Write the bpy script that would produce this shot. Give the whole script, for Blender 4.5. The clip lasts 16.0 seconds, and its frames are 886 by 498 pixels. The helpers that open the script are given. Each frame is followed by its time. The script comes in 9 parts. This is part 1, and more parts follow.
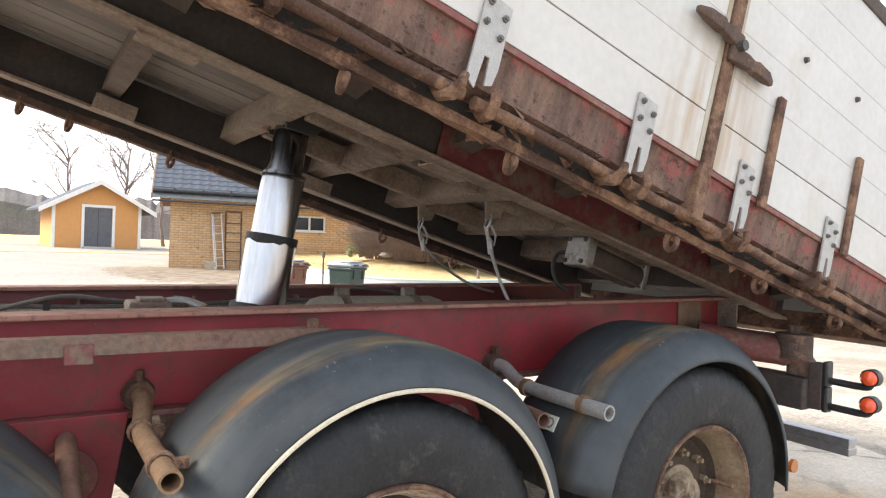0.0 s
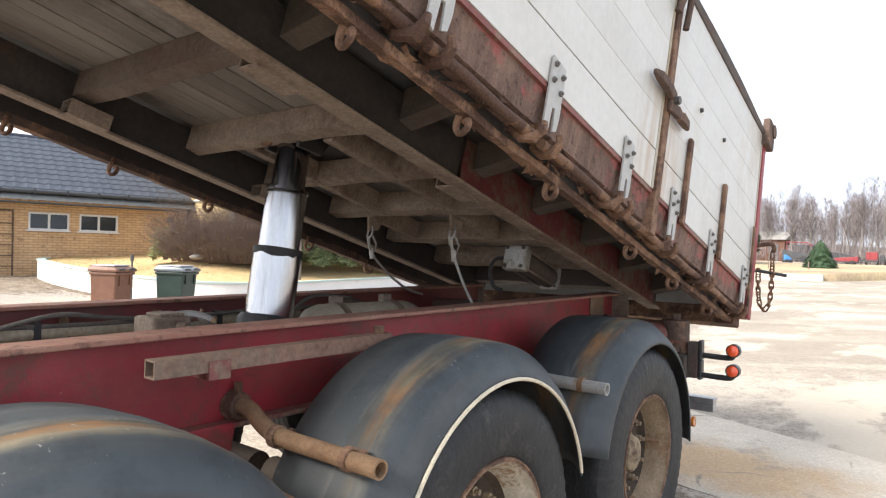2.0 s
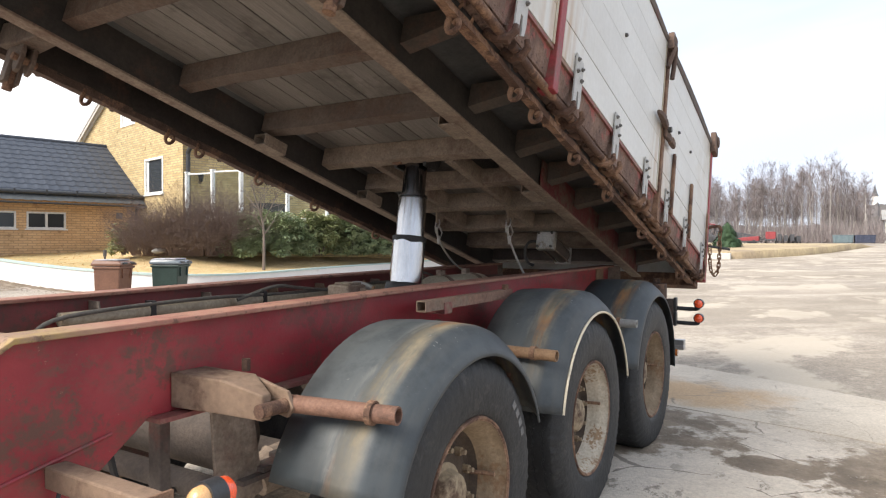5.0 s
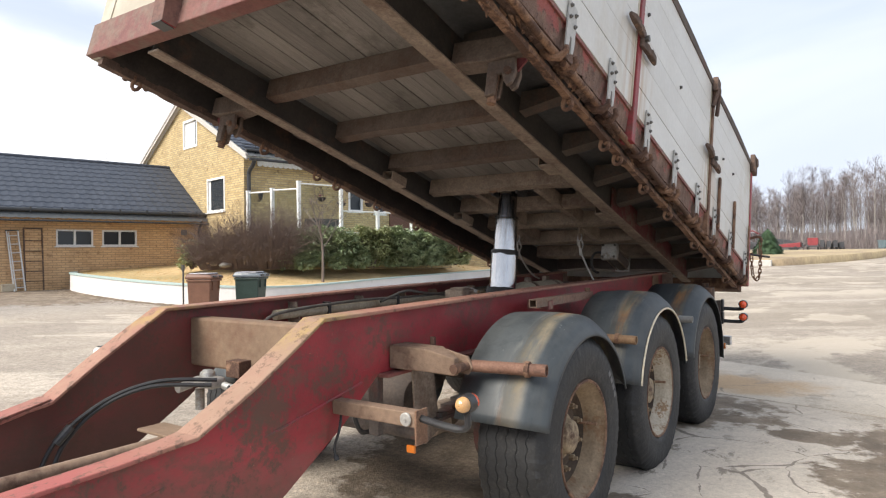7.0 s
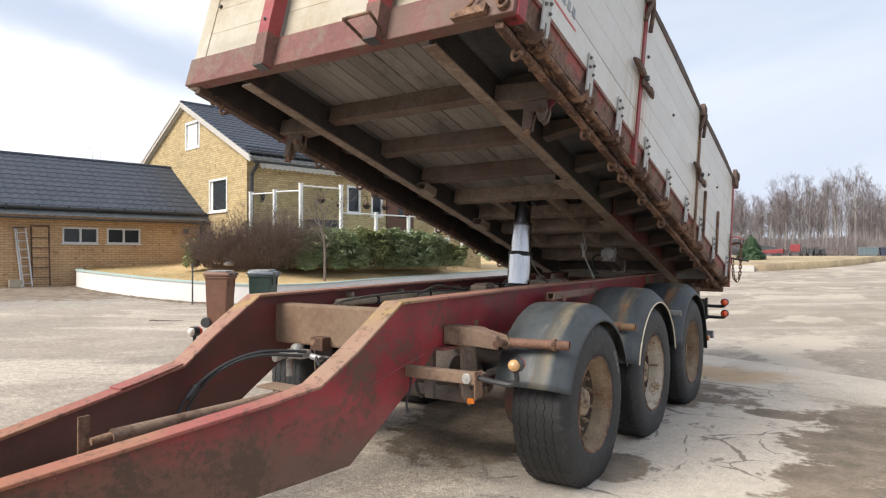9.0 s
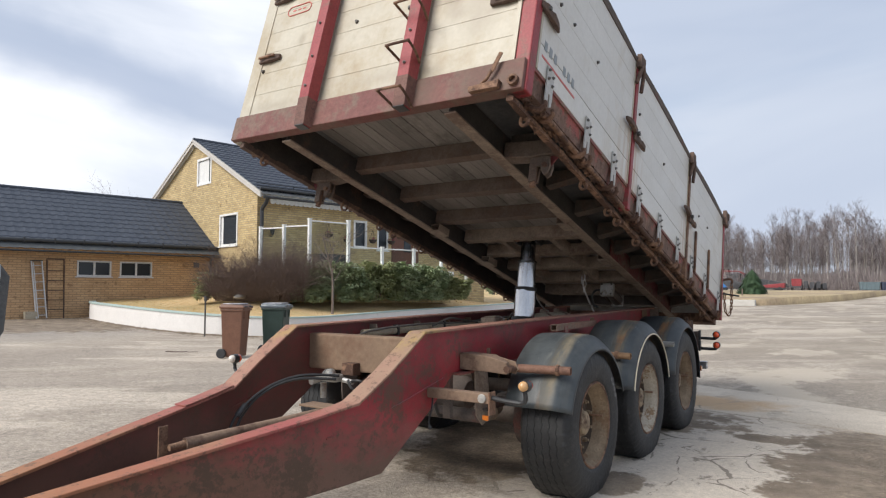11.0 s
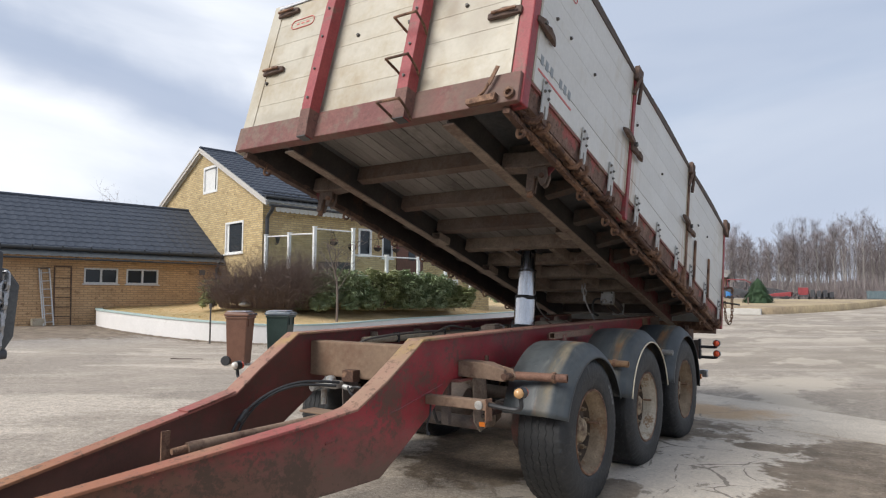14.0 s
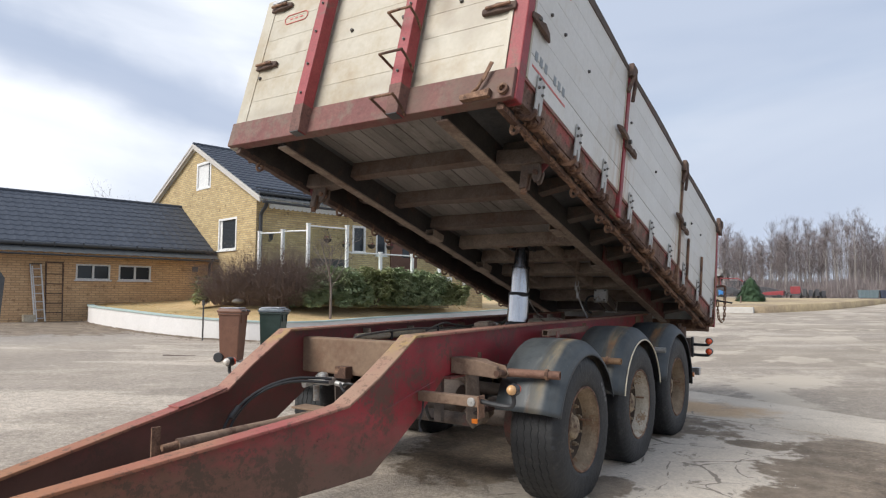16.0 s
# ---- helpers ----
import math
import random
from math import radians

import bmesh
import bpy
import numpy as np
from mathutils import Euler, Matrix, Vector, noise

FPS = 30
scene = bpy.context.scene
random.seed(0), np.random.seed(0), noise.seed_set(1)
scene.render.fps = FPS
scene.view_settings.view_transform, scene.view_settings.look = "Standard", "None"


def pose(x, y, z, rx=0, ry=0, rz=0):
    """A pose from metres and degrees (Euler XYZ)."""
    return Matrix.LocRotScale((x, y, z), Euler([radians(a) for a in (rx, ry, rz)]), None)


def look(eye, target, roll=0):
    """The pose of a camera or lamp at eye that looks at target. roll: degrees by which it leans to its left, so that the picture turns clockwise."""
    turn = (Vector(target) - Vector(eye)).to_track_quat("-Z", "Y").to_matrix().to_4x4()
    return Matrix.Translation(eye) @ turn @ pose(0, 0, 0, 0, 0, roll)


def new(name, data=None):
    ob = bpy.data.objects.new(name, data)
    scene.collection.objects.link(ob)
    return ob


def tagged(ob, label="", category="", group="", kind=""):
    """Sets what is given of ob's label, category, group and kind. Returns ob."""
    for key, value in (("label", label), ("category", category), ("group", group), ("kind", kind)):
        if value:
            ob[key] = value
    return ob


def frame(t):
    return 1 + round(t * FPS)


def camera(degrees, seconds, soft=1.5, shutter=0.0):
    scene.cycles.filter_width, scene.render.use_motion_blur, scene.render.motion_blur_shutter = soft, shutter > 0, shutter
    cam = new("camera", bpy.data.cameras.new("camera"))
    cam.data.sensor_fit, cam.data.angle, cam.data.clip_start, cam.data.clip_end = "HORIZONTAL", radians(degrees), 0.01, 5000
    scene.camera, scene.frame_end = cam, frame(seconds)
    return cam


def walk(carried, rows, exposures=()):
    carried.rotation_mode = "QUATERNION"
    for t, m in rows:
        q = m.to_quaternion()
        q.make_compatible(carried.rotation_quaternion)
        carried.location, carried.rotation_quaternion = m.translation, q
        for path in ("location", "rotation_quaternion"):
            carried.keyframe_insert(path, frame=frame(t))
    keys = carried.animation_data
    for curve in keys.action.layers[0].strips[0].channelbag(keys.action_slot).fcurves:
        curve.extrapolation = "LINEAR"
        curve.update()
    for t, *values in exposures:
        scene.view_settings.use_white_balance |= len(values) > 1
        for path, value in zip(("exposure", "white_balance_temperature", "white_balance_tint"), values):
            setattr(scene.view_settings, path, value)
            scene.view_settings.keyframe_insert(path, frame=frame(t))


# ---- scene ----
cam = camera(68.4, 16.0, soft=1.2)
PATH = [
    (0, (2.715, 0.386, 1.425), (1.042, 1.483, 1.418), 2.1),
    (0.5, (2.532, 0.183, 1.441), (1.059, 1.535, 1.425), -0.2),
    (1, (2.49, -0.04, 1.445), (1.11, 1.407, 1.465), 1.2),
    (1.5, (2.462, -0.255, 1.461), (1.112, 1.221, 1.46), 1.1),
    (2, (2.363, -0.522, 1.451), (1.125, 1.049, 1.459), 1.5),
    (2.5, (2.311, -0.785, 1.455), (1.079, 0.789, 1.524), 3.8),
    (3, (2.284, -1.058, 1.462), (1.079, 0.536, 1.531), 2.5),
    (5.3, (2.356, -2.276, 1.417), (1.323, -0.564, 1.387), 0.3),
    (5.5, (2.375, -2.386, 1.426), (1.33, -0.681, 1.405), 1.0),
    (6, (2.481, -2.659, 1.418), (1.345, -1.014, 1.425), 0.6),
    (6.5, (2.53, -2.93, 1.434), (1.332, -1.329, 1.48), 0.2),
    (7, (2.496, -3.205, 1.44), (1.366, -1.555, 1.45), -0.7),
    (7.5, (2.569, -3.429, 1.442), (1.455, -1.768, 1.491), 0.0),
    (8, (2.664, -3.633, 1.438), (1.565, -1.962, 1.443), -0.5),
    (8.5, (2.659, -3.831, 1.437), (1.568, -2.156, 1.494), -0.4),
    (9, (2.664, -4.046, 1.428), (1.567, -2.374, 1.444), 0.0),
    (11.5, (2.929, -4.601, 1.448), (1.827, -2.938, 1.583), 0.2),
    (12, (2.948, -4.614, 1.447), (1.841, -2.954, 1.584), 0.3),
    (12.5, (2.962, -4.623, 1.448), (1.849, -2.967, 1.586), 0.2),
    (13, (2.963, -4.613, 1.446), (1.844, -2.962, 1.594), 0.1),
    (13.5, (2.967, -4.612, 1.446), (1.845, -2.963, 1.592), 0.3),
    (14, (2.967, -4.601, 1.448), (1.853, -2.946, 1.59), 0.3),
    (14.5, (2.956, -4.581, 1.444), (1.844, -2.924, 1.574), 0.3),
    (15, (2.958, -4.575, 1.439), (1.853, -2.913, 1.574), 0.3),
    (15.5, (2.963, -4.581, 1.442), (1.861, -2.918, 1.583), 0.4),
    (16, (2.965, -4.587, 1.441), (1.866, -2.922, 1.576), 0.5),
]
walk(cam, [(t, look(eye, target, roll)) for t, eye, target, roll in PATH],
     [(0, 1.60, 6850, 10), (1.5, 1.46, 6800, 10), (3, 1.27, 6750, 10), (5.5, 0.98, 6750, 10), (7.5, 0.80, 6750, 10), (9, 0.66, 6700, 10), (11.5, 0.27, 6450, 10), (13, 0.22, 6400, 10), (16, 0.32, 6400, 10)])

# ---- daylight: thin overcast, soft sun from behind the drawbar end ----
SUN_TO = Vector((-0.28, -0.70, 0.68)).normalized()
world = bpy.data.worlds.new("overcast_sky")
scene.world = world
world.use_nodes = True
wn, wl = world.node_tree.nodes, world.node_tree.links
wn.clear()
w_out = wn.new("ShaderNodeOutputWorld")
w_bg = wn.new("ShaderNodeBackground")
w_bg.inputs["Strength"].default_value = 0.11
w_sky = wn.new("ShaderNodeTexSky")
w_sky.sky_type = "NISHITA"
w_sky.sun_disc = False
w_sky.sun_elevation = math.asin(SUN_TO.z)
w_sky.sun_rotation = math.atan2(SUN_TO.x, SUN_TO.y)
w_sky.air_density, w_sky.dust_density, w_sky.ozone_density = 1.0, 2.0, 1.5
w_co = wn.new("ShaderNodeTexCoord")


def sky_op(kind, a, b=0.0, c=None):
    t = wn.new("ShaderNodeMath")
    t.operation = kind
    for k, v in enumerate((a, b) if c is None else (a, b, c)):
        if isinstance(v, (int, float)):
            t.inputs[k].default_value = v
        else:
            wl.new(v, t.inputs[k])
    return t.outputs[0]


def sky_ramp(v, lo, hi, to0=0.0, to1=1.0):
    t = wn.new("ShaderNodeMapRange")
    t.interpolation_type = "SMOOTHSTEP"
    for key, w in (("From Min", lo), ("From Max", hi), ("To Min", to0), ("To Max", to1)):
        t.inputs[key].default_value = w
    wl.new(v, t.inputs["Value"])
    return t.outputs["Result"]


def sky_noise(scale, stretch, detail, shift):
    """Cloud noise in layers tilted like the streaks over the house."""
    mp = wn.new("ShaderNodeMapping")
    mp.inputs["Scale"].default_value = stretch
    mp.inputs["Rotation"].default_value = (0.1, 0.38, 0.5)
    mp.inputs["Location"].default_value = (shift, shift * 0.6, shift * 0.3)
    t = wn.new("ShaderNodeTexNoise")
    t.inputs["Scale"].default_value, t.inputs["Detail"].default_value, t.inputs["Roughness"].default_value = scale, detail, 0.5
    t.inputs["Distortion"].default_value = 0.4
    wl.new(w_co.outputs["Generated"], mp.inputs["Vector"])
    wl.new(mp.outputs["Vector"], t.inputs["Vector"])
    return t.outputs["Fac"]


def sky_mix(f, a, b):
    t = wn.new("ShaderNodeMix")
    t.data_type = "RGBA"
    for key, v in (("Factor", f), ("A", a), ("B", b)):
        if isinstance(v, tuple):
            t.inputs[key].default_value = (*v, 1)
        else:
            wl.new(v, t.inputs[key])
    return t.outputs["Result"]


w_sep = wn.new("ShaderNodeSeparateXYZ")
wl.new(w_co.outputs["Generated"], w_sep.inputs[0])
# bright broken cloud over the house, a smooth thin blue-grey veil over the wood
veil = sky_mix(sky_ramp(sky_noise(1.3, (0.9, 1.2, 3.0), 4, 2.0), 0.35, 0.65), (4.15, 4.7, 5.75), (4.9, 5.4, 6.3))
cloud = sky_mix(sky_ramp(sky_noise(1.8, (0.9, 1.1, 3.2), 6, 0.0), 0.38, 0.62), (5.9, 6.3, 7.1), (8.0, 8.2, 8.6))
w_col = sky_mix(sky_ramp(w_sep.outputs["X"], -0.82, -0.45), cloud, veil)
# the long darker streak that leans down across the cloud
w_dot = wn.new("ShaderNodeVectorMath")
w_dot.operation = "DOT_PRODUCT"
w_dot.inputs[1].default_value = (-0.371, -0.090, -0.924)
wl.new(w_co.outputs["Generated"], w_dot.inputs[0])
off = sky_op("MULTIPLY_ADD", sky_noise(2.4, (0.9, 1.1, 2.4), 6, 5.0), 0.16, sky_op("SUBTRACT", w_dot.outputs["Value"], 0.08))
streak = sky_op("MULTIPLY", sky_ramp(sky_op("ABSOLUTE", off), 0.085, 0.01), sky_ramp(w_sep.outputs["X"], -0.5, -0.72))
w_col = sky_mix(sky_op("MULTIPLY", streak, 0.85), w_col, (3.5, 4.1, 5.3))
thin = sky_ramp(sky_noise(1.6, (0.9, 1.2, 4.5), 5, 0.0), 0.30, 0.55, 0.72, 1.0)
w_col = sky_mix(thin, w_sky.outputs["Color"], w_col)
wl.new(w_col, w_bg.inputs["Color"])
wl.new(w_bg.outputs["Background"], w_out.inputs["Surface"])
sun_data = bpy.data.lights.new("sun", "SUN")
sun_data.energy, sun_data.angle, sun_data.color = 2.9, radians(32), (1.0, 0.95, 0.88)
sun = new("sun", sun_data)
sun.matrix_world = look(SUN_TO * 50, (0, 0, 0))

# ---- materials ----


def material(name, c1, c2, scale=6.0, rough=0.6, metal=0.0, bump=0.15, bscale=70.0, wear=None, wscale=1.6, wlo=0.52, whi=0.66,
             stretch=(1, 1, 1), rand=0.0, detail=6.0, wstretch=(1, 1, 1), rough2=None, spec=0.5, speck=0.2, ragged=0.35):
    """Two tones of grain, a second larger layer of wear with its own outline, fine relief; rand varies pieces."""
    m = bpy.data.materials.new(name)
    m.use_nodes = True
    n, l = m.node_tree.nodes, m.node_tree.links
    b = n["Principled BSDF"]
    b.inputs["Roughness"].default_value, b.inputs["Metallic"].default_value = rough, metal
    b.inputs["Specular IOR Level"].default_value = spec
    co = n.new("ShaderNodeTexCoord")

    def noise_of(sc, st, det, offset=0.0):
        mp = n.new("ShaderNodeMapping")
        mp.inputs["Scale"].default_value = st
        mp.inputs["Location"].default_value = (offset, offset * 0.7, offset * 0.3)
        t = n.new("ShaderNodeTexNoise")
        t.inputs["Scale"].default_value, t.inputs["Detail"].default_value = sc, det
        t.inputs["Roughness"].default_value = 0.62
        l.new(co.outputs["Object"], mp.inputs["Vector"])
        l.new(mp.outputs["Vector"], t.inputs["Vector"])
        return t.outputs["Fac"]

    def ramp_of(src, lo, hi):
        r = n.new("ShaderNodeMapRange")
        r.inputs["From Min"].default_value, r.inputs["From Max"].default_value = lo, hi
        l.new(src, r.inputs["Value"])
        return r.outputs["Result"]

    def mix_of(fac, a, c):
        x = n.new("ShaderNodeMix")
        x.data_type = "RGBA"
        l.new(fac, x.inputs["Factor"])
        for key, v in (("A", a), ("B", c)):
            if isinstance(v, tuple):
                x.inputs[key].default_value = (*v, 1)
            else:
                l.new(v, x.inputs[key])
        return x.outputs["Result"]

    grain = noise_of(scale, stretch, detail)
    col = mix_of(ramp_of(grain, 0.34, 0.66), c1, c2)
    fine = noise_of(scale * 9.0, stretch, 5.0, 1.3)
    if wear:
        # the outline of the wear is ragged: a coarse field broken up by a finer one
        sm = n.new("ShaderNodeMath")
        sm.operation = "MULTIPLY_ADD"
        sm.inputs[1].default_value = ragged
        l.new(noise_of(wscale * 7.0, wstretch, 6.0, 6.1), sm.inputs[0])
        l.new(noise_of(wscale, wstretch, 8.0, 3.7), sm.inputs[2])
        wf = ramp_of(sm.outputs[0], wlo + ragged * 0.5, whi + ragged * 0.5)
        col = mix_of(wf, col, wear)
        if rough2 is not None:
            rr = n.new("ShaderNodeMapRange")
            rr.inputs["To Min"].default_value, rr.inputs["To Max"].default_value = rough, rough2
            l.new(wf, rr.inputs["Value"])
            l.new(rr.outputs["Result"], b.inputs["Roughness"])
    if speck:
        sr = n.new("ShaderNodeMapRange")
        sr.inputs["From Min"].default_value, sr.inputs["From Max"].default_value = 0.3, 0.7
        sr.inputs["To Min"].default_value, sr.inputs["To Max"].default_value = 1 - speck, 1 + speck
        l.new(fine, sr.inputs["Value"])
        sv = n.new("ShaderNodeHueSaturation")
        l.new(sr.outputs["Result"], sv.inputs["Value"])
        l.new(col, sv.inputs["Color"])
        col = sv.outputs["Color"]
    if rand:
        oi = n.new("ShaderNodeObjectInfo")
        mr = n.new("ShaderNodeMapRange")
        mr.inputs["To Min"].default_value, mr.inputs["To Max"].default_value = 1 - rand, 1 + rand
        l.new(oi.outputs["Random"], mr.inputs["Value"])
        hv = n.new("ShaderNodeHueSaturation")
        l.new(mr.outputs["Result"], hv.inputs["Value"])
        l.new(col, hv.inputs["Color"])
        col = hv.outputs["Color"]
    l.new(col, b.inputs["Base Color"])
    if bump:
        bp = n.new("ShaderNodeBump")
        bp.inputs["Strength"].default_value, bp.inputs["Distance"].default_value = min(1.0, bump * 1.5), 0.005
        l.new(noise_of(bscale, (1, 1, 1), 4.0, 9.1), bp.inputs["Height"])
        l.new(bp.outputs["Normal"], b.inputs["Normal"])
    return m


RED_POST = material("red_post_paint", (0.235, 0.026, 0.033), (0.29, 0.046, 0.048), 8, 0.55, 0, 0.1, 90, wear=(0.16, 0.075, 0.055), wscale=2.6, wlo=0.56, whi=0.72, ragged=0.5)
# dirty red lowered in tone to stand for red paint in shade
RED_SHADE_GRIME = material("shaded_grimy_red", (0.095, 0.014, 0.017), (0.13, 0.026, 0.027), 6, 0.7, 0, 0.2, 80, wear=(0.11, 0.075, 0.055), wscale=3.0, wlo=0.48, whi=0.6, ragged=0.6)
RED_DUSTY = material("dusty_red_beam", (0.19, 0.058, 0.052), (0.23, 0.09, 0.075), 6, 0.65, 0, 0.2, 80, wear=(0.22, 0.14, 0.10), wscale=3.5, wlo=0.5, whi=0.6, ragged=0.6)
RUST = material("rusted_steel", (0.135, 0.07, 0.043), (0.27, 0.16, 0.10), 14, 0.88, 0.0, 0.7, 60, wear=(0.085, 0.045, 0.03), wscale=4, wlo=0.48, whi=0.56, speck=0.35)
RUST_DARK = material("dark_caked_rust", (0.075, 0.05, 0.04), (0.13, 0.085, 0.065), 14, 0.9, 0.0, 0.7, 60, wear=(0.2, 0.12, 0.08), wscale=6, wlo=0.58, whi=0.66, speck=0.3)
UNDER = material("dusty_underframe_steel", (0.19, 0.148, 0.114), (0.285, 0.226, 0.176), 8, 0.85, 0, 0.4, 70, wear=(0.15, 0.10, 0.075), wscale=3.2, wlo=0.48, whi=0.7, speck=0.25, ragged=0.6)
# front bearers: the dimness under the lowered body is put into this tone
UNDER_FRONT = material("dimmed_underframe_steel", (0.10, 0.075, 0.06), (0.155, 0.118, 0.093), 8, 0.85, 0, 0.4, 70, wear=(0.1, 0.062, 0.045), wscale=3.2, wlo=0.48, whi=0.7, speck=0.25, ragged=0.6)
RED_SILL = material("dust_browned_red_paint", (0.15, 0.05, 0.045), (0.19, 0.08, 0.065), 5, 0.7, 0, 0.2, 80, wear=(0.165, 0.105, 0.08), wscale=2.2, wlo=0.45, whi=0.62, ragged=0.6)
RIB_DIRT = material("browned_red_rib", (0.125, 0.06, 0.048), (0.17, 0.085, 0.066), 7, 0.75, 0, 0.2, 80, wear=(0.085, 0.048, 0.037), wscale=5, wlo=0.5, whi=0.66, ragged=0.6)
# webs: sooty film painted darker to carry the shade beneath the body
SOOT_SHADE = material("shaded_road_film", (0.03, 0.027, 0.025), (0.05, 0.043, 0.038), 6, 0.85, 0, 0.3, 70, wear=(0.075, 0.045, 0.035), wscale=3, wlo=0.58, whi=0.7)
# outer bearers: soot tone lowered further, shade of their bay in the colour
UNDER_OUT = material("shaded_sooty_outer_bearer", (0.055, 0.045, 0.038), (0.09, 0.073, 0.06), 8, 0.85, 0, 0.3, 70, wear=(0.09, 0.058, 0.044), wscale=3.0, wlo=0.5, whi=0.68, ragged=0.6)
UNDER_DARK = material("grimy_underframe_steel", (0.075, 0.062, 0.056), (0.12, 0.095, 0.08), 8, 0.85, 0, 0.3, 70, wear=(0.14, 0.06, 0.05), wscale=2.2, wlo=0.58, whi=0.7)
FLOORBOARD = material("grey_floor_board", (0.175, 0.163, 0.152), (0.24, 0.222, 0.205), 5, 0.85, 0, 0.4, 60, wear=(0.09, 0.08, 0.07), wscale=2, wlo=0.55, whi=0.75, stretch=(14, 0.7, 1), rand=0.22)
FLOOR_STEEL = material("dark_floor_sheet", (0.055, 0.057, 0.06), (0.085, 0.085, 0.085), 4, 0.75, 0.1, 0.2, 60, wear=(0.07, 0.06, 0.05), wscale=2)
PANEL_FRONT = material("cream_weathered_panel", (0.475, 0.44, 0.355), (0.43, 0.39, 0.305), 3, 0.45, 0, 0.05, 40, wear=(0.36, 0.295, 0.195), wscale=1.3, wlo=0.47, whi=0.68, rand=0.03, speck=0.05)
PANEL_SIDE = material("white_weathered_panel", (0.60, 0.59, 0.55), (0.56, 0.545, 0.5), 3, 0.4, 0, 0.05, 40, wear=(0.47, 0.42, 0.33), wscale=1.1, wlo=0.55, whi=0.8, rand=0.03, speck=0.05, wstretch=(1, 1.6, 0.8))


def rust_runs(m, posts, reach, top):
    """Rust that has run down a panel beside its posts, in drips of uneven length."""
    n, l = m.node_tree.nodes, m.node_tree.links
    p = n["Principled BSDF"]
    col = p.inputs["Base Color"].links[0].from_socket
    co = n.new("ShaderNodeTexCoord")
    sep = n.new("ShaderNodeSeparateXYZ")
    l.new(co.outputs["Object"], sep.inputs[0])
    near = None
    for y in posts:
        d = n.new("ShaderNodeMath")
        d.operation = "SUBTRACT"
        d.inputs[1].default_value = y
        l.new(sep.outputs["Y"], d.inputs[0])
        a = n.new("ShaderNodeMath")
        a.operation = "ABSOLUTE"
        l.new(d.outputs[0], a.inputs[0])
        if near is None:
            near = a.outputs[0]
        else:
            mn = n.new("ShaderNodeMath")
            mn.operation = "MINIMUM"
            l.new(near, mn.inputs[0])
            l.new(a.outputs[0], mn.inputs[1])
            near = mn.outputs[0]
    r = n.new("ShaderNodeMapRange")
    r.inputs["From Min"].default_value, r.inputs["From Max"].default_value = reach, 0.03
    l.new(near, r.inputs["Value"])
    h = n.new("ShaderNodeMapRange")
    h.inputs["From Min"].default_value, h.inputs["From Max"].default_value = top, top - 0.45
    l.new(sep.outputs["Z"], h.inputs["Value"])
    mp = n.new("ShaderNodeMapping")
    mp.inputs["Scale"].default_value = (1, 9, 0.9)
    l.new(co.outputs["Object"], mp.inputs["Vector"])
    ns = n.new("ShaderNodeTexNoise")
    ns.inputs["Scale"].default_value, ns.inputs["Detail"].default_value = 2.2, 8
    l.new(mp.outputs["Vector"], ns.inputs["Vector"])
    nr = n.new("ShaderNodeMapRange")
    nr.inputs["From Min"].default_value, nr.inputs["From Max"].default_value = 0.38, 0.68
    l.new(ns.outputs["Fac"], nr.inputs["Value"])
    m1 = n.new("ShaderNodeMath")
    m1.operation = "MULTIPLY"
    l.new(r.outputs["Result"], m1.inputs[0])
    l.new(h.outputs["Result"], m1.inputs[1])
    m2 = n.new("ShaderNodeMath")
    m2.operation = "MULTIPLY"
    l.new(m1.outputs[0], m2.inputs[0])
    l.new(nr.outputs["Result"], m2.inputs[1])
    mx = n.new("ShaderNodeMix")
    mx.data_type = "RGBA"
    mx.inputs["B"].default_value = (0.40, 0.255, 0.13, 1)
    l.new(m2.outputs[0], mx.inputs["Factor"])
    l.new(col, mx.inputs["A"])
    l.new(mx.outputs["Result"], p.inputs["Base Color"])


rust_runs(PANEL_SIDE, (-3.83, -1.91), 0.38, 0.85)


def smudge(m, spots, colour):
    """Soot and mud smeared on a wall in upright, uneven smears."""
    n, l = m.node_tree.nodes, m.node_tree.links
    p = n["Principled BSDF"]
    col = p.inputs["Base Color"].links[0].from_socket
    co = n.new("ShaderNodeTexCoord")
    ns = n.new("ShaderNodeTexNoise")
    ns.inputs["Scale"].default_value, ns.inputs["Detail"].default_value = 4.0, 9
    l.new(co.outputs["Object"], ns.inputs["Vector"])
    for (cx, cz, rx, rz, amount) in spots:
        mp = n.new("ShaderNodeMapping")
        mp.inputs["Scale"].default_value = (1 / rx, 0.0, 1 / rz)
        mp.inputs["Location"].default_value = (-cx / rx, 0.0, -cz / rz)
        l.new(co.outputs["Object"], mp.inputs["Vector"])
        ln = n.new("ShaderNodeVectorMath")
        ln.operation = "LENGTH"
        l.new(mp.outputs["Vector"], ln.inputs[0])
        ad = n.new("ShaderNodeMath")
        ad.operation = "SUBTRACT"
        l.new(ns.outputs["Fac"], ad.inputs[0])
        l.new(ln.outputs["Value"], ad.inputs[1])
        mr = n.new("ShaderNodeMapRange")
        mr.inputs["From Min"].default_value, mr.inputs["From Max"].default_value = -0.5, 0.25
        mr.inputs["To Max"].default_value = amount
        l.new(ad.outputs[0], mr.inputs["Value"])
        mx = n.new("ShaderNodeMix")
        mx.data_type = "RGBA"
        mx.inputs["B"].default_value = (*colour, 1)
        l.new(mr.outputs["Result"], mx.inputs["Factor"])
        l.new(col, mx.inputs["A"])
        col = mx.outputs["Result"]
    l.new(col, p.inputs["Base Color"])


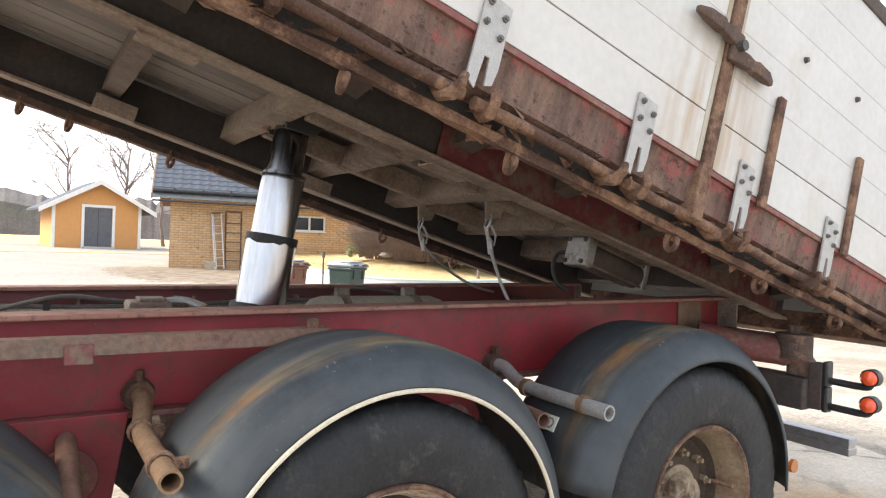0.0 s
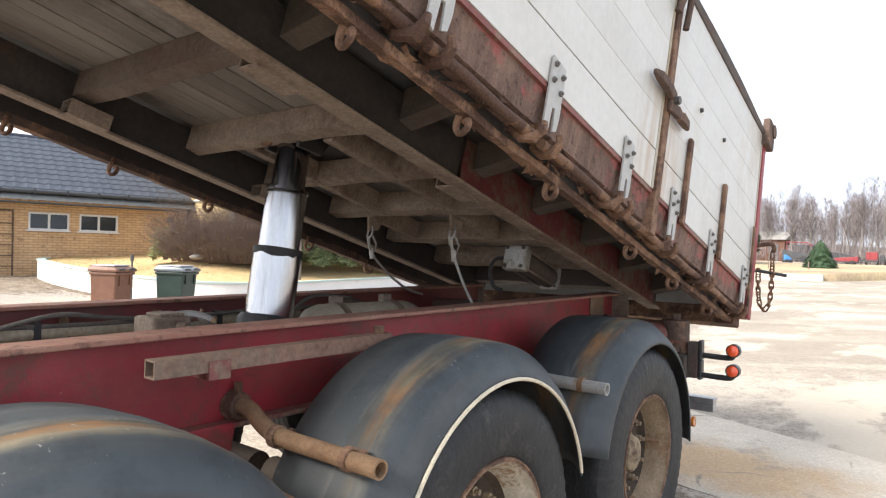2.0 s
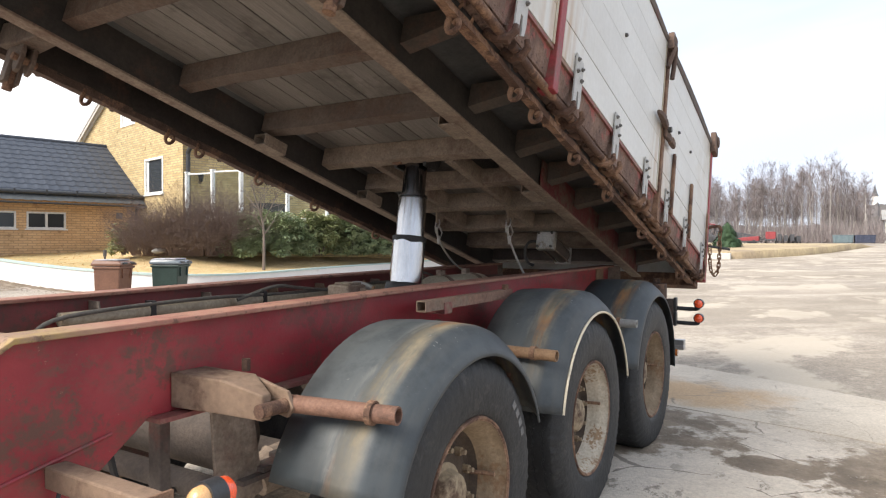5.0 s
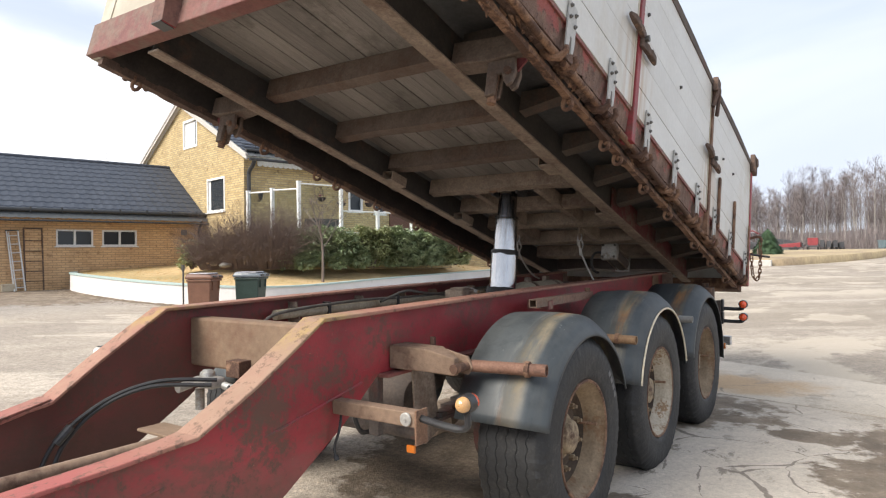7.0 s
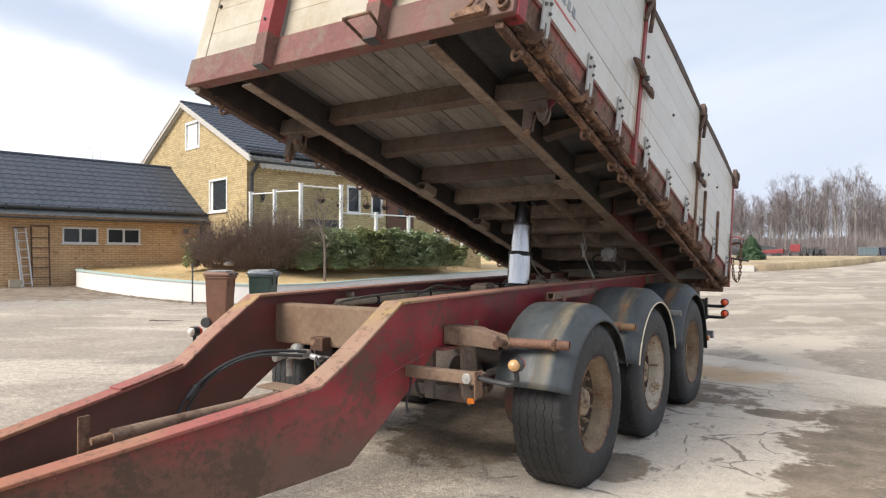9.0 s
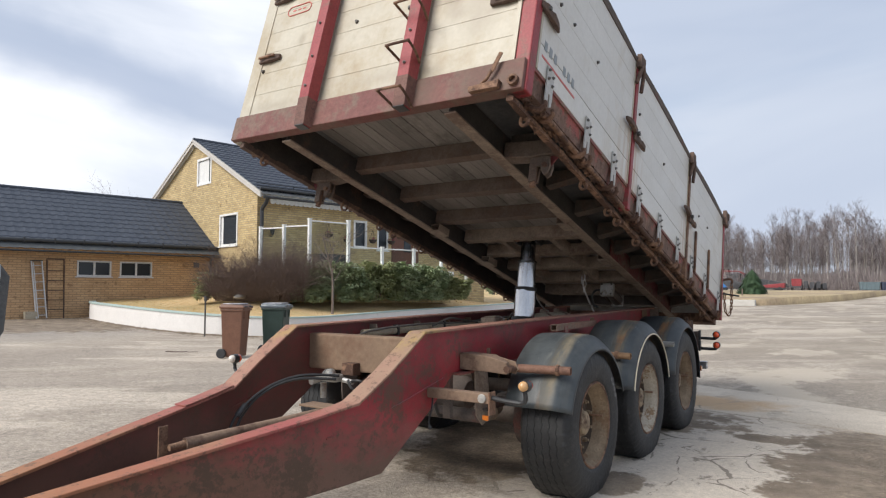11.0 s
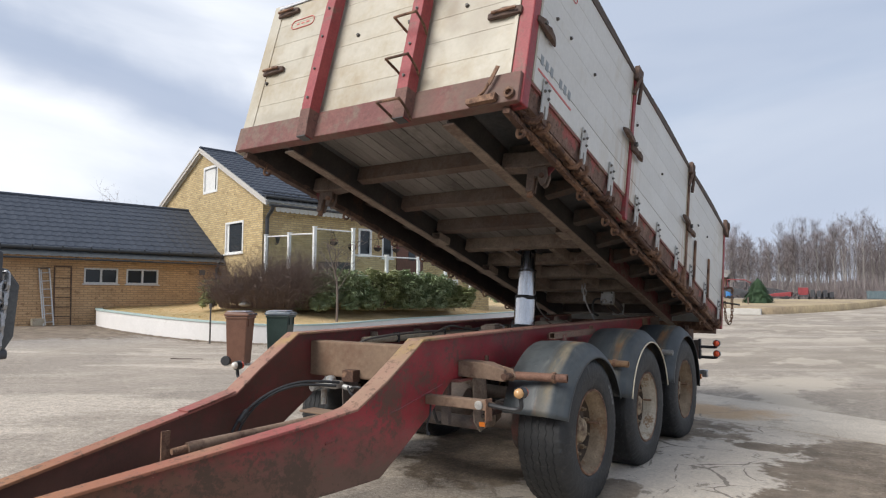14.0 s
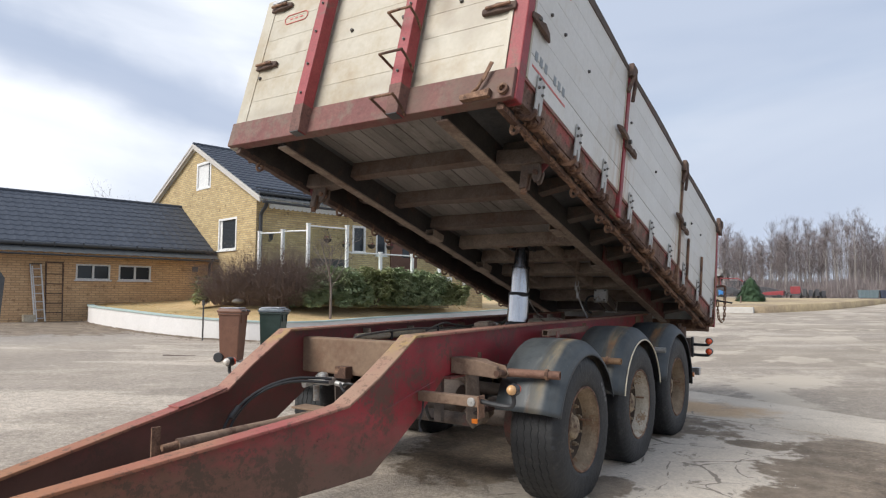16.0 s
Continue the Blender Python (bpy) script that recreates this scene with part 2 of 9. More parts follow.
smudge(PANEL_FRONT, ((0.66, 0.86, 0.13, 0.3, 0.7), (0.8, 1.02, 0.13, 0.24, 0.8), (0.9, 0.7, 0.25, 0.3, 0.45), (-0.75, 0.82, 0.05, 0.08, 0.4), (0.3, 0.3, 0.5, 0.08, 0.3), (-0.9, 0.26, 0.4, 0.07, 0.35)), (0.24, 0.19, 0.13))
smudge(RED_SILL, ((1.05, 0.12, 0.42, 0.3, 0.6), (0.55, 0.08, 0.16, 0.3, 0.6), (-0.45, 0.05, 0.12, 0.2, 0.5)), (0.125, 0.082, 0.06))
GALV = material("galvanised_plate", (0.40, 0.395, 0.375), (0.48, 0.47, 0.445), 30, 0.6, 0.15, 0.08, 90, wear=(0.5, 0.42, 0.36), wscale=6, wlo=0.6, whi=0.75)
STEEL = material("dull_steel", (0.35, 0.35, 0.36), (0.48, 0.48, 0.49), 20, 0.4, 0.8, 0.1, 80)
BOLT = material("blackened_bolt", (0.07, 0.065, 0.06), (0.12, 0.11, 0.1), 40, 0.55, 0.5, 0.2, 90)
CHROME = material("polished_chrome", (0.56, 0.56, 0.57), (0.44, 0.44, 0.45), 5, 0.2, 1.0, 0.0, speck=0.06, stretch=(4, 4, 0.25))
# chrome tinted dark: the top stage's reflection of dark surroundings is in the colour
CHROME_DARK = material("darkened_chrome", (0.28, 0.28, 0.29), (0.22, 0.22, 0.23), 4, 0.14, 1.0, 0.0, speck=0.05)
BLACK_GREASE = material("black_grease", (0.012, 0.012, 0.013), (0.022, 0.021, 0.02), 18, 0.55, 0, 0.8, 45)
BLACK_PLASTIC = material("black_plastic", (0.025, 0.026, 0.028), (0.04, 0.04, 0.042), 20, 0.4, 0, 0.1, 90)
RUBBER_HOSE = material("black_hose", (0.018, 0.018, 0.02), (0.03, 0.03, 0.03), 20, 0.5, 0, 0.1, 90)
GUARD_TRIM = material("cream_edge_trim", (0.62, 0.54, 0.4), (0.7, 0.62, 0.47), 20, 0.6, 0, 0.1)
TYRE = material("worn_tyre_rubber", (0.010, 0.011, 0.0125), (0.021, 0.022, 0.023), 9, 0.6, 0, 0.5, 38, wear=(0.042, 0.04, 0.037), wscale=9, wlo=0.56, whi=0.74, ragged=0.7, speck=0.35)
RIM = material("muddy_cream_rim", (0.19, 0.135, 0.083), (0.29, 0.215, 0.138), 7, 0.75, 0.1, 0.35, 60, wear=(0.20, 0.12, 0.065), wscale=5, wlo=0.54, whi=0.62, ragged=0.6)
RIM_PALE = material("dusty_pale_rim", (0.40, 0.345, 0.26), (0.52, 0.46, 0.37), 7, 0.75, 0.1, 0.35, 60, wear=(0.27, 0.175, 0.10), wscale=9, wlo=0.57, whi=0.66, ragged=0.7)
# disc tone dropped well below the rim: recess shade kept in its colour
RIM_DISC = material("recess_shaded_muddy_disc", (0.045, 0.032, 0.024), (0.085, 0.06, 0.04), 9, 0.85, 0.1, 0.4, 60, wear=(0.06, 0.04, 0.03), wscale=4)
HUB = material("muddy_hub", (0.30, 0.23, 0.145), (0.38, 0.30, 0.2), 9, 0.85, 0.1, 0.4, 60, wear=(0.10, 0.06, 0.04), wscale=5)
PIPE = material("ochre_rusted_pipe", (0.20, 0.115, 0.062), (0.28, 0.175, 0.10), 12, 0.8, 0.1, 0.4, 70, wear=(0.18, 0.09, 0.05), wscale=5, wlo=0.48, whi=0.62)
PIPE_BROWN = material("brown_rusted_pipe", (0.15, 0.075, 0.05), (0.21, 0.115, 0.08), 12, 0.8, 0.1, 0.4, 70, wear=(0.1, 0.055, 0.04), wscale=5)
PIPE_GREY = material("grey_pipe", (0.36, 0.35, 0.33), (0.44, 0.43, 0.4), 14, 0.6, 0.4, 0.3, 70, wear=(0.32, 0.19, 0.09), wscale=3, wlo=0.6, whi=0.68)
BOX_RED = material("rust_red_box_section", (0.19, 0.105, 0.075), (0.28, 0.17, 0.12), 7, 0.8, 0, 0.35, 70, wear=(0.21, 0.145, 0.105), wscale=2.4, wlo=0.48, whi=0.62, ragged=0.6, speck=0.25)
TAN_BEAM = material("tan_oxidised_beam", (0.185, 0.12, 0.078), (0.235, 0.16, 0.105), 4, 0.8, 0, 0.25, 70, wear=(0.165, 0.092, 0.057), wscale=2.6, wlo=0.48, whi=0.72, ragged=0.5, speck=0.12)
ARM = material("brown_oxidised_arm", (0.185, 0.123, 0.084), (0.24, 0.163, 0.113), 5, 0.82, 0, 0.3, 70, wear=(0.095, 0.052, 0.035), wscale=3.2, wlo=0.5, whi=0.68, ragged=0.6, speck=0.15)
LOCK_GREY = material("worn_grey_lock_steel", (0.075, 0.078, 0.08), (0.11, 0.112, 0.112), 14, 0.6, 0.2, 0.3, 80, wear=(0.17, 0.165, 0.155), wscale=8, wlo=0.58, whi=0.7)
HINGE_BOLT = material("greyed_bolt", (0.13, 0.125, 0.115), (0.19, 0.18, 0.165), 40, 0.6, 0.3, 0.2, 90)
DUSTY_HOSE = material("dusty_hose", (0.095, 0.088, 0.08), (0.15, 0.138, 0.122), 12, 0.75, 0, 0.2, 90)
TANK = material("dusty_beige_tank", (0.36, 0.31, 0.23), (0.42, 0.37, 0.28), 7, 0.7, 0, 0.15, 60, wear=(0.27, 0.21, 0.14), wscale=3)
ALU = material("cast_aluminium", (0.42, 0.42, 0.40), (0.52, 0.51, 0.49), 14, 0.5, 0.7, 0.3, 60, wear=(0.28, 0.24, 0.19), wscale=6)
LETTER = material("faded_grey_lettering", (0.20, 0.225, 0.235), (0.27, 0.29, 0.295), 20, 0.5)
LETTER_RED = material("faded_red_lettering", (0.5, 0.09, 0.08), (0.56, 0.14, 0.12), 20, 0.5)
LETTER_PALE = material("pale_grey_lettering", (0.12, 0.12, 0.12), (0.17, 0.17, 0.17), 20, 0.6)
STICKER = material("cream_sticker", (0.72, 0.7, 0.56), (0.76, 0.74, 0.62), 20, 0.4)


def lens_material(name, colour, rough=0.15):
    m = material(name, colour, tuple(min(1, c * 1.2) for c in colour), 30, rough, 0, 0.1, 160)
    m.node_tree.nodes["Principled BSDF"].inputs["Coat Weight"].default_value = 0.6
    return m


LENS_ORANGE = lens_material("orange_red_lens", (0.85, 0.10, 0.03))
LENS_AMBER = lens_material("amber_lens", (0.42, 0.12, 0.018))
LENS_CLEAR = lens_material("milky_lens", (0.52, 0.30, 0.13))
LENS_WHITE = lens_material("white_lens", (0.62, 0.57, 0.50))
WHITE = material("white_paint", (0.76, 0.76, 0.74), (0.7, 0.7, 0.68), 4, 0.5, 0, 0.08, 60)
PLASTER = material("white_rendered_plinth", (0.74, 0.715, 0.685), (0.70, 0.675, 0.645), 2, 0.8, 0, 0.08, 40, wear=(0.56, 0.53, 0.48), wscale=0.9, wlo=0.6, whi=0.8, speck=0.04)
COPING = material("green_grey_coping", (0.37, 0.48, 0.45), (0.43, 0.52, 0.49), 8, 0.6, 0, 0.1, 60)
LAWN = material("straw_winter_lawn", (0.50, 0.35, 0.172), (0.57, 0.415, 0.22), 2.2, 0.95, 0, 0.4, 45, wear=(0.31, 0.25, 0.1), wscale=0.35, wlo=0.5, whi=0.75)
BARGE = material("weathered_white_board", (0.56, 0.53, 0.49), (0.48, 0.455, 0.42), 4, 0.6, 0, 0.1, 60, stretch=(1, 1, 6))
VERGE = material("dry_verge_grass", (0.36, 0.28, 0.165), (0.45, 0.35, 0.205), 0.5, 0.95, 0, 0.3, 30, wear=(0.27, 0.205, 0.135), wscale=0.1, wlo=0.5, whi=0.66, ragged=0.4)
STRAW = material("straw_grass_blades", (0.5, 0.34, 0.145), (0.58, 0.41, 0.2), 1.2, 0.9, 0, 0)
ROOF = material("dark_glazed_roof_tile", (0.033, 0.042, 0.060), (0.047, 0.057, 0.077), 2, 0.62, 0, 0.1, 50)
GUTTER = material("black_gutter_metal", (0.022, 0.024, 0.026), (0.035, 0.036, 0.038), 6, 0.45, 0, 0.05)
SNOWGUARD = material("grey_tile_edge", (0.065, 0.072, 0.075), (0.10, 0.105, 0.105), 6, 0.6, 0, 0.2)
FRAME_GREY = material("grey_window_frame", (0.52, 0.53, 0.54), (0.58, 0.58, 0.58), 6, 0.5, 0, 0.05)
DOOR_GREY = material("dark_grey_door", (0.095, 0.10, 0.115), (0.12, 0.125, 0.14), 6, 0.6, 0, 0.1)
DOOR_BROWN = material("brown_stained_door", (0.11, 0.045, 0.028), (0.15, 0.065, 0.04), 6, 0.6, 0, 0.2, 60, stretch=(8, 8, 1))
SHED_WALL = material("orange_painted_boards", (0.56, 0.27, 0.09), (0.62, 0.32, 0.12), 4, 0.75, 0, 0.2, 40, stretch=(6, 6, 0.6))
BIN_BROWN = material("brown_bin_plastic", (0.13, 0.058, 0.035), (0.16, 0.075, 0.045), 6, 0.5, 0, 0.1)
BIN_GREEN = material("dark_green_bin_plastic", (0.015, 0.032, 0.027), (0.022, 0.042, 0.036), 6, 0.45, 0, 0.1)
BIN_LID = material("grey_blue_bin_lid", (0.085, 0.10, 0.115), (0.12, 0.14, 0.155), 6, 0.25, 0, 0.1)
# pale tone holds the sky's reflection on the bin lids
LID_TOP = material("sky_pale_lid_plastic", (0.30, 0.30, 0.33), (0.38, 0.38, 0.41), 8, 0.3, 0, 0.1, wear=(0.16, 0.15, 0.15), wscale=5)
SOIL = material("dark_washed_soil", (0.115, 0.085, 0.06), (0.2, 0.155, 0.115), 6, 0.95, 0, 0.6, 40, wear=(0.28, 0.23, 0.17), wscale=1.5, wlo=0.55, whi=0.65, speck=0.35)
LEAF = material("evergreen_leaf", (0.15, 0.205, 0.09), (0.44, 0.50, 0.30), 2.4, 0.5, 0, 0, rand=0.1)
LEAF2 = material("yellowish_evergreen_leaf", (0.18, 0.21, 0.085), (0.40, 0.42, 0.22), 1.6, 0.5, 0, 0)
LEAF_DARK = material("dull_dark_evergreen", (0.04, 0.058, 0.03), (0.085, 0.11, 0.06), 1.4, 0.7, 0, 0)
SPRUCE = material("spruce_needles", (0.022, 0.05, 0.02), (0.045, 0.085, 0.035), 3, 0.7, 0, 0)
TWIG = material("bare_brown_twig", (0.14, 0.105, 0.09), (0.2, 0.155, 0.135), 2, 0.9, 0, 0)
TWIG_RED = material("bare_reddish_twig", (0.115, 0.08, 0.068), (0.175, 0.128, 0.108), 2, 0.9, 0, 0)
BARK = material("grey_brown_bark", (0.125, 0.10, 0.083), (0.19, 0.152, 0.128), 9, 0.9, 0, 0.3, 60, stretch=(1, 1, 0.3))
# twig tones lifted towards grey: distance haze mixed into the colour
WOOD_TWIG = material("hazy_birch_twig", (0.175, 0.148, 0.144), (0.25, 0.212, 0.207), 0.3, 0.9, 0, 0)
BIRCH = material("birch_bark", (0.46, 0.425, 0.39), (0.26, 0.232, 0.213), 0.8, 0.9, 0, 0, stretch=(1, 1, 0.4))
WOODLAND = material("hazy_woodland", (0.10, 0.09, 0.087), (0.15, 0.134, 0.13), 0.25, 0.95, 0, 0, wear=(0.12, 0.12, 0.1), wscale=0.1)
MACHINE_RED = material("red_machine_paint", (0.20, 0.025, 0.03), (0.28, 0.04, 0.045), 3, 0.5, 0, 0)
MACHINE_DARK = material("dark_machine_steel", (0.04, 0.042, 0.048), (0.07, 0.07, 0.075), 3, 0.6, 0, 0)
MACHINE_BLUE = material("blue_machine_paint", (0.05, 0.2, 0.5), (0.06, 0.24, 0.55), 3, 0.5, 0, 0)
CONTAINER_DARK = material("navy_container", (0.035, 0.045, 0.08), (0.06, 0.07, 0.11), 3, 0.6, 0, 0)
CONTAINER = material("blue_grey_container", (0.12, 0.17, 0.19), (0.16, 0.21, 0.23), 3, 0.6, 0, 0)
CONCRETE = material("pale_concrete", (0.48, 0.46, 0.42), (0.56, 0.54, 0.5), 5, 0.85, 0, 0.3)
STONE = material("grey_boulder", (0.22, 0.21, 0.195), (0.31, 0.295, 0.275), 6, 0.85, 0, 0.5, 40)
AWNING = material("white_awning_cloth", (0.72, 0.72, 0.70), (0.66, 0.66, 0.65), 5, 0.85, 0, 0.1)
FLOWER = material("dark_red_flowers", (0.2, 0.03, 0.06), (0.28, 0.05, 0.08), 30, 0.8, 0, 0.3)
BASKET = material("dark_wicker", (0.035, 0.025, 0.02), (0.06, 0.04, 0.03), 40, 0.8, 0, 0.4)


def brick_material(name, a, b, mortar):
    m = material(name, a, b, 3, 0.85, 0, 0)
    n, l = m.node_tree.nodes, m.node_tree.links
    p = n["Principled BSDF"]
    co = n.new("ShaderNodeTexCoord")
    sep = n.new("ShaderNodeSeparateXYZ")
    add = n.new("ShaderNodeMath")
    comb = n.new("ShaderNodeCombineXYZ")
    br = n.new("ShaderNodeTexBrick")
    l.new(co.outputs["Object"], sep.inputs[0])
    l.new(sep.outputs["X"], add.inputs[0])
    l.new(sep.outputs["Y"], add.inputs[1])
    l.new(add.outputs[0], comb.inputs["X"])
    l.new(sep.outputs["Z"], comb.inputs["Y"])
    l.new(comb.outputs[0], br.inputs["Vector"])
    br.inputs["Scale"].default_value = 1.0
    br.inputs["Brick Width"].default_value, br.inputs["Row Height"].default_value = 0.26, 0.083
    br.inputs["Mortar Size"].default_value, br.inputs["Bias"].default_value = 0.011, -0.1
    br.inputs["Color1"].default_value, br.inputs["Color2"].default_value, br.inputs["Mortar"].default_value = (*a, 1), (*b, 1), (*mortar, 1)
    ns = n.new("ShaderNodeTexNoise")
    ns.inputs["Scale"].default_value, ns.inputs["Detail"].default_value, ns.inputs["Roughness"].default_value = 1.3, 10, 0.72
    l.new(co.outputs["Object"], ns.inputs["Vector"])
    hv = n.new("ShaderNodeHueSaturation")
    mr = n.new("ShaderNodeMapRange")
    mr.inputs["To Min"].default_value, mr.inputs["To Max"].default_value = 0.72, 1.28
    l.new(ns.outputs["Fac"], mr.inputs["Value"])
    l.new(mr.outputs["Result"], hv.inputs["Value"])
    l.new(br.outputs["Color"], hv.inputs["Color"])
    # spalled and soot-dark bricks here and there
    sp = n.new("ShaderNodeTexNoise")
    sp.inputs["Scale"].default_value, sp.inputs["Detail"].default_value = 4.2, 6
    l.new(comb.outputs[0], sp.inputs["Vector"])
    sr = n.new("ShaderNodeMapRange")
    sr.inputs["From Min"].default_value, sr.inputs["From Max"].default_value, sr.inputs["To Max"].default_value = 0.60, 0.68, 0.7
    l.new(sp.outputs["Fac"], sr.inputs["Value"])
    sm = n.new("ShaderNodeMix")
    sm.data_type = "RGBA"
    sm.inputs["B"].default_value = (b[0] * 0.5, b[1] * 0.48, b[2] * 0.5, 1)
    l.new(sr.outputs["Result"], sm.inputs["Factor"])
    l.new(hv.outputs["Color"], sm.inputs["A"])
    l.new(sm.outputs["Result"], p.inputs["Base Color"])
    bp = n.new("ShaderNodeBump")
    bp.inputs["Strength"].default_value, bp.inputs["Distance"].default_value = 0.6, 0.01
    bp.invert = True
    l.new(br.outputs["Fac"], bp.inputs["Height"])
    l.new(bp.outputs["Normal"], p.inputs["Normal"])
    return m


BRICK_Y = brick_material("yellow_brick", (0.57, 0.44, 0.225), (0.42, 0.30, 0.14), (0.32, 0.26, 0.17))
BRICK_O = brick_material("ochre_brick", (0.56, 0.37, 0.205), (0.47, 0.295, 0.155), (0.32, 0.215, 0.125))

GLASS = bpy.data.materials.new("window_glass")
GLASS.use_nodes = True
_g = GLASS.node_tree.nodes["Principled BSDF"]
_g.inputs["Base Color"].default_value, _g.inputs["Roughness"].default_value = (0.03, 0.035, 0.04, 1), 0.04
_g.inputs["Specular IOR Level"].default_value = 0.4
CLEAR = bpy.data.materials.new("clear_glass")
CLEAR.use_nodes = True
_g = CLEAR.node_tree.nodes["Principled BSDF"]
_g.inputs["Base Color"].default_value, _g.inputs["Roughness"].default_value = (0.85, 0.9, 0.88, 1), 0.03
_g.inputs["Transmission Weight"].default_value, _g.inputs["IOR"].default_value = 1.0, 1.03


class Graph:
    """A few short names for wiring a material."""

    def __init__(self, name, rough=0.85):
        self.m = bpy.data.materials.new(name)
        self.m.use_nodes = True
        self.n, self.l = self.m.node_tree.nodes, self.m.node_tree.links
        self.b = self.n["Principled BSDF"]
        self.b.inputs["Roughness"].default_value = rough
        self.co = self.n.new("ShaderNodeTexCoord").outputs["Object"]
        sep = self.n.new("ShaderNodeSeparateXYZ")
        self.l.new(self.co, sep.inputs[0])
        self.x, self.y, self.z = sep.outputs

    def put(self, v, socket):
        if isinstance(v, tuple):
            socket.default_value = (*v, 1)
        elif isinstance(v, (int, float)):
            socket.default_value = v
        else:
            self.l.new(v, socket)

    def op(self, kind, a, b=0.0):
        t = self.n.new("ShaderNodeMath")
        t.operation = kind
        self.put(a, t.inputs[0])
        self.put(b, t.inputs[1])
        return t.outputs[0]

    def noise(self, scale, detail=8.0, stretch=(1, 1, 1), turn=0.0, shift=0.0, rough=0.6):
        mp = self.n.new("ShaderNodeMapping")
        mp.inputs["Scale"].default_value = stretch
        mp.inputs["Rotation"].default_value = (0, 0, radians(turn))
        mp.inputs["Location"].default_value = (shift, shift * 0.7, shift * 0.4)
        t = self.n.new("ShaderNodeTexNoise")
        t.inputs["Scale"].default_value, t.inputs["Detail"].default_value, t.inputs["Roughness"].default_value = scale, detail, rough
        self.l.new(self.co, mp.inputs["Vector"])
        self.l.new(mp.outputs["Vector"], t.inputs["Vector"])
        return t.outputs["Fac"]

    def streak(self, scale, detail, turn, long, shift=0.0, rough=0.65):
        """Noise drawn out along one direction of the ground."""
        mp = self.n.new("ShaderNodeMapping")
        mp.vector_type = "TEXTURE"
        mp.inputs["Scale"].default_value = (long, 1, 1)
        mp.inputs["Rotation"].default_value = (0, 0, radians(turn))
        mp.inputs["Location"].default_value = (shift, shift * 0.7, 0)
        t = self.n.new("ShaderNodeTexNoise")
        t.inputs["Scale"].default_value, t.inputs["Detail"].default_value, t.inputs["Roughness"].default_value = scale, detail, rough
        self.l.new(self.co, mp.inputs["Vector"])
        self.l.new(mp.outputs["Vector"], t.inputs["Vector"])
        return t.outputs["Fac"]

    def ramp(self, v, lo, hi, to0=0.0, to1=1.0):
        r = self.n.new("ShaderNodeMapRange")
        r.inputs["From Min"].default_value, r.inputs["From Max"].default_value = lo, hi
        r.inputs["To Min"].default_value, r.inputs["To Max"].default_value = to0, to1
        self.l.new(v, r.inputs["Value"])
        return r.outputs["Result"]

    def mix(self, f, a, b):
        t = self.n.new("ShaderNodeMix")
        t.data_type = "RGBA"
        self.put(f, t.inputs["Factor"])
        self.put(a, t.inputs["A"])
        self.put(b, t.inputs["B"])
        return t.outputs["Result"]

    def value(self, col, v):
        t = self.n.new("ShaderNodeHueSaturation")
        self.l.new(v, t.inputs["Value"])
        self.put(col, t.inputs["Color"])
        return t.outputs["Color"]

    def blob(self, cx, cy, rx, ry):
        """1 in the middle of an ellipse on the ground, 0 at its rim."""
        dx = self.op("DIVIDE", self.op("SUBTRACT", self.x, cx), rx)
        dy = self.op("DIVIDE", self.op("SUBTRACT", self.y, cy), ry)
        d = self.op("SQRT", self.op("ADD", self.op("MULTIPLY", dx, dx), self.op("MULTIPLY", dy, dy)))
        return self.op("SUBTRACT", 1.0, d)

    def bump(self, height, strength, distance):
        t = self.n.new("ShaderNodeBump")
        t.inputs["Strength"].default_value, t.inputs["Distance"].default_value = strength, distance
        self.l.new(height, t.inputs["Height"])
        self.l.new(t.outputs["Normal"], self.b.inputs["Normal"])

    def done(self, col):
        self.l.new(col, self.b.inputs["Base Color"])
        return self.m


def cracks(g, scale, width, gate_lo, gate_hi):
    """Crooked cracks of uneven width that come and go."""
    warp = g.n.new("ShaderNodeTexNoise")
    warp.inputs["Scale"].default_value, warp.inputs["Detail"].default_value = 1.1, 7
    g.l.new(g.co, warp.inputs["Vector"])
    vm = g.n.new("ShaderNodeVectorMath")
    vm.operation = "MULTIPLY_ADD"
    vm.inputs[1].default_value = (0.55, 0.55, 0.0)
    g.l.new(warp.outputs["Color"], vm.inputs[0])
    g.l.new(g.co, vm.inputs[2])
    vo = g.n.new("ShaderNodeTexVoronoi")
    vo.feature = "DISTANCE_TO_EDGE"
    vo.inputs["Scale"].default_value = scale
    g.l.new(vm.outputs[0], vo.inputs["Vector"])
    w = g.ramp(g.noise(1.7, 5, shift=4.4), gate_lo, gate_hi, 0.0, width)
    soft = g.op("SUBTRACT", w, vo.outputs["Distance"])
    return g.ramp(soft, 0.0, 0.006)


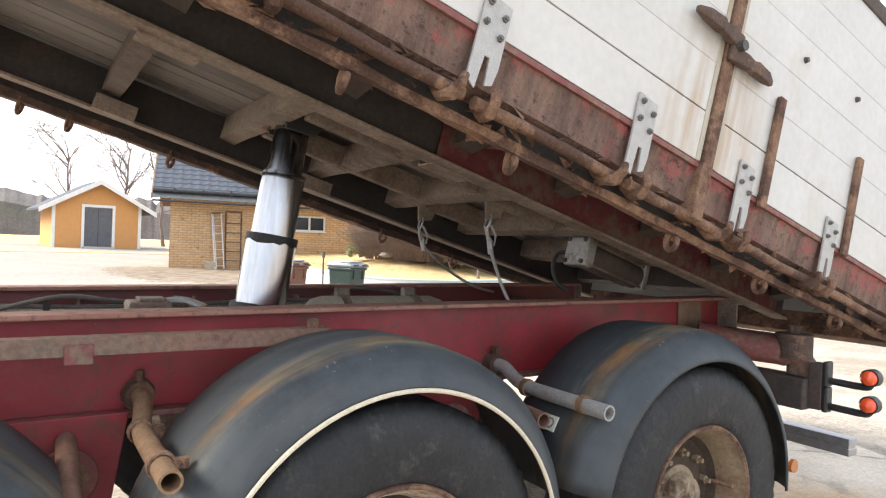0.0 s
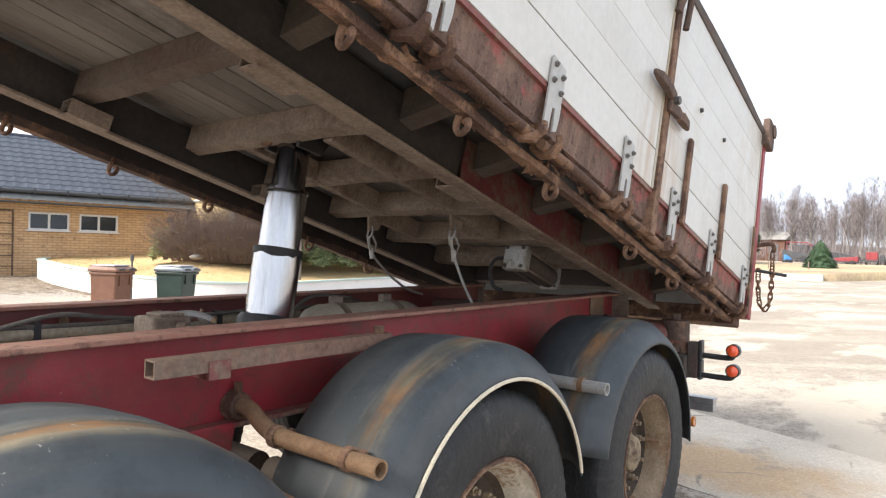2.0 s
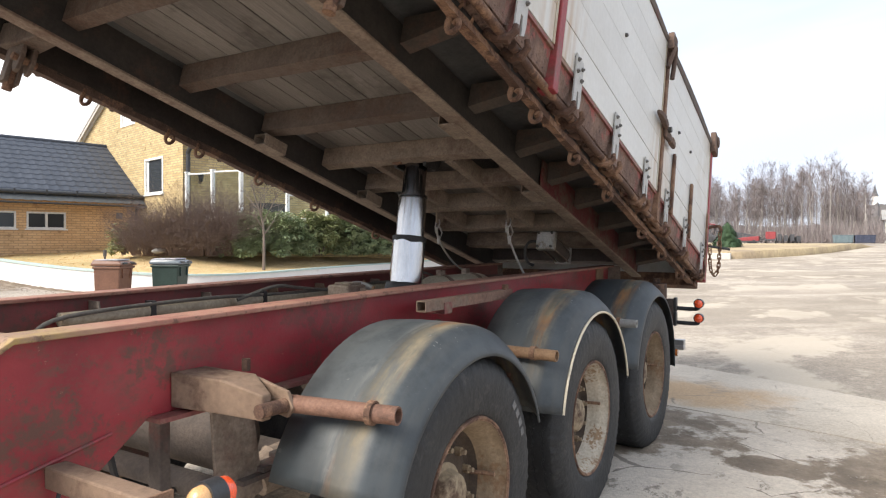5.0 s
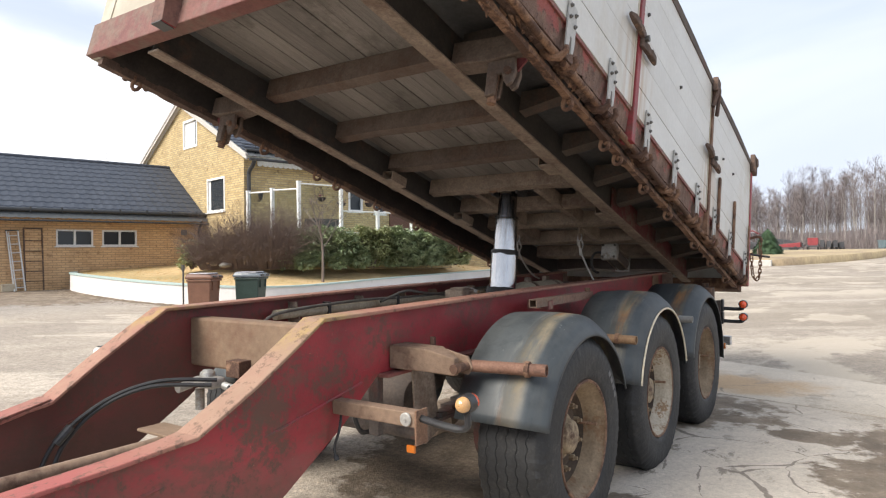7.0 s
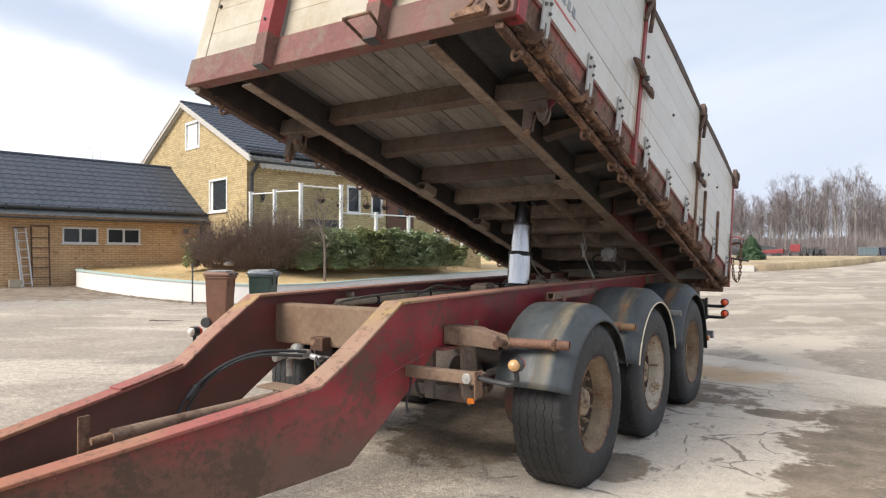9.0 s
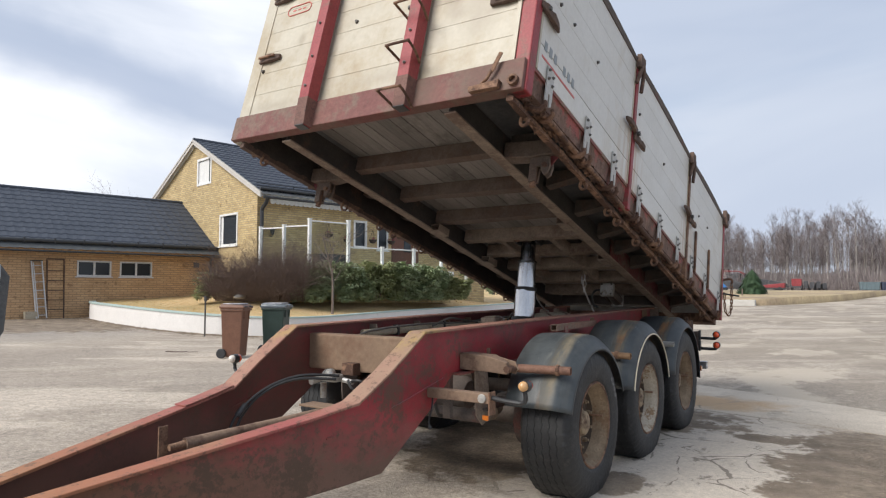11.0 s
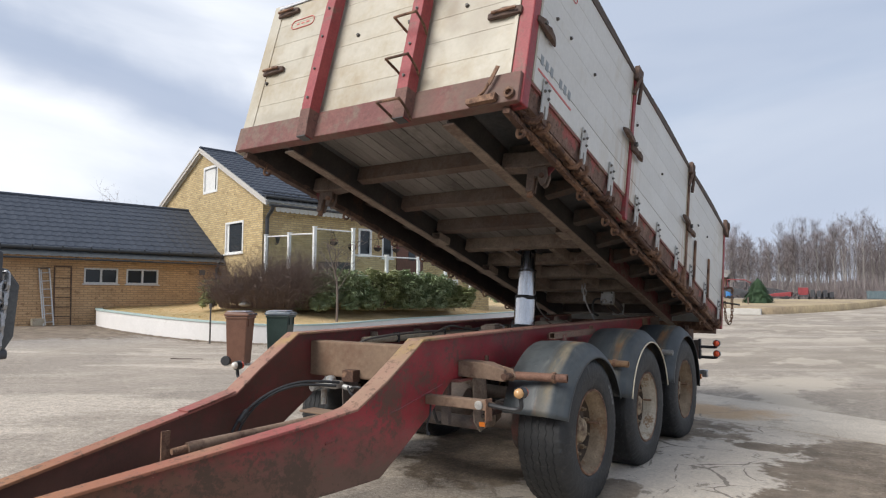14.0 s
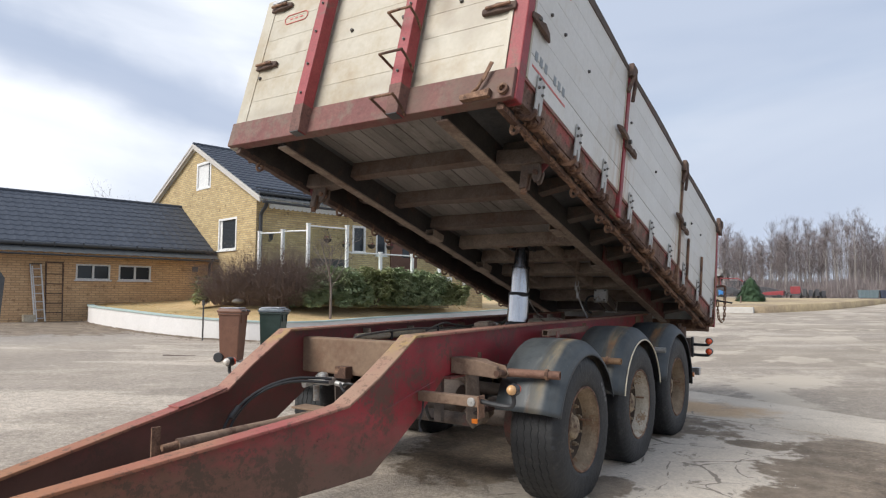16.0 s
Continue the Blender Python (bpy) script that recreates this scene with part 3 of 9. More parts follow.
def ground_material():
    """Worn yard: tan dusty asphalt in streaks, a bared concrete apron with cracks, dark gritty patches, trailer shade
    painted in.
    """
    g = Graph("worn_yard_asphalt", 0.9)
    col = g.mix(g.ramp(g.noise(0.26, 8, (1.0, 0.8, 1), 30, 0, 0.58), 0.36, 0.64), (0.27, 0.23, 0.188), (0.38, 0.325, 0.265))
    col = g.mix(g.ramp(g.noise(0.3, 12, (1.1, 0.75, 1), 35, 5.0, 0.66), 0.50, 0.63, 0, 0.6), col, (0.275, 0.23, 0.182))
    col = g.mix(g.ramp(g.noise(1.6, 12, (1.2, 0.7, 1), 35, 2.0, 0.72), 0.51, 0.64, 0, 0.4), col, (0.30, 0.252, 0.2))
    col = g.mix(g.ramp(g.streak(0.6, 11, 62, 2.2, 1.0, 0.7), 0.50, 0.60, 0, 0.4), col, (0.46, 0.398, 0.325))
    col = g.mix(g.ramp(g.streak(0.34, 9, 40, 3.2, 12.0, 0.62), 0.51, 0.56, 0, 0.8), col, (0.48, 0.415, 0.34))
    col = g.mix(g.ramp(g.streak(0.8, 11, 42, 2.2, 8.0, 0.7), 0.53, 0.63, 0, 0.5), col, (0.265, 0.222, 0.176))
    col = g.mix(g.ramp(g.streak(3.0, 9, 55, 3.0, 4.0, 0.72), 0.55, 0.64, 0, 0.2), col, (0.27, 0.225, 0.18))
    road = g.op("MULTIPLY", g.ramp(g.op("ADD", g.x, g.op("MULTIPLY", g.noise(0.3, 6, shift=9.0), 4.0)), -11.0, -14.0), g.ramp(g.y, 10.0, 6.0))
    col = g.mix(g.op("MULTIPLY", road, 0.8), col, g.mix(g.noise(0.8, 10, shift=3.0), (0.2, 0.184, 0.166), (0.31, 0.288, 0.262)))
    rag = g.op("SUBTRACT", g.noise(1.6, 12, shift=1.7, rough=0.68), 0.5)
    fine_rag = g.op("SUBTRACT", g.noise(6.0, 8, shift=2.9), 0.5)
    edge = g.op("ADD", g.op("MULTIPLY", rag, 1.7), g.op("MULTIPLY", fine_rag, 1.0))
    slab = g.mix(g.noise(2.2, 10, shift=8.0), (0.47, 0.41, 0.34), (0.57, 0.505, 0.425))
    slab = g.mix(g.op("MULTIPLY", cracks(g, 1.7, 0.038, 0.47, 0.68), 0.9), slab, (0.19, 0.16, 0.13))
    blot = g.op("MULTIPLY", g.ramp(g.noise(3.6, 9, (1.5, 0.8, 1), 50, 3.9, 0.7), 0.58, 0.615), g.ramp(g.noise(0.9, 3, shift=7.1), 0.42, 0.5))
    slab = g.mix(g.op("MULTIPLY", blot, 0.85), slab, (0.2, 0.168, 0.135))
    slab_at = g.ramp(g.op("ADD", g.blob(1.55, 1.3, 1.25, 2.9), g.op("MULTIPLY", edge, 0.6)), -0.05, 0.14)
    col = g.mix(slab_at, col, slab)
    # gritty patches; the two under the trailer also paint its soft shadow into the ground
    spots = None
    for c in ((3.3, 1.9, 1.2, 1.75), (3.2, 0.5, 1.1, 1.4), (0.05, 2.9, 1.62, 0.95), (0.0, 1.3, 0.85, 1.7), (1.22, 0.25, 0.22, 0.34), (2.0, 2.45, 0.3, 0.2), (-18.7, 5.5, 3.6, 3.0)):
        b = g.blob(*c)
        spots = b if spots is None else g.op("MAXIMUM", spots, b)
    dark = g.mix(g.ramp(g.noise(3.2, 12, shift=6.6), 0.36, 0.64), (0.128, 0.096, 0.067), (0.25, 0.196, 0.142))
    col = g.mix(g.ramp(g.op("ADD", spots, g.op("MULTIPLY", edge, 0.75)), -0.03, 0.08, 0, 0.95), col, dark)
    grit = g.noise(42, 12, shift=0.4, rough=0.75)
    rest = g.op("SUBTRACT", 1.0, g.op("MULTIPLY", slab_at, 0.6))
    col = g.value(col, g.op("ADD", 1.0, g.op("MULTIPLY", rest, g.ramp(grit, 0.3, 0.7, -0.5, 0.5))))
    col = g.value(col, g.op("ADD", 1.0, g.op("MULTIPLY", rest, g.ramp(g.noise(13, 12, shift=5.5, rough=0.8), 0.32, 0.68, -0.36, 0.36))))
    stones = g.n.new("ShaderNodeTexVoronoi")
    stones.inputs["Scale"].default_value = 38
    g.l.new(g.co, stones.inputs["Vector"])
    few = g.op("MULTIPLY", g.ramp(stones.outputs["Distance"], 0.22, 0.12), g.ramp(g.noise(9, 3, shift=3.3), 0.56, 0.6))
    col = g.mix(g.op("MULTIPLY", few, 0.5), col, (0.6, 0.56, 0.5))
    # coarser, darker asphalt beyond the strip, lighter before it
    past = g.op("ADD", g.op("ADD", g.y, g.op("MULTIPLY", g.x, 0.35)), g.op("MULTIPLY", g.noise(0.5, 5, shift=2.2), 2.0))
    far = g.ramp(past, 4.6, 6.6)
    patch = g.ramp(g.noise(0.17, 12, (1.0, 0.8, 1), 25, 11.0, 0.6), 0.44, 0.58)
    deep = g.mix(g.noise(0.9, 12, shift=4.2, rough=0.7), (0.215, 0.178, 0.132), (0.32, 0.268, 0.205))
    col = g.mix(g.op("MULTIPLY", far, g.op("MULTIPLY", patch, 0.5)), col, deep)
    bald = g.op("MULTIPLY", g.ramp(g.noise(0.42, 12, (1.3, 0.7, 1), 50, 6.1, 0.66), 0.515, 0.565), g.ramp(g.noise(0.12, 3, shift=1.4), 0.38, 0.5))
    col = g.mix(g.op("MULTIPLY", far, g.op("MULTIPLY", bald, 0.8)), col, (0.52, 0.45, 0.36))
    col = g.value(col, g.ramp(past, 4.6, 6.6, 1.06, 0.94))
    g.bump(g.op("ADD", g.noise(60, 6), g.op("MULTIPLY", g.noise(9, 5), 0.8)), 0.9, 0.012)
    return g.done(col)


def red_material():
    """Red frame paint under road dirt: dull and bleached, brown film thickening down the low drawbar, bare rust towards the eye."""
    g = Graph("red_frame_paint", 0.55)
    col = g.mix(g.ramp(g.noise(3.0, 8, rough=0.6), 0.34, 0.66), (0.20, 0.016, 0.024), (0.34, 0.030, 0.040))
    low = g.op("MULTIPLY", g.ramp(g.z, 0.78, 0.44), g.ramp(g.y, -0.85, -1.5))
    tip = g.ramp(g.y, -1.9, -3.8)
    fine = g.noise(14, 12, (1, 0.8, 1.3), 0, 1.2, 0.72)
    wide = g.noise(1.9, 8, (1, 0.6, 1), 0, 3.1)
    dust = g.op("ADD", g.op("MULTIPLY", fine, 0.45), g.op("MULTIPLY", wide, 0.55))
    dust = g.op("ADD", dust, g.op("ADD", g.op("MULTIPLY", low, 0.42), g.op("MULTIPLY", tip, 0.22)))
    f1 = g.ramp(dust, 0.53, 0.84, 0, 0.95)
    tan = g.mix(tip, (0.145, 0.092, 0.065), (0.20, 0.09, 0.048))
    col = g.mix(f1, col, tan)
    faded = g.noise(3.4, 10, (1, 0.5, 1), 0, 8.8, 0.68)
    col = g.mix(g.ramp(faded, 0.50, 0.68, 0, 0.2), col, (0.36, 0.12, 0.115))
    drip = g.noise(8.5, 12, (1, 0.7, 1.1), 0, 6.4, 0.78)
    col = g.mix(g.op("MULTIPLY", g.ramp(drip, 0.50, 0.64, 0, 0.7), g.ramp(g.y, 0.4, -0.9, 0.35, 1.0)), col, (0.11, 0.066, 0.045))
    mould = g.op("ADD", g.op("MULTIPLY", g.noise(30, 12, shift=7.7, rough=0.76), 0.55), g.op("MULTIPLY", g.noise(3.6, 5, shift=5.2), 0.45))
    col = g.mix(g.op("MULTIPLY", g.ramp(mould, 0.515, 0.575, 0, 0.8), g.ramp(g.y, 0.0, -1.0, 0.6, 1.0)), col, (0.085, 0.056, 0.038))
    chip = g.noise(34, 6, shift=9.9, rough=0.7)
    col = g.mix(g.ramp(chip, 0.67, 0.70, 0, 0.7), col, (0.34, 0.15, 0.10))
    # far member's inside darkened in the colour: its shade along with the dust film
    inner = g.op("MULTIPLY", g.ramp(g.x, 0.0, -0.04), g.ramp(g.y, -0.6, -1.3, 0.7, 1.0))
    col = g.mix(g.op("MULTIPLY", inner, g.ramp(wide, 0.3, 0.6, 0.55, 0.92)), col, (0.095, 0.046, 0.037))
    g.put(g.ramp(f1, 0, 1, 0.45, 0.85), g.b.inputs["Roughness"])
    g.bump(g.noise(90, 5), 0.2, 0.004)
    return g.done(col)


def sill_material():
    """Rotten sill face: mauve-brown dirt in upright runs, dark pits, a little of the old red left."""
    g = Graph("flaking_red_sill", 0.9)
    col = g.mix(g.ramp(g.noise(6, 10, (1, 2.2, 0.8), 0, 0.0, 0.7), 0.36, 0.64), (0.12, 0.072, 0.055), (0.275, 0.175, 0.132))
    col = g.mix(g.ramp(g.noise(2.6, 10, (1, 1.6, 1), 0, 2.2, 0.7), 0.54, 0.62, 0, 0.8), col, (0.27, 0.10, 0.09))
    left = g.op("ADD", g.noise(7.0, 10, (1, 0.9, 1), 0, 8.0, 0.7), g.ramp(g.z, 0.06, 0.19, -0.12, 0.12))
    col = g.mix(g.ramp(left, 0.54, 0.62, 0, 0.85), col, (0.36, 0.10, 0.09))
    runs = g.noise(5.5, 8, (1, 5.0, 0.8), 0, 5.0, 0.68)
    col = g.mix(g.ramp(runs, 0.52, 0.68, 0, 0.45), col, (0.085, 0.052, 0.04))
    pits = g.noise(26, 8, (1, 1, 1.6), 0, 4.0, 0.7)
    col = g.mix(g.ramp(pits, 0.56, 0.64, 0, 0.8), col, (0.06, 0.038, 0.03))
    g.bump(g.op("ADD", runs, g.op("ADD", pits, g.noise(70, 5))), 1.0, 0.01)
    return g.done(col)


def flange_material():
    """Top flange: chalked pink paint, trodden bare and tan on the slope, red again on the drawbar."""
    g = Graph("chalked_red_paint", 0.72)
    fine = g.noise(9, 12, rough=0.72)
    wide = g.noise(2.2, 8, (1, 0.5, 1), 0, 4.0)
    col = g.mix(g.ramp(fine, 0.35, 0.65), (0.30, 0.125, 0.095), (0.36, 0.20, 0.14))
    bare = g.op("MULTIPLY", g.op("MULTIPLY", g.ramp(g.y, -1.0, -1.2), g.ramp(g.y, -2.1, -1.75)), g.ramp(g.x, -0.1, 0.1, 0.3, 1.0))
    col = g.mix(g.op("MULTIPLY", bare, g.ramp(wide, 0.3, 0.5, 0.35, 1)), col, g.mix(fine, (0.25, 0.155, 0.105), (0.34, 0.225, 0.155)))
    kink = g.op("MULTIPLY", g.ramp(g.op("ABSOLUTE", g.op("ADD", g.y, 1.3), 0.0), 0.22, 0.04), g.ramp(fine, 0.42, 0.56))
    col = g.mix(g.op("MULTIPLY", kink, 0.8), col, (0.36, 0.25, 0.075))
    draw = g.ramp(g.y, -1.8, -2.2)
    col = g.mix(g.op("MULTIPLY", draw, 0.85), col, g.mix(g.ramp(wide, 0.42, 0.6), (0.32, 0.075, 0.07), (0.32, 0.15, 0.095)))
    col = g.mix(g.ramp(g.y, -2.3, -3.4, 0, 0.85), col, (0.32, 0.155, 0.065))
    col = g.mix(g.ramp(g.noise(18, 10, shift=6.0, rough=0.78), 0.53, 0.60, 0, 0.75), col, (0.11, 0.065, 0.045))
    g.bump(g.noise(80, 5), 0.25, 0.004)
    return g.done(col)


def guard_material(name, dust, band_at, orange):
    """Black plastic mudguard: bleached, dust lying on the crown, runs along the roll, a narrow ochre band below the stays."""
    g = Graph(name, 0.45)
    ang = g.n.new("ShaderNodeMath")
    ang.operation = "ARCTAN2"
    g.l.new(g.z, ang.inputs[0])
    g.l.new(g.y, ang.inputs[1])

    own = g.n.new("ShaderNodeObjectInfo")

    def runs(across, along, detail, shift):
        """Noise drawn out along the roll of the guard."""
        cb = g.n.new("ShaderNodeCombineXYZ")
        g.put(g.op("MULTIPLY", g.x, across), cb.inputs[0])
        g.put(g.op("MULTIPLY", ang.outputs[0], along), cb.inputs[1])
        g.put(g.op("ADD", g.op("MULTIPLY", own.outputs["Random"], 40.0), shift), cb.inputs[2])
        t = g.n.new("ShaderNodeTexNoise")
        t.inputs["Scale"].default_value, t.inputs["Detail"].default_value, t.inputs["Roughness"].default_value = 1.0, detail, 0.6
        g.l.new(cb.outputs[0], t.inputs["Vector"])
        return t.outputs["Fac"]

    col = g.mix(g.ramp(g.noise(2.2, 6, rough=0.55), 0.34, 0.66), (0.024, 0.031, 0.036), (0.052, 0.062, 0.068))
    crown = g.op("MULTIPLY", g.op("MULTIPLY", g.ramp(g.z, 0.25, 0.60), g.ramp(g.x, 0.15, 0.07, 0.25, 1.0)), g.ramp(g.noise(2.6, 9, shift=3.0, rough=0.62), 0.30, 0.68, 0.45, 1.0))
    col = g.mix(g.op("MULTIPLY", crown, dust), col, (0.15, 0.162, 0.163))
    mott = g.noise(7.0, 9, shift=8.4, rough=0.7)
    col = g.mix(g.ramp(mott, 0.48, 0.64, 0, 0.6), col, (0.02, 0.025, 0.029))
    col = g.mix(g.ramp(runs(20, 0.9, 5, 1.0), 0.50, 0.70, 0, 0.22), col, (0.125, 0.112, 0.09))
    wob = g.op("ADD", g.x, g.op("MULTIPLY", g.op("SUBTRACT", runs(2, 2.2, 4, 4.0), 0.5), 0.07))
    band = g.op("MULTIPLY", g.ramp(wob, band_at - 0.07, band_at - 0.045), g.ramp(wob, band_at + 0.06, band_at + 0.02))
    broken = g.op("MULTIPLY", band, g.op("MULTIPLY", g.ramp(runs(15, 1.6, 9, 7.0), 0.32, 0.52), g.ramp(g.noise(5.0, 9, shift=4.6, rough=0.7), 0.34, 0.54, 0.4, 1.0)))
    broken = g.op("MULTIPLY", broken, g.ramp(g.z, 0.28, 0.42, 0.4, 1.0))
    tone = g.mix(g.ramp(wob, band_at - 0.04, band_at + 0.03), (0.085, 0.068, 0.040), (0.29, 0.235, 0.15))
    tone = g.mix(g.ramp(runs(20, 2.4, 8, 9.0), 0.62 - 0.16 * orange, 0.74 - 0.16 * orange, 0, 0.85), tone, (0.29, 0.13, 0.04))
    col = g.mix(g.op("MULTIPLY", broken, 0.9), col, tone)
    pale = g.op("MULTIPLY", g.ramp(g.op("ABSOLUTE", g.op("SUBTRACT", wob, 0.0), 0.0), 0.045, 0.01), g.ramp(runs(14, 2.0, 8, 12.0), 0.48, 0.62))
    col = g.mix(g.op("MULTIPLY", pale, 0.35), col, (0.27, 0.255, 0.225))
    scuff = g.op("MULTIPLY", g.ramp(g.noise(34, 10, (0.6, 1, 1), 0, 2.2, 0.75), 0.63, 0.66), g.ramp(g.noise(3.5, 4, shift=6.0), 0.50, 0.62))
    col = g.mix(g.op("MULTIPLY", scuff, 0.7), col, (0.36, 0.35, 0.33))
    g.put(g.ramp(g.op("ADD", crown, broken), 0, 1, 0.48, 0.78), g.b.inputs["Roughness"])
    g.bump(g.noise(40, 5, rough=0.6), 0.12, 0.003)
    return g.done(col)


GUARD = guard_material("weathered_black_mudguard", 0.42, 0.055, 0.7)
GUARD_BLACK = guard_material("black_mudguard_with_ochre_band", 0.14, 0.06, 1.0)
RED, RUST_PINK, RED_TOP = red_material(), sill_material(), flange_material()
GROUND = ground_material()


def strip_material():
    """Pale concrete strip: dusty, stained orange-brown where rust has dripped, dirt along its edges."""
    g = Graph("pale_concrete_strip", 0.88)
    col = g.mix(g.ramp(g.noise(1.1, 12, rough=0.68), 0.36, 0.64), (0.44, 0.38, 0.305), (0.57, 0.50, 0.41))
    rag = g.op("MULTIPLY", g.op("SUBTRACT", g.noise(2.4, 10, shift=2.0), 0.5), 1.4)
    col = g.mix(g.ramp(g.op("ADD", g.blob(1.1, 4.3, 0.9, 0.55), rag), -0.15, 0.4, 0, 0.75), col, (0.46, 0.29, 0.14))
    col = g.mix(g.ramp(g.noise(1.8, 12, (1, 1, 1), 20, 7.0, 0.72), 0.55, 0.62, 0, 0.6), col, (0.27, 0.23, 0.185))
    col = g.mix(g.op("MULTIPLY", cracks(g, 0.6, 0.012, 0.5, 0.7), 0.8), col, (0.2, 0.17, 0.14))
    col = g.value(col, g.ramp(g.noise(45, 10, rough=0.75), 0.3, 0.7, 0.75, 1.25))
    g.bump(g.noise(60, 6), 0.6, 0.008)
    return g.done(col)


SLAB_PALE = strip_material()


# ---- mesh helpers ----
I4 = Matrix.Identity(4)


def mesh_of(name, bm, mat, smooth=False):
    me = bpy.data.meshes.new(name)
    bmesh.ops.recalc_face_normals(bm, faces=bm.faces)
    if smooth:
        for f in bm.faces:
            f.smooth = True
    bm.to_mesh(me)
    bm.free()
    me.materials.append(mat)
    if smooth:
        me.set_sharp_from_angle(angle=radians(38))
    return me


def part(name, bm, mat, parent, label="", m=I4, bevel=0.0, smooth=False, solid=0.0):
    """One mesh object under a thing or a part; bm may be a bmesh or a ready mesh that alike pieces share."""
    me = bm if isinstance(bm, bpy.types.Mesh) else mesh_of(name, bm, mat, smooth)
    ob = new(name, me)
    if parent is not None:
        ob.parent = parent
    ob.matrix_local = m
    if label:
        ob["label"] = label
    if solid:
        md = ob.modifiers.new("thickness", "SOLIDIFY")
        md.thickness, md.offset = solid, -1
    if bevel:
        md = ob.modifiers.new("edge", "BEVEL")
        md.width, md.segments, md.limit_method, md.angle_limit = bevel, 2, "ANGLE", radians(40)
    return ob


def empty(name, m=I4):
    ob = new(name)
    ob.empty_display_size = 0.1
    ob.matrix_world = m
    return ob


def box(bm, lo, hi, m=I4):
    """A box from corner to corner."""
    vs = [bm.verts.new(m @ Vector((x, y, z))) for x in (lo[0], hi[0]) for y in (lo[1], hi[1]) for z in (lo[2], hi[2])]
    for q in ((0, 1, 3, 2), (4, 6, 7, 5), (0, 4, 5, 1), (2, 3, 7, 6), (0, 2, 6, 4), (1, 5, 7, 3)):
        bm.faces.new([vs[i] for i in q])
    return bm


def bm_box(lo, hi, m=I4):
    return box(bmesh.new(), lo, hi, m)


def ring(bm, c, axis, r, seg, start=0.0, ref=None):
    axis = Vector(axis).normalized()
    a = ref or (Vector((0, 0, 1)) if abs(axis.z) < 0.9 else Vector((1, 0, 0)))
    u = axis.cross(a).normalized()
    v = axis.cross(u)
    return [bm.verts.new(Vector(c) + r * (math.cos(start + k * math.tau / seg) * u + math.sin(start + k * math.tau / seg) * v)) for k in range(seg)]


def bridge(bm, a, b):
    n = len(a)
    for k in range(n):
        bm.faces.new((a[k], a[(k + 1) % n], b[(k + 1) % n], b[k]))


def rod(bm, p, q, r, r2=None, seg=10, caps=True):
    p, q = Vector(p), Vector(q)
    a, b = ring(bm, p, q - p, r, seg), ring(bm, q, q - p, r if r2 is None else r2, seg)
    bridge(bm, a, b)
    if caps:
        bm.faces.new(a)
        bm.faces.new(b[::-1])
    return bm


def tube(bm, pts, r, seg=8, caps=True):
    """A round bar or hose along points; r may vary from point to point."""
    pts = [Vector(p) for p in pts]
    rs = r if isinstance(r, (list, tuple)) else [r] * len(pts)
    rings = []
    ref = None
    for i, p in enumerate(pts):
        d = (pts[min(i + 1, len(pts) - 1)] - pts[max(i - 1, 0)]).normalized()
        if ref is None:
            ref = Vector((0, 0, 1)) if abs(d.z) < 0.9 else Vector((1, 0, 0))
        ref = (ref - d * ref.dot(d)).normalized()
        rings.append(ring(bm, p, d, rs[i], seg, 0.0, ref))
    for a, b in zip(rings, rings[1:]):
        bridge(bm, a, b)
    if caps:
        bm.faces.new(rings[0])
        bm.faces.new(rings[-1][::-1])
    return bm


def pipe_end(bm, p, q, r, wall=0.006, seg=14):
    """A pipe whose far end q is open."""
    p, q = Vector(p), Vector(q)
    d = q - p
    a, b = ring(bm, p, d, r, seg), ring(bm, q, d, r, seg)
    c, e = ring(bm, q, d, r - wall, seg), ring(bm, q - d.normalized() * min(0.12, d.length * 0.6), d, r - wall, seg)
    bridge(bm, a, b)
    bridge(bm, b, c)
    bridge(bm, c, e)
    bm.faces.new(e)
    bm.faces.new(a)
    return bm


def curve_pts(pts, n=6):
    """Smooth points through a short list (Catmull-Rom)."""
    pts = [Vector(p) for p in pts]
    out = []
    for i in range(len(pts) - 1):
        p0, p1, p2, p3 = pts[max(i - 1, 0)], pts[i], pts[i + 1], pts[min(i + 2, len(pts) - 1)]
        for k in range(n):
            t = k / n
            out.append(0.5 * (2 * p1 + (p2 - p0) * t + (2 * p0 - 5 * p1 + 4 * p2 - p3) * t * t + (3 * p1 - p0 - 3 * p2 + p3) * t ** 3))
    return out + [pts[-1]]


def lathe(bm, profile, c, axis, seg=32, closed=False):
    """Turns (along axis, radius) pairs round an axis."""
    c, ax = Vector(c), Vector(axis).normalized()
    rings = [ring(bm, c + ax * s, ax, r, seg) for s, r in profile]
    for a, b in zip(rings, rings[1:]):
        bridge(bm, a, b)
    if closed:
        bm.faces.new(rings[0])
        bm.faces.new(rings[-1][::-1])
    return bm


def loft(bm, sections):
    """Joins closed sections (lists of points) into one solid."""
    rows = [[bm.verts.new(Vector(p)) for p in s] for s in sections]
    for a, b in zip(rows, rows[1:]):
        bridge(bm, a, b)
    bm.faces.new(rows[0])
    bm.faces.new(rows[-1][::-1])
    return bm


def plate(bm, outline, axis, lo, hi, m=I4):
    """A plate: a 2D outline pushed along one axis ('x': outline is (y, z))."""
    def at(p, v):
        return m @ Vector({"x": (v, p[0], p[1]), "y": (p[0], v, p[1]), "z": (p[0], p[1], v)}[axis])
    a, b = [bm.verts.new(at(p, lo)) for p in outline], [bm.verts.new(at(p, hi)) for p in outline]
    bm.faces.new(a)
    bm.faces.new(b[::-1])
    bridge(bm, a, b)
    return bm


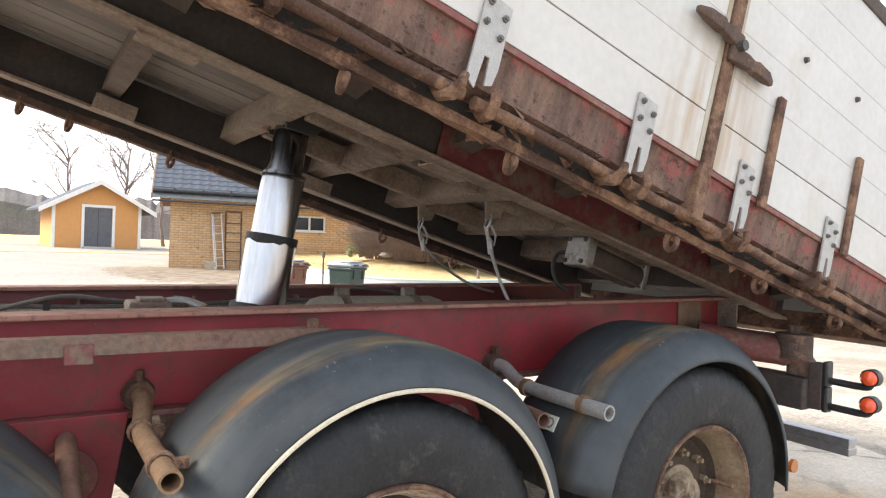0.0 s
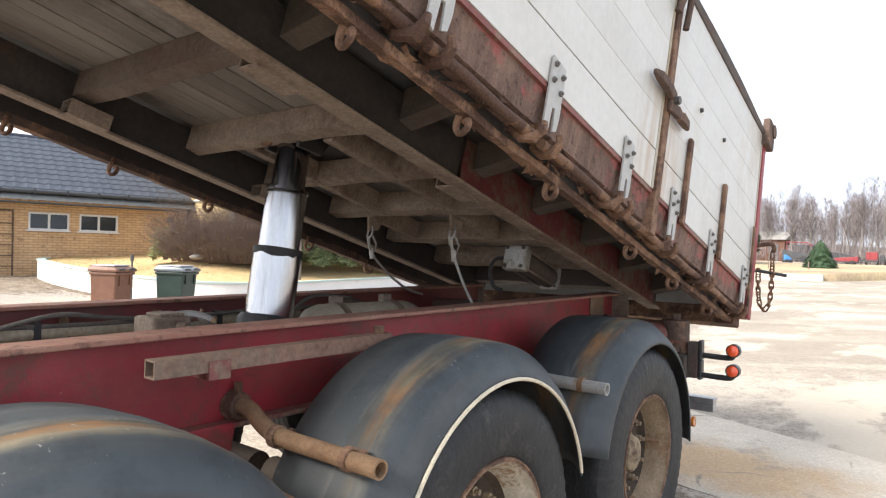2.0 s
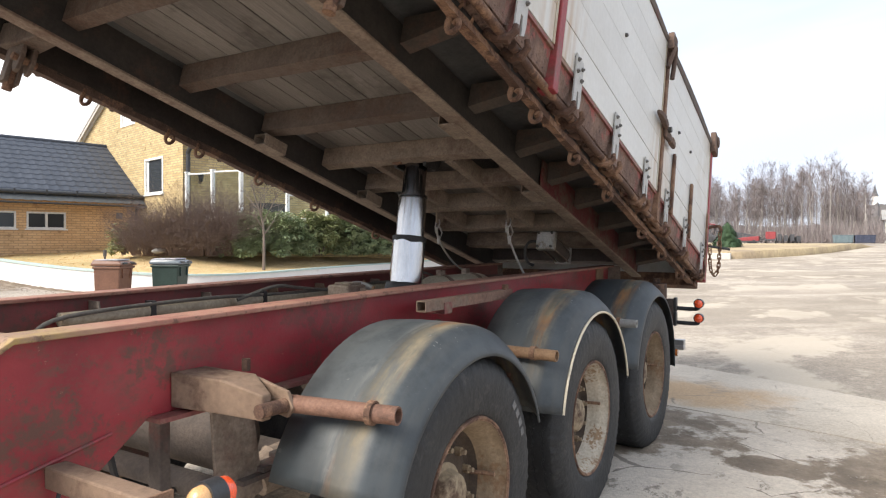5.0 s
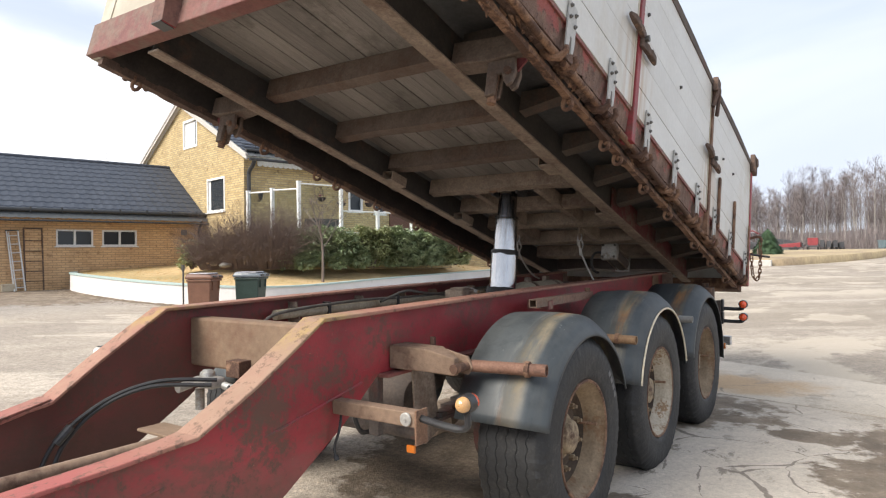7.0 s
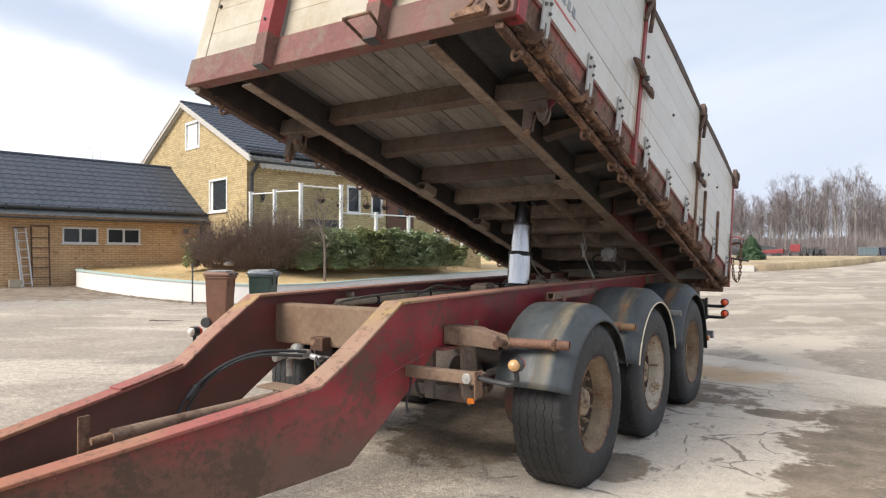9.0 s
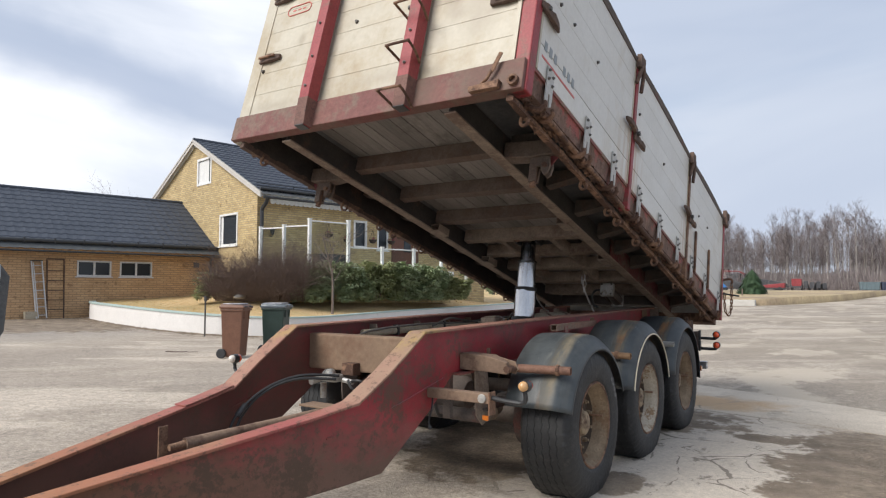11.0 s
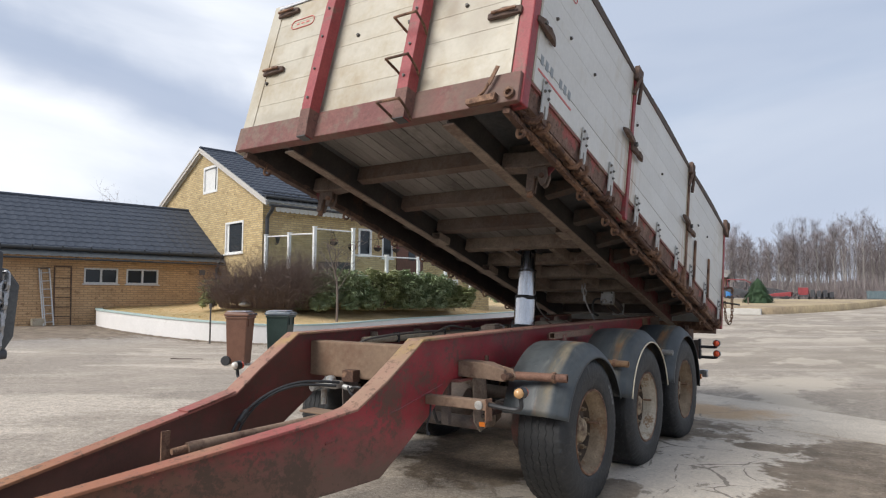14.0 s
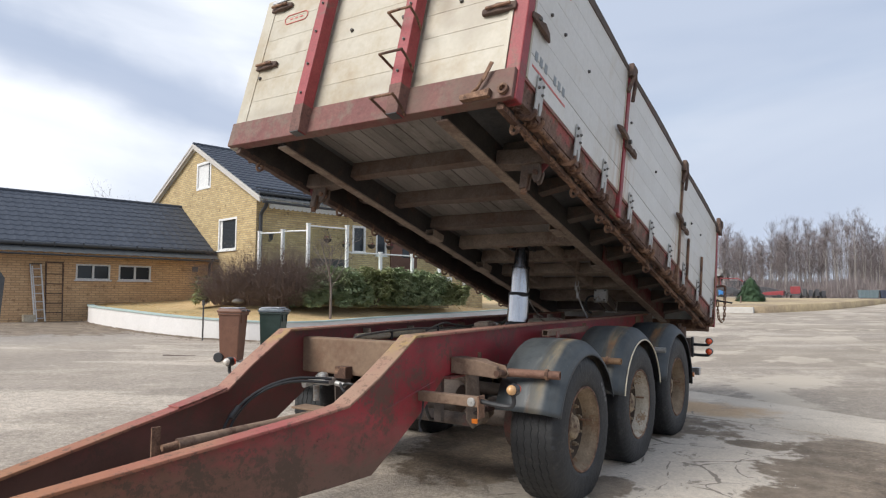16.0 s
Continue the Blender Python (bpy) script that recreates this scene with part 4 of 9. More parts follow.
def quads(name, verts, faces, mat, parent=None, smooth=False):
    me = bpy.data.meshes.new(name)
    me.from_pydata([tuple(v) for v in verts], [], faces)
    me.materials.append(mat)
    if smooth:
        me.shade_smooth()
    ob = new(name, me)
    if parent is not None:
        ob.parent = parent
    return ob


def lerp_chain(pts, y):
    """Piecewise linear reading of (y, value) pairs in falling y."""
    ys, vs = [p[0] for p in pts][::-1], [p[1] for p in pts][::-1]
    return float(np.interp(y, ys, vs))


def smoothstep(t):
    t = min(1.0, max(0.0, t))
    return t * t * (3 - 2 * t)


def ground_z(x, y):
    """The yard is flat round the trailer and rises gently away from it."""
    z = 0.36 * smoothstep((-x - 8) / 13) + 0.36 * smoothstep((-x - 22) / 20) + (0.35 * smoothstep((y - 14) / 45) + 0.85 * smoothstep((y - 48) / 42)) * smoothstep((x + 45) / 30)
    return min(z, 1.35) + 0.012 * math.sin(x * 0.31 + 1) * math.cos(y * 0.27) * smoothstep((math.hypot(x, y - 1) - 5) / 5)


# ---- ground ----
def build_ground():
    axis = sorted({round(s * v, 3) for s in (-1, 1) for v in [0, 1, 2, 3, 4, 5, 6, 7.5, 9, 11, 13, 15, 17.5, 20, 23, 26, 30, 34, 38, 43, 48, 54, 60, 70, 80, 95, 115, 150, 200, 300, 500, 900, 1600, 3000]})
    n = len(axis)
    verts = [(x, y, ground_z(x, y)) for x in axis for y in axis]
    faces = [(i * n + j, (i + 1) * n + j, (i + 1) * n + j + 1, i * n + j + 1) for i in range(n - 1) for j in range(n - 1)]
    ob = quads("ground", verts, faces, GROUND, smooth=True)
    tagged(ob, "worn pale grey-brown asphalt and gravel yard", "ground", kind="structure")


def sheet(name, outline, mat, lift, label, category, step=1.2):
    """A thin laid surface that follows the ground, with a crooked edge."""
    bm = bmesh.new()
    vs = []
    m = len(outline)
    for i in range(m):
        a, b = Vector(outline[i]), Vector(outline[(i + 1) % m])
        k = max(1, int((b - a).length / step))
        for j in range(k):
            p = a.lerp(b, j / k)
            p += Vector((noise.noise((p.x * 0.9, p.y * 0.9, 3)), noise.noise((p.x * 0.9, p.y * 0.9, 7)))) * 0.10
            vs.append(bm.verts.new((p.x, p.y, 0)))
    f = bm.faces.new(vs)
    bmesh.ops.triangulate(bm, faces=[f])
    bmesh.ops.subdivide_edges(bm, edges=[e for e in bm.edges if e.calc_length() > 4], cuts=2)
    for v in bm.verts:
        v.co.z = ground_z(v.co.x, v.co.y) + lift
    for f in bm.faces:
        f.normal_update()
        if f.normal.z < 0:
            f.normal_flip()
    rim = [e for e in bm.edges if e.is_boundary]
    low = {v: bm.verts.new(v.co - Vector((0, 0, lift + 0.05))) for v in {v for e in rim for v in e.verts}}
    for e in rim:
        a, b = e.verts
        bm.faces.new((a, b, low[b], low[a]))
    me = bpy.data.meshes.new(name)
    bm.to_mesh(me)
    bm.free()
    me.materials.append(mat)
    return tagged(new(name, me), label, category, kind="structure")


build_ground()
sheet("pavement", [(2.9, 3.28), (2.35, 3.45), (1.1, 3.74), (-0.5, 4.15), (-3.4, 5.0), (-3.2, 7.2), (0.6, 5.78), (1.7, 5.3), (2.8, 4.82), (5.0, 3.9), (8.5, 2.6), (8.5, 1.2), (5.0, 2.4)], SLAB_PALE, 0.006, "pale concrete strip across the yard", "pavement")

# ---- the tipping trailer: y runs from drawbar to tail, x = 0 is its middle ----
TRAILER = empty("tipper_trailer", pose(0, 0, 0))
tagged(TRAILER, "red three-axle tipping trailer with raised cream drop-side body", "trailer")
TIP = 15.5
BODY = pose(0, 4.24, 1.044, -TIP)          # local y: 0 at the tail, -5.72 at the front; z up from the sill

HUB_Z, TYRE_R, AXLES = 0.48, 0.52, (-0.06, 1.26, 2.60)
GUARDS = (0.0, 1.31, 2.62)

TOP = [(3.62, 1.208), (0.3, 1.195), (-1.30, 1.178), (-1.86, 0.828), (-2.10, 0.788), (-4.05, 0.545)]
BOT = [(3.62, 0.90), (0.3, 0.90), (-0.90, 0.885), (-1.14, 0.70), (-1.64, 0.40), (-4.05, 0.31)]
SIDE = [(3.62, 0.55), (-1.60, 0.545), (-1.95, 0.49), (-3.30, 0.19), (-4.05, 0.05)]


def build_rail(s):
    """One side member: web plate, chalky top flange, lower flange, weld seam; it turns in to the drawbar."""
    ys = [3.62, 2.0, 0.5, -0.5, -0.90, -1.14, -1.30, -1.45, -1.64, -1.86, -1.95, -2.10, -2.6, -3.3, -4.05]
    web, top, low, seam = [], [], [], []
    for y in ys:
        x, zt, zb = lerp_chain(SIDE, y), lerp_chain(TOP, y), lerp_chain(BOT, y)
        web.append([(s * (x - 0.006), y, zb), (s * (x + 0.006), y, zb), (s * (x + 0.006), y, zt - 0.016), (s * (x - 0.006), y, zt - 0.016)])
        w = 0.062 if y > -1.9 else 0.05
        top.append([(s * (x - w), y, zt - 0.016), (s * (x + w), y, zt - 0.016), (s * (x + w), y, zt), (s * (x - w), y, zt)])
        if y >= -0.9:
            low.append([(s * (x - 0.06), y, zb - 0.016), (s * (x + 0.06), y, zb - 0.016), (s * (x + 0.06), y, zb), (s * (x - 0.06), y, zb)])
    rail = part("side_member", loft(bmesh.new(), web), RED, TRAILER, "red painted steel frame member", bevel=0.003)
    part("top_flange", loft(bmesh.new(), top), RED_TOP, rail, "chalky faded flange with bare rusty edges", bevel=0.004)
    part("lower_flange", loft(bmesh.new(), low), RED_DUSTY, rail, bevel=0.003)
    for y0, z0, y1, z1 in ((-1.02, 0.865, -2.02, 0.655),):
        x0, x1 = lerp_chain(SIDE, y0) + 0.008, lerp_chain(SIDE, y1) + 0.008
        tube(seam_bm := bmesh.new(), [(s * x0, y0, z0), (s * 0.55, -1.5, 0.764), (s * x1, y1, z1)], 0.006, 6)
        part("weld_seam", seam_bm, RED, rail)
    # wear plates where the body comes to rest
    if s < 0:
        part("wear_plate", loft(bmesh.new(), [
            [(s * (lerp_chain(SIDE, y) - 0.052), y, lerp_chain(TOP, y) + 0.002), (s * (lerp_chain(SIDE, y) + 0.052), y, lerp_chain(TOP, y) + 0.002),
             (s * (lerp_chain(SIDE, y) + 0.052), y, lerp_chain(TOP, y) + 0.010), (s * (lerp_chain(SIDE, y) - 0.052), y, lerp_chain(TOP, y) + 0.010)]
            for y in (-1.86, -2.10, -2.26)]), RED_TOP, rail, bevel=0.003)
    return rail


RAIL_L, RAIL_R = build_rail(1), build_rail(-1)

# brown doubler and pad on the near member
part("doubler_plate", bm_box((0.557, 3.27, 0.92), (0.566, 3.46, 1.185)), TAN_BEAM, RAIL_L, bevel=0.002)
part("spring_hanger_plate", plate(bmesh.new(), [(0.05, 0.905), (0.68, 0.905), (0.62, 0.52), (0.12, 0.52)], "x", 0.60, 0.615), RED, TRAILER, "red spring hanger plate", bevel=0.003)
part("spring_hanger_plate", plate(bmesh.new(), [(1.36, 0.905), (1.99, 0.905), (1.93, 0.52), (1.43, 0.52)], "x", 0.60, 0.615), RED, TRAILER, "red spring hanger plate", bevel=0.003)
for y in (0.52, 1.83):
    hb = rod(bmesh.new(), (0.615, y, 0.735), (0.632, y, 0.735), 0.085, seg=28)
    boss = part("pivot_boss", hb, RED_DUSTY, TRAILER, bevel=0.004, smooth=True)
    part("pivot_bolt", rod(bmesh.new(), (0.63, y, 0.735), (0.68, y, 0.735), 0.04, 0.034, seg=6), RUST, boss, bevel=0.004)
    part("pivot_washer", rod(bmesh.new(), (0.63, y, 0.735), (0.64, y, 0.735), 0.058, seg=24), RUST, boss)

# cross members of the frame
for y, z0, z1, mat, lab in ((-1.08, 0.865, 1.115, TAN_BEAM, "bare tan oxidised box beam"), (0.30, 0.90, 1.02, UNDER_DARK, ""), (1.9, 0.9, 1.05, UNDER_DARK, ""), (3.1, 0.9, 1.12, UNDER_DARK, "")):
    part("cross_member", bm_box((-0.543, y - 0.05, z0), (0.543, y + 0.05, z1)), mat, TRAILER, lab, bevel=0.012)
part("cross_member", rod(bmesh.new(), (-0.54, 1.22, 0.93), (0.54, 1.22, 0.93), 0.07, seg=16), UNDER_DARK, TRAILER, smooth=True)
# gussets inside the far member
for y in (-0.45, 0.15, 0.62, 1.02, 1.6, 2.2):
    part("gusset", plate(bmesh.new(), [(-0.544, 0.885), (-0.40, 0.885), (-0.47, 1.15), (-0.544, 1.15)], "y", y - 0.005, y + 0.005), TAN_BEAM if y in (0.62, 1.02) else UNDER, TRAILER)
part("strut", loft(bmesh.new(), [[(-0.5, 0.99, 1.0), (-0.5, 1.03, 1.0), (-0.5, 1.03, 1.03), (-0.5, 0.99, 1.03)], [(-0.1, 0.80, 1.0), (-0.1, 0.84, 1.0), (-0.1, 0.84, 1.03), (-0.1, 0.80, 1.03)]]), TAN_BEAM, TRAILER)
# conduit and hoses along the far member
part("conduit", tube(bmesh.new(), [(-0.47, -0.62, 1.085), (-0.47, 0.6, 1.09), (-0.47, 1.8, 1.09)], 0.03, 12), TANK, TRAILER, "dusty grey conduit along the frame", smooth=True)
for k, pts in enumerate(([(-0.45, -0.75, 1.02), (-0.44, -0.6, 1.1), (-0.44, 0.1, 1.125), (-0.45, 0.8, 1.11), (-0.43, 1.5, 1.13), (-0.45, 2.4, 1.12)],
                         [(-0.44, 0.3, 1.10), (-0.42, 0.55, 1.16), (-0.42, 0.75, 1.14), (-0.44, 1.1, 1.1)],
                         [(-0.25, 0.98, 1.06), (-0.2, 0.9, 1.14), (-0.16, 0.98, 1.16), (-0.1, 1.06, 1.13)],
                         [(-0.42, 1.7, 1.1), (-0.40, 1.85, 1.19), (-0.38, 2.1, 1.17), (-0.40, 2.3, 1.1)])):
    part("hose", tube(bmesh.new(), curve_pts(pts), 0.0095 if k != 2 else 0.018, 8), DUSTY_HOSE if k != 2 else PIPE_GREY, TRAILER, smooth=True)
for y in (-0.2, 0.5, 1.3):
    part("hose_clip", bm_box((-0.49, y - 0.012, 1.05), (-0.435, y + 0.012, 1.135)), BLACK_PLASTIC, TRAILER)

# air tank with straps
tank = part("air_tank", lathe(bmesh.new(), [(-0.36, 0.01), (-0.35, 0.07), (-0.31, 0.12), (-0.26, 0.135), (0.26, 0.135), (0.31, 0.12), (0.35, 0.07), (0.36, 0.01)], (0.06, 1.78, 1.055), (0.1, 1, 0), 32, True), TANK, TRAILER, "dusty beige air tank", smooth=True)
for o in (-0.17, 0.17):
    part("tank_strap", lathe(bmesh.new(), [(o - 0.018, 0.137), (o - 0.018, 0.142), (o + 0.018, 0.142), (o + 0.018, 0.137)], (0.06, 1.78, 1.055), (0.1, 1, 0), 32), UNDER, tank)
    part("tank_lug", bm_box((0.02, 1.78 + o - 0.03, 1.185), (0.06, 1.78 + o + 0.03, 1.225)), UNDER, tank, bevel=0.004)
# valve block beside the ram
valve = part("valve_block", bm_box((-0.21, 0.76, 1.08), (-0.05, 0.92, 1.165)), UNDER, TRAILER, "dusty hydraulic valve block", bevel=0.012)
part("valve_cap", bm_box((-0.19, 0.80, 1.165), (-0.07, 0.90, 1.178)), UNDER, valve, bevel=0.004)
part("valve_spigot", rod(bmesh.new(), (-0.05, 0.86, 1.12), (0.14, 0.98, 1.09), 0.018, seg=12), TANK, valve, smooth=True)
part("valve_collar", rod(bmesh.new(), (-0.05, 0.86, 1.12), (-0.02, 0.88, 1.115), 0.028, seg=12), UNDER, valve, smooth=True)
part("valve_lever", tube(bmesh.new(), [(-0.15, 0.92, 1.13), (-0.14, 1.0, 1.14), (-0.14, 1.02, 1.18)], 0.008, 6), RUST, valve)
part("valve_stand", bm_box((-0.24, 0.72, 0.98), (0.02, 0.97, 1.08)), RUST, valve, bevel=0.006)

# telescopic ram
RAM_B, RAM_T = Vector((0, 1.20, 0.80)), BODY @ Vector((0, -3.0, 0.09))
ram_d = (RAM_T - RAM_B).normalized()


def ram_at(z):
    return RAM_B + ram_d * ((z - RAM_B.z) / ram_d.z)


z_top = RAM_T.z
stage_z = [1.125, 1.165 + (z_top - 1.165) * 0.36, 1.165 + (z_top - 1.165) * 0.71, z_top - 0.02]
stage_r = [0.105, 0.09, 0.074]
cyl = part("tipping_ram", rod(bmesh.new(), RAM_B, ram_at(1.12), 0.118, seg=36), BLACK_GREASE, TRAILER, "telescopic hydraulic ram with chromed stages", smooth=True)
for k, (r, mat, lab) in enumerate(zip(stage_r, (CHROME, CHROME, CHROME_DARK), ("bright chromed stage", "bright chromed stage", "chromed stage with a dark reflection in its colour"))):
    a, b = ram_at(stage_z[k]), ram_at(stage_z[k + 1])
    part("ram_stage", lathe(bmesh.new(), [(-0.05, r), (-0.04, r), ((b - a).length - 0.03, r), ((b - a).length - 0.014, r), ((b - a).length - 0.004, r - 0.004), ((b - a).length, r - 0.006), ((b - a).length, 0.02)], a, ram_d, 40), mat, cyl, lab, smooth=True)
    if k < 2:
        part("wiper_ring", lathe(bmesh.new(), [(-0.012, r + 0.0015), (-0.012, r + 0.003), (0.0, r + 0.003), (0.002, r - 0.01)], b, ram_d, 40), BLACK_GREASE if k == 0 else CHROME_DARK, cyl)
grease = bmesh.new()
rim_pts = 28
a0 = ram_at(stage_z[1])
rows = []
for h0, h1 in ((-0.032, 0), (0.003, 1)):
    vs = ring(grease, a0 + ram_d * h0, ram_d, stage_r[0] + 0.003, rim_pts)
    if h1 == 0:
        for i, v in enumerate(vs):
            v.co += ram_d * (0.016 * noise.noise((i * 1.7, 0.3, 0.9)))
    rows.append(vs)
bridge(grease, rows[0], rows[1])
part("grease_band", grease, BLACK_GREASE, cyl, "ragged band of black grease")
collar = lathe(bmesh.new(), [(-0.13, 0.13), (0.0, 0.128), (0.025, 0.118), (0.03, 0.1)], ram_at(1.128), ram_d, 36)
for v in collar.verts:
    v.co += Vector((noise.noise(v.co * 22), noise.noise(v.co * 22 + Vector((5, 0, 0))), 0.6 * noise.noise(v.co * 17))) * 0.012
part("greasy_collar", collar, BLACK_GREASE, cyl, "thick black greasy collar", smooth=True)
part("ram_head", rod(bmesh.new(), RAM_T - ram_d * 0.05, RAM_T + ram_d * 0.06, 0.066, 0.05, seg=28), BLACK_GREASE, cyl, smooth=True)
part("ram_cradle", bm_box((-0.2, 1.06, 0.90), (0.2, 1.32, 1.03)), UNDER_DARK, cyl, bevel=0.01)


# ---- wheels ----
def tyre_bm():
    """A treaded tyre round the x axis, its middle at the origin: zigzag grooves cut the tread."""
    bm = bmesh.new()
    W, R, Ri = 0.185, TYRE_R, 0.292
    prof = [(-0.155, Ri), (-0.175, Ri + 0.02), (-W, Ri + 0.10), (-W + 0.002, R - 0.06), (-W + 0.02, R - 0.022), (-0.148, R - 0.004), (-0.140, R),
            *[q for c in (-0.104, -0.052, 0.0, 0.052, 0.104) for q in ((c - 0.0045, R + 0.0005), (c - 0.0025, R - 0.003), (c + 0.0025, R - 0.003), (c + 0.0045, R + 0.0005))],
            (0.140, R), (0.148, R - 0.004), (W - 0.02, R - 0.022), (W - 0.002, R - 0.06),
            (W, Ri + 0.10), (W - 0.003, Ri + 0.075), (W - 0.003, Ri + 0.068), (W - 0.006, Ri + 0.04), (0.175, Ri + 0.02), (0.155, Ri)]
    seg = 180
    rows = []
    for k in range(seg):
        a = k * math.tau / seg
        zig = 0.0042 if (k // 2) % 2 else -0.0042
        row = []
        for x, r in prof:
            xx, rr = x, r
            if abs(x) < 0.13 and r > R - 0.02:
                xx = x + zig
            if abs(abs(x) - 0.148) < 0.01 and r > R - 0.01 and k % 4 == 0:
                rr = r - 0.004
            if R - 0.07 < r < R - 0.002 and abs(x) > 0.14:
                # torn shoulders
                rr += 0.005 * noise.noise((k * 0.83, x * 40, 0.3)) + (0.004 if k % 3 == 0 else -0.003)
                xx += (0.004 if x > 0 else -0.004) * noise.noise((k * 1.31, r * 60, 2.0))
            if r > R - 0.05 and math.sin(a) < -0.9:
                rr = min(rr, HUB_Z / max(0.5, -math.sin(a)))
            row.append(bm.verts.new((xx, rr * math.cos(a), rr * math.sin(a))))
        rows.append(row)
    for k in range(seg):
        a, b = rows[k], rows[(k + 1) % seg]
        for i in range(len(prof) - 1):
            bm.faces.new((a[i], a[i + 1], b[i + 1], b[i]))
    return bm


def rim_bm():
    bm = bmesh.new()
    lathe(bm, [(0.168, 0.300), (0.174, 0.297), (0.172, 0.286), (0.150, 0.279), (0.135, 0.268), (0.115, 0.256), (0.085, 0.25), (0.062, 0.24)], (0, 0, 0), (1, 0, 0), 48)
    lathe(bm, [(-0.168, 0.300), (-0.172, 0.286), (-0.15, 0.275), (-0.08, 0.262), (-0.06, 0.235)], (0, 0, 0), (1, 0, 0), 48)
    return bm


def disc_bm():
    return lathe(bmesh.new(), [(0.060, 0.242), (0.032, 0.222), (0.026, 0.20), (0.038, 0.18), (0.046, 0.15), (0.046, 0.02)], (0, 0, 0), (1, 0, 0), 48)


def hub_bm():
    bm = bmesh.new()
    lathe(bm, [(0.03, 0.12), (0.052, 0.115), (0.06, 0.095), (0.085, 0.087), (0.098, 0.083), (0.105, 0.074), (0.107, 0.045), (0.111, 0.04), (0.113, 0.02), (0.113, 0.001)], (0, 0, 0), (1, 0, 0), 32)
    return bm


LIP_ME = mesh_of("rim_lip", lathe(bmesh.new(), [(0.166, 0.303), (0.1755, 0.3), (0.1765, 0.293), (0.17, 0.284)], (0, 0, 0), (1, 0, 0), 48), RUST, True)
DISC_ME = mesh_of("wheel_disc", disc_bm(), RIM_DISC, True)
TYRE_ME, HUB_ME = mesh_of("tyre", tyre_bm(), TYRE, True), mesh_of("hub", hub_bm(), HUB, True)
RIM_ME, RIM_PALE_ME = mesh_of("wheel", rim_bm(), RIM, True), mesh_of("wheel", rim_bm(), RIM_PALE, True)
nut = bmesh.new()
rod(nut, (0.03, 0, 0), (0.068, 0, 0), 0.017, seg=6)
rod(nut, (0.068, 0, 0), (0.086, 0, 0), 0.010, seg=8)
NUT_ME = mesh_of("wheel_nut", nut, HUB)
for s in (1, -1):
    for k, y in enumerate(AXLES):
        turn = (0.3, 1.4, 2.1)[k]
        m = Matrix.Translation((s * 1.035, y, HUB_Z)) @ (I4 if s > 0 else pose(0, 0, 0, 0, 0, 180))
        wheel = part("wheel", RIM_PALE_ME if k == 1 else RIM_ME, None, TRAILER, "pale dusty steel wheel" if k == 1 else "muddy ochre steel wheel", m)
        part("tyre", TYRE_ME, None, wheel, "worn black truck tyre", I4)
        part("rim_lip", LIP_ME, None, wheel, "", I4)
        part("hub", HUB_ME, None, wheel, "", I4)
        part("wheel_disc", DISC_ME, None, wheel, "muddy wheel disc, recess shade in its colour", I4)
        for q in range(10):
            a = turn + q * math.tau / 10
            part("wheel_nut", NUT_ME, None, wheel, "", Matrix.Translation((0, 0.168 * math.cos(a), 0.168 * math.sin(a))))
        part("air_valve", tube(bmesh.new(), [(0.04, 0.215, 0.02), (0.10, 0.23, 0.02), (0.14, 0.235, 0.02)], 0.009, 6), RUST, wheel)
    for y in AXLES:
        part("axle", rod(bmesh.new(), (s * 0.05, y, HUB_Z), (s * 0.95, y, HUB_Z), 0.065, seg=16), UNDER_DARK, TRAILER, smooth=True)
        part("brake_drum", rod(bmesh.new(), (s * 0.66, y, HUB_Z), (s * 0.86, y, HUB_Z), 0.20, seg=28), UNDER_DARK, TRAILER, smooth=True)
        part("brake_chamber", lathe(bmesh.new(), [(-0.09, 0.02), (-0.085, 0.07), (-0.01, 0.08), (0, 0.088), (0.01, 0.08), (0.085, 0.07), (0.09, 0.02)], (s * 0.5, y - 0.28, 0.56), (0.2, 1, 0.3), 20, True), UNDER, TRAILER, smooth=True)
        # leaf pack
        lp = bmesh.new()
        for q in range(4):
            ln = 0.56 - q * 0.09
            box(lp, (s * 0.575 if s > 0 else -0.645, y - ln, 0.60 + 0.02 * q), (s * 0.645 if s > 0 else -0.575, y + ln, 0.617 + 0.02 * q))
        part("leaf_spring", lp, UNDER_DARK, TRAILER)

# raised writing on the first near tyre, unreadable: plain bars
first_wheel = [o for o in TRAILER.children if o.name == "wheel"][0]
for q in range(4):
    a = radians(22 + q * 6.5)
    mm = Matrix.Translation((0.186, 0.425 * math.cos(a), 0.425 * math.sin(a))) @ Matrix.Rotation(a, 4, "X")
    part("sidewall_mark", bm_box((-0.002, -0.013, -0.016), (0.001, 0.013, 0.016)), LETTER_PALE, first_wheel, "", mm)


# ---- mudguards ----
def guard_bm(a0, a1, flat0=0.0):
    """A rolled mudguard: flat crown, rounded outer shoulder, short turned-down edge."""
    prof = [(-0.24, 0.648), (-0.12, 0.655), (0.0, 0.655), (0.085, 0.65), (0.108, 0.645), (0.125, 0.634), (0.165, 0.6), (0.192, 0.568), (0.2, 0.552), (0.2, 0.54)]
    bm = bmesh.new()
    rows = []
    n = 40
    for k in range(n + 1):
        a = radians(a0 + (a1 - a0) * k / n)
        rows.append([bm.verts.new((x, -r * math.cos(a), r * math.sin(a))) for x, r in prof])
    for a, b in zip(rows, rows[1:]):
        for i in range(len(prof) - 1):
            bm.faces.new((a[i], a[i + 1], b[i + 1], b[i]))
    return bm


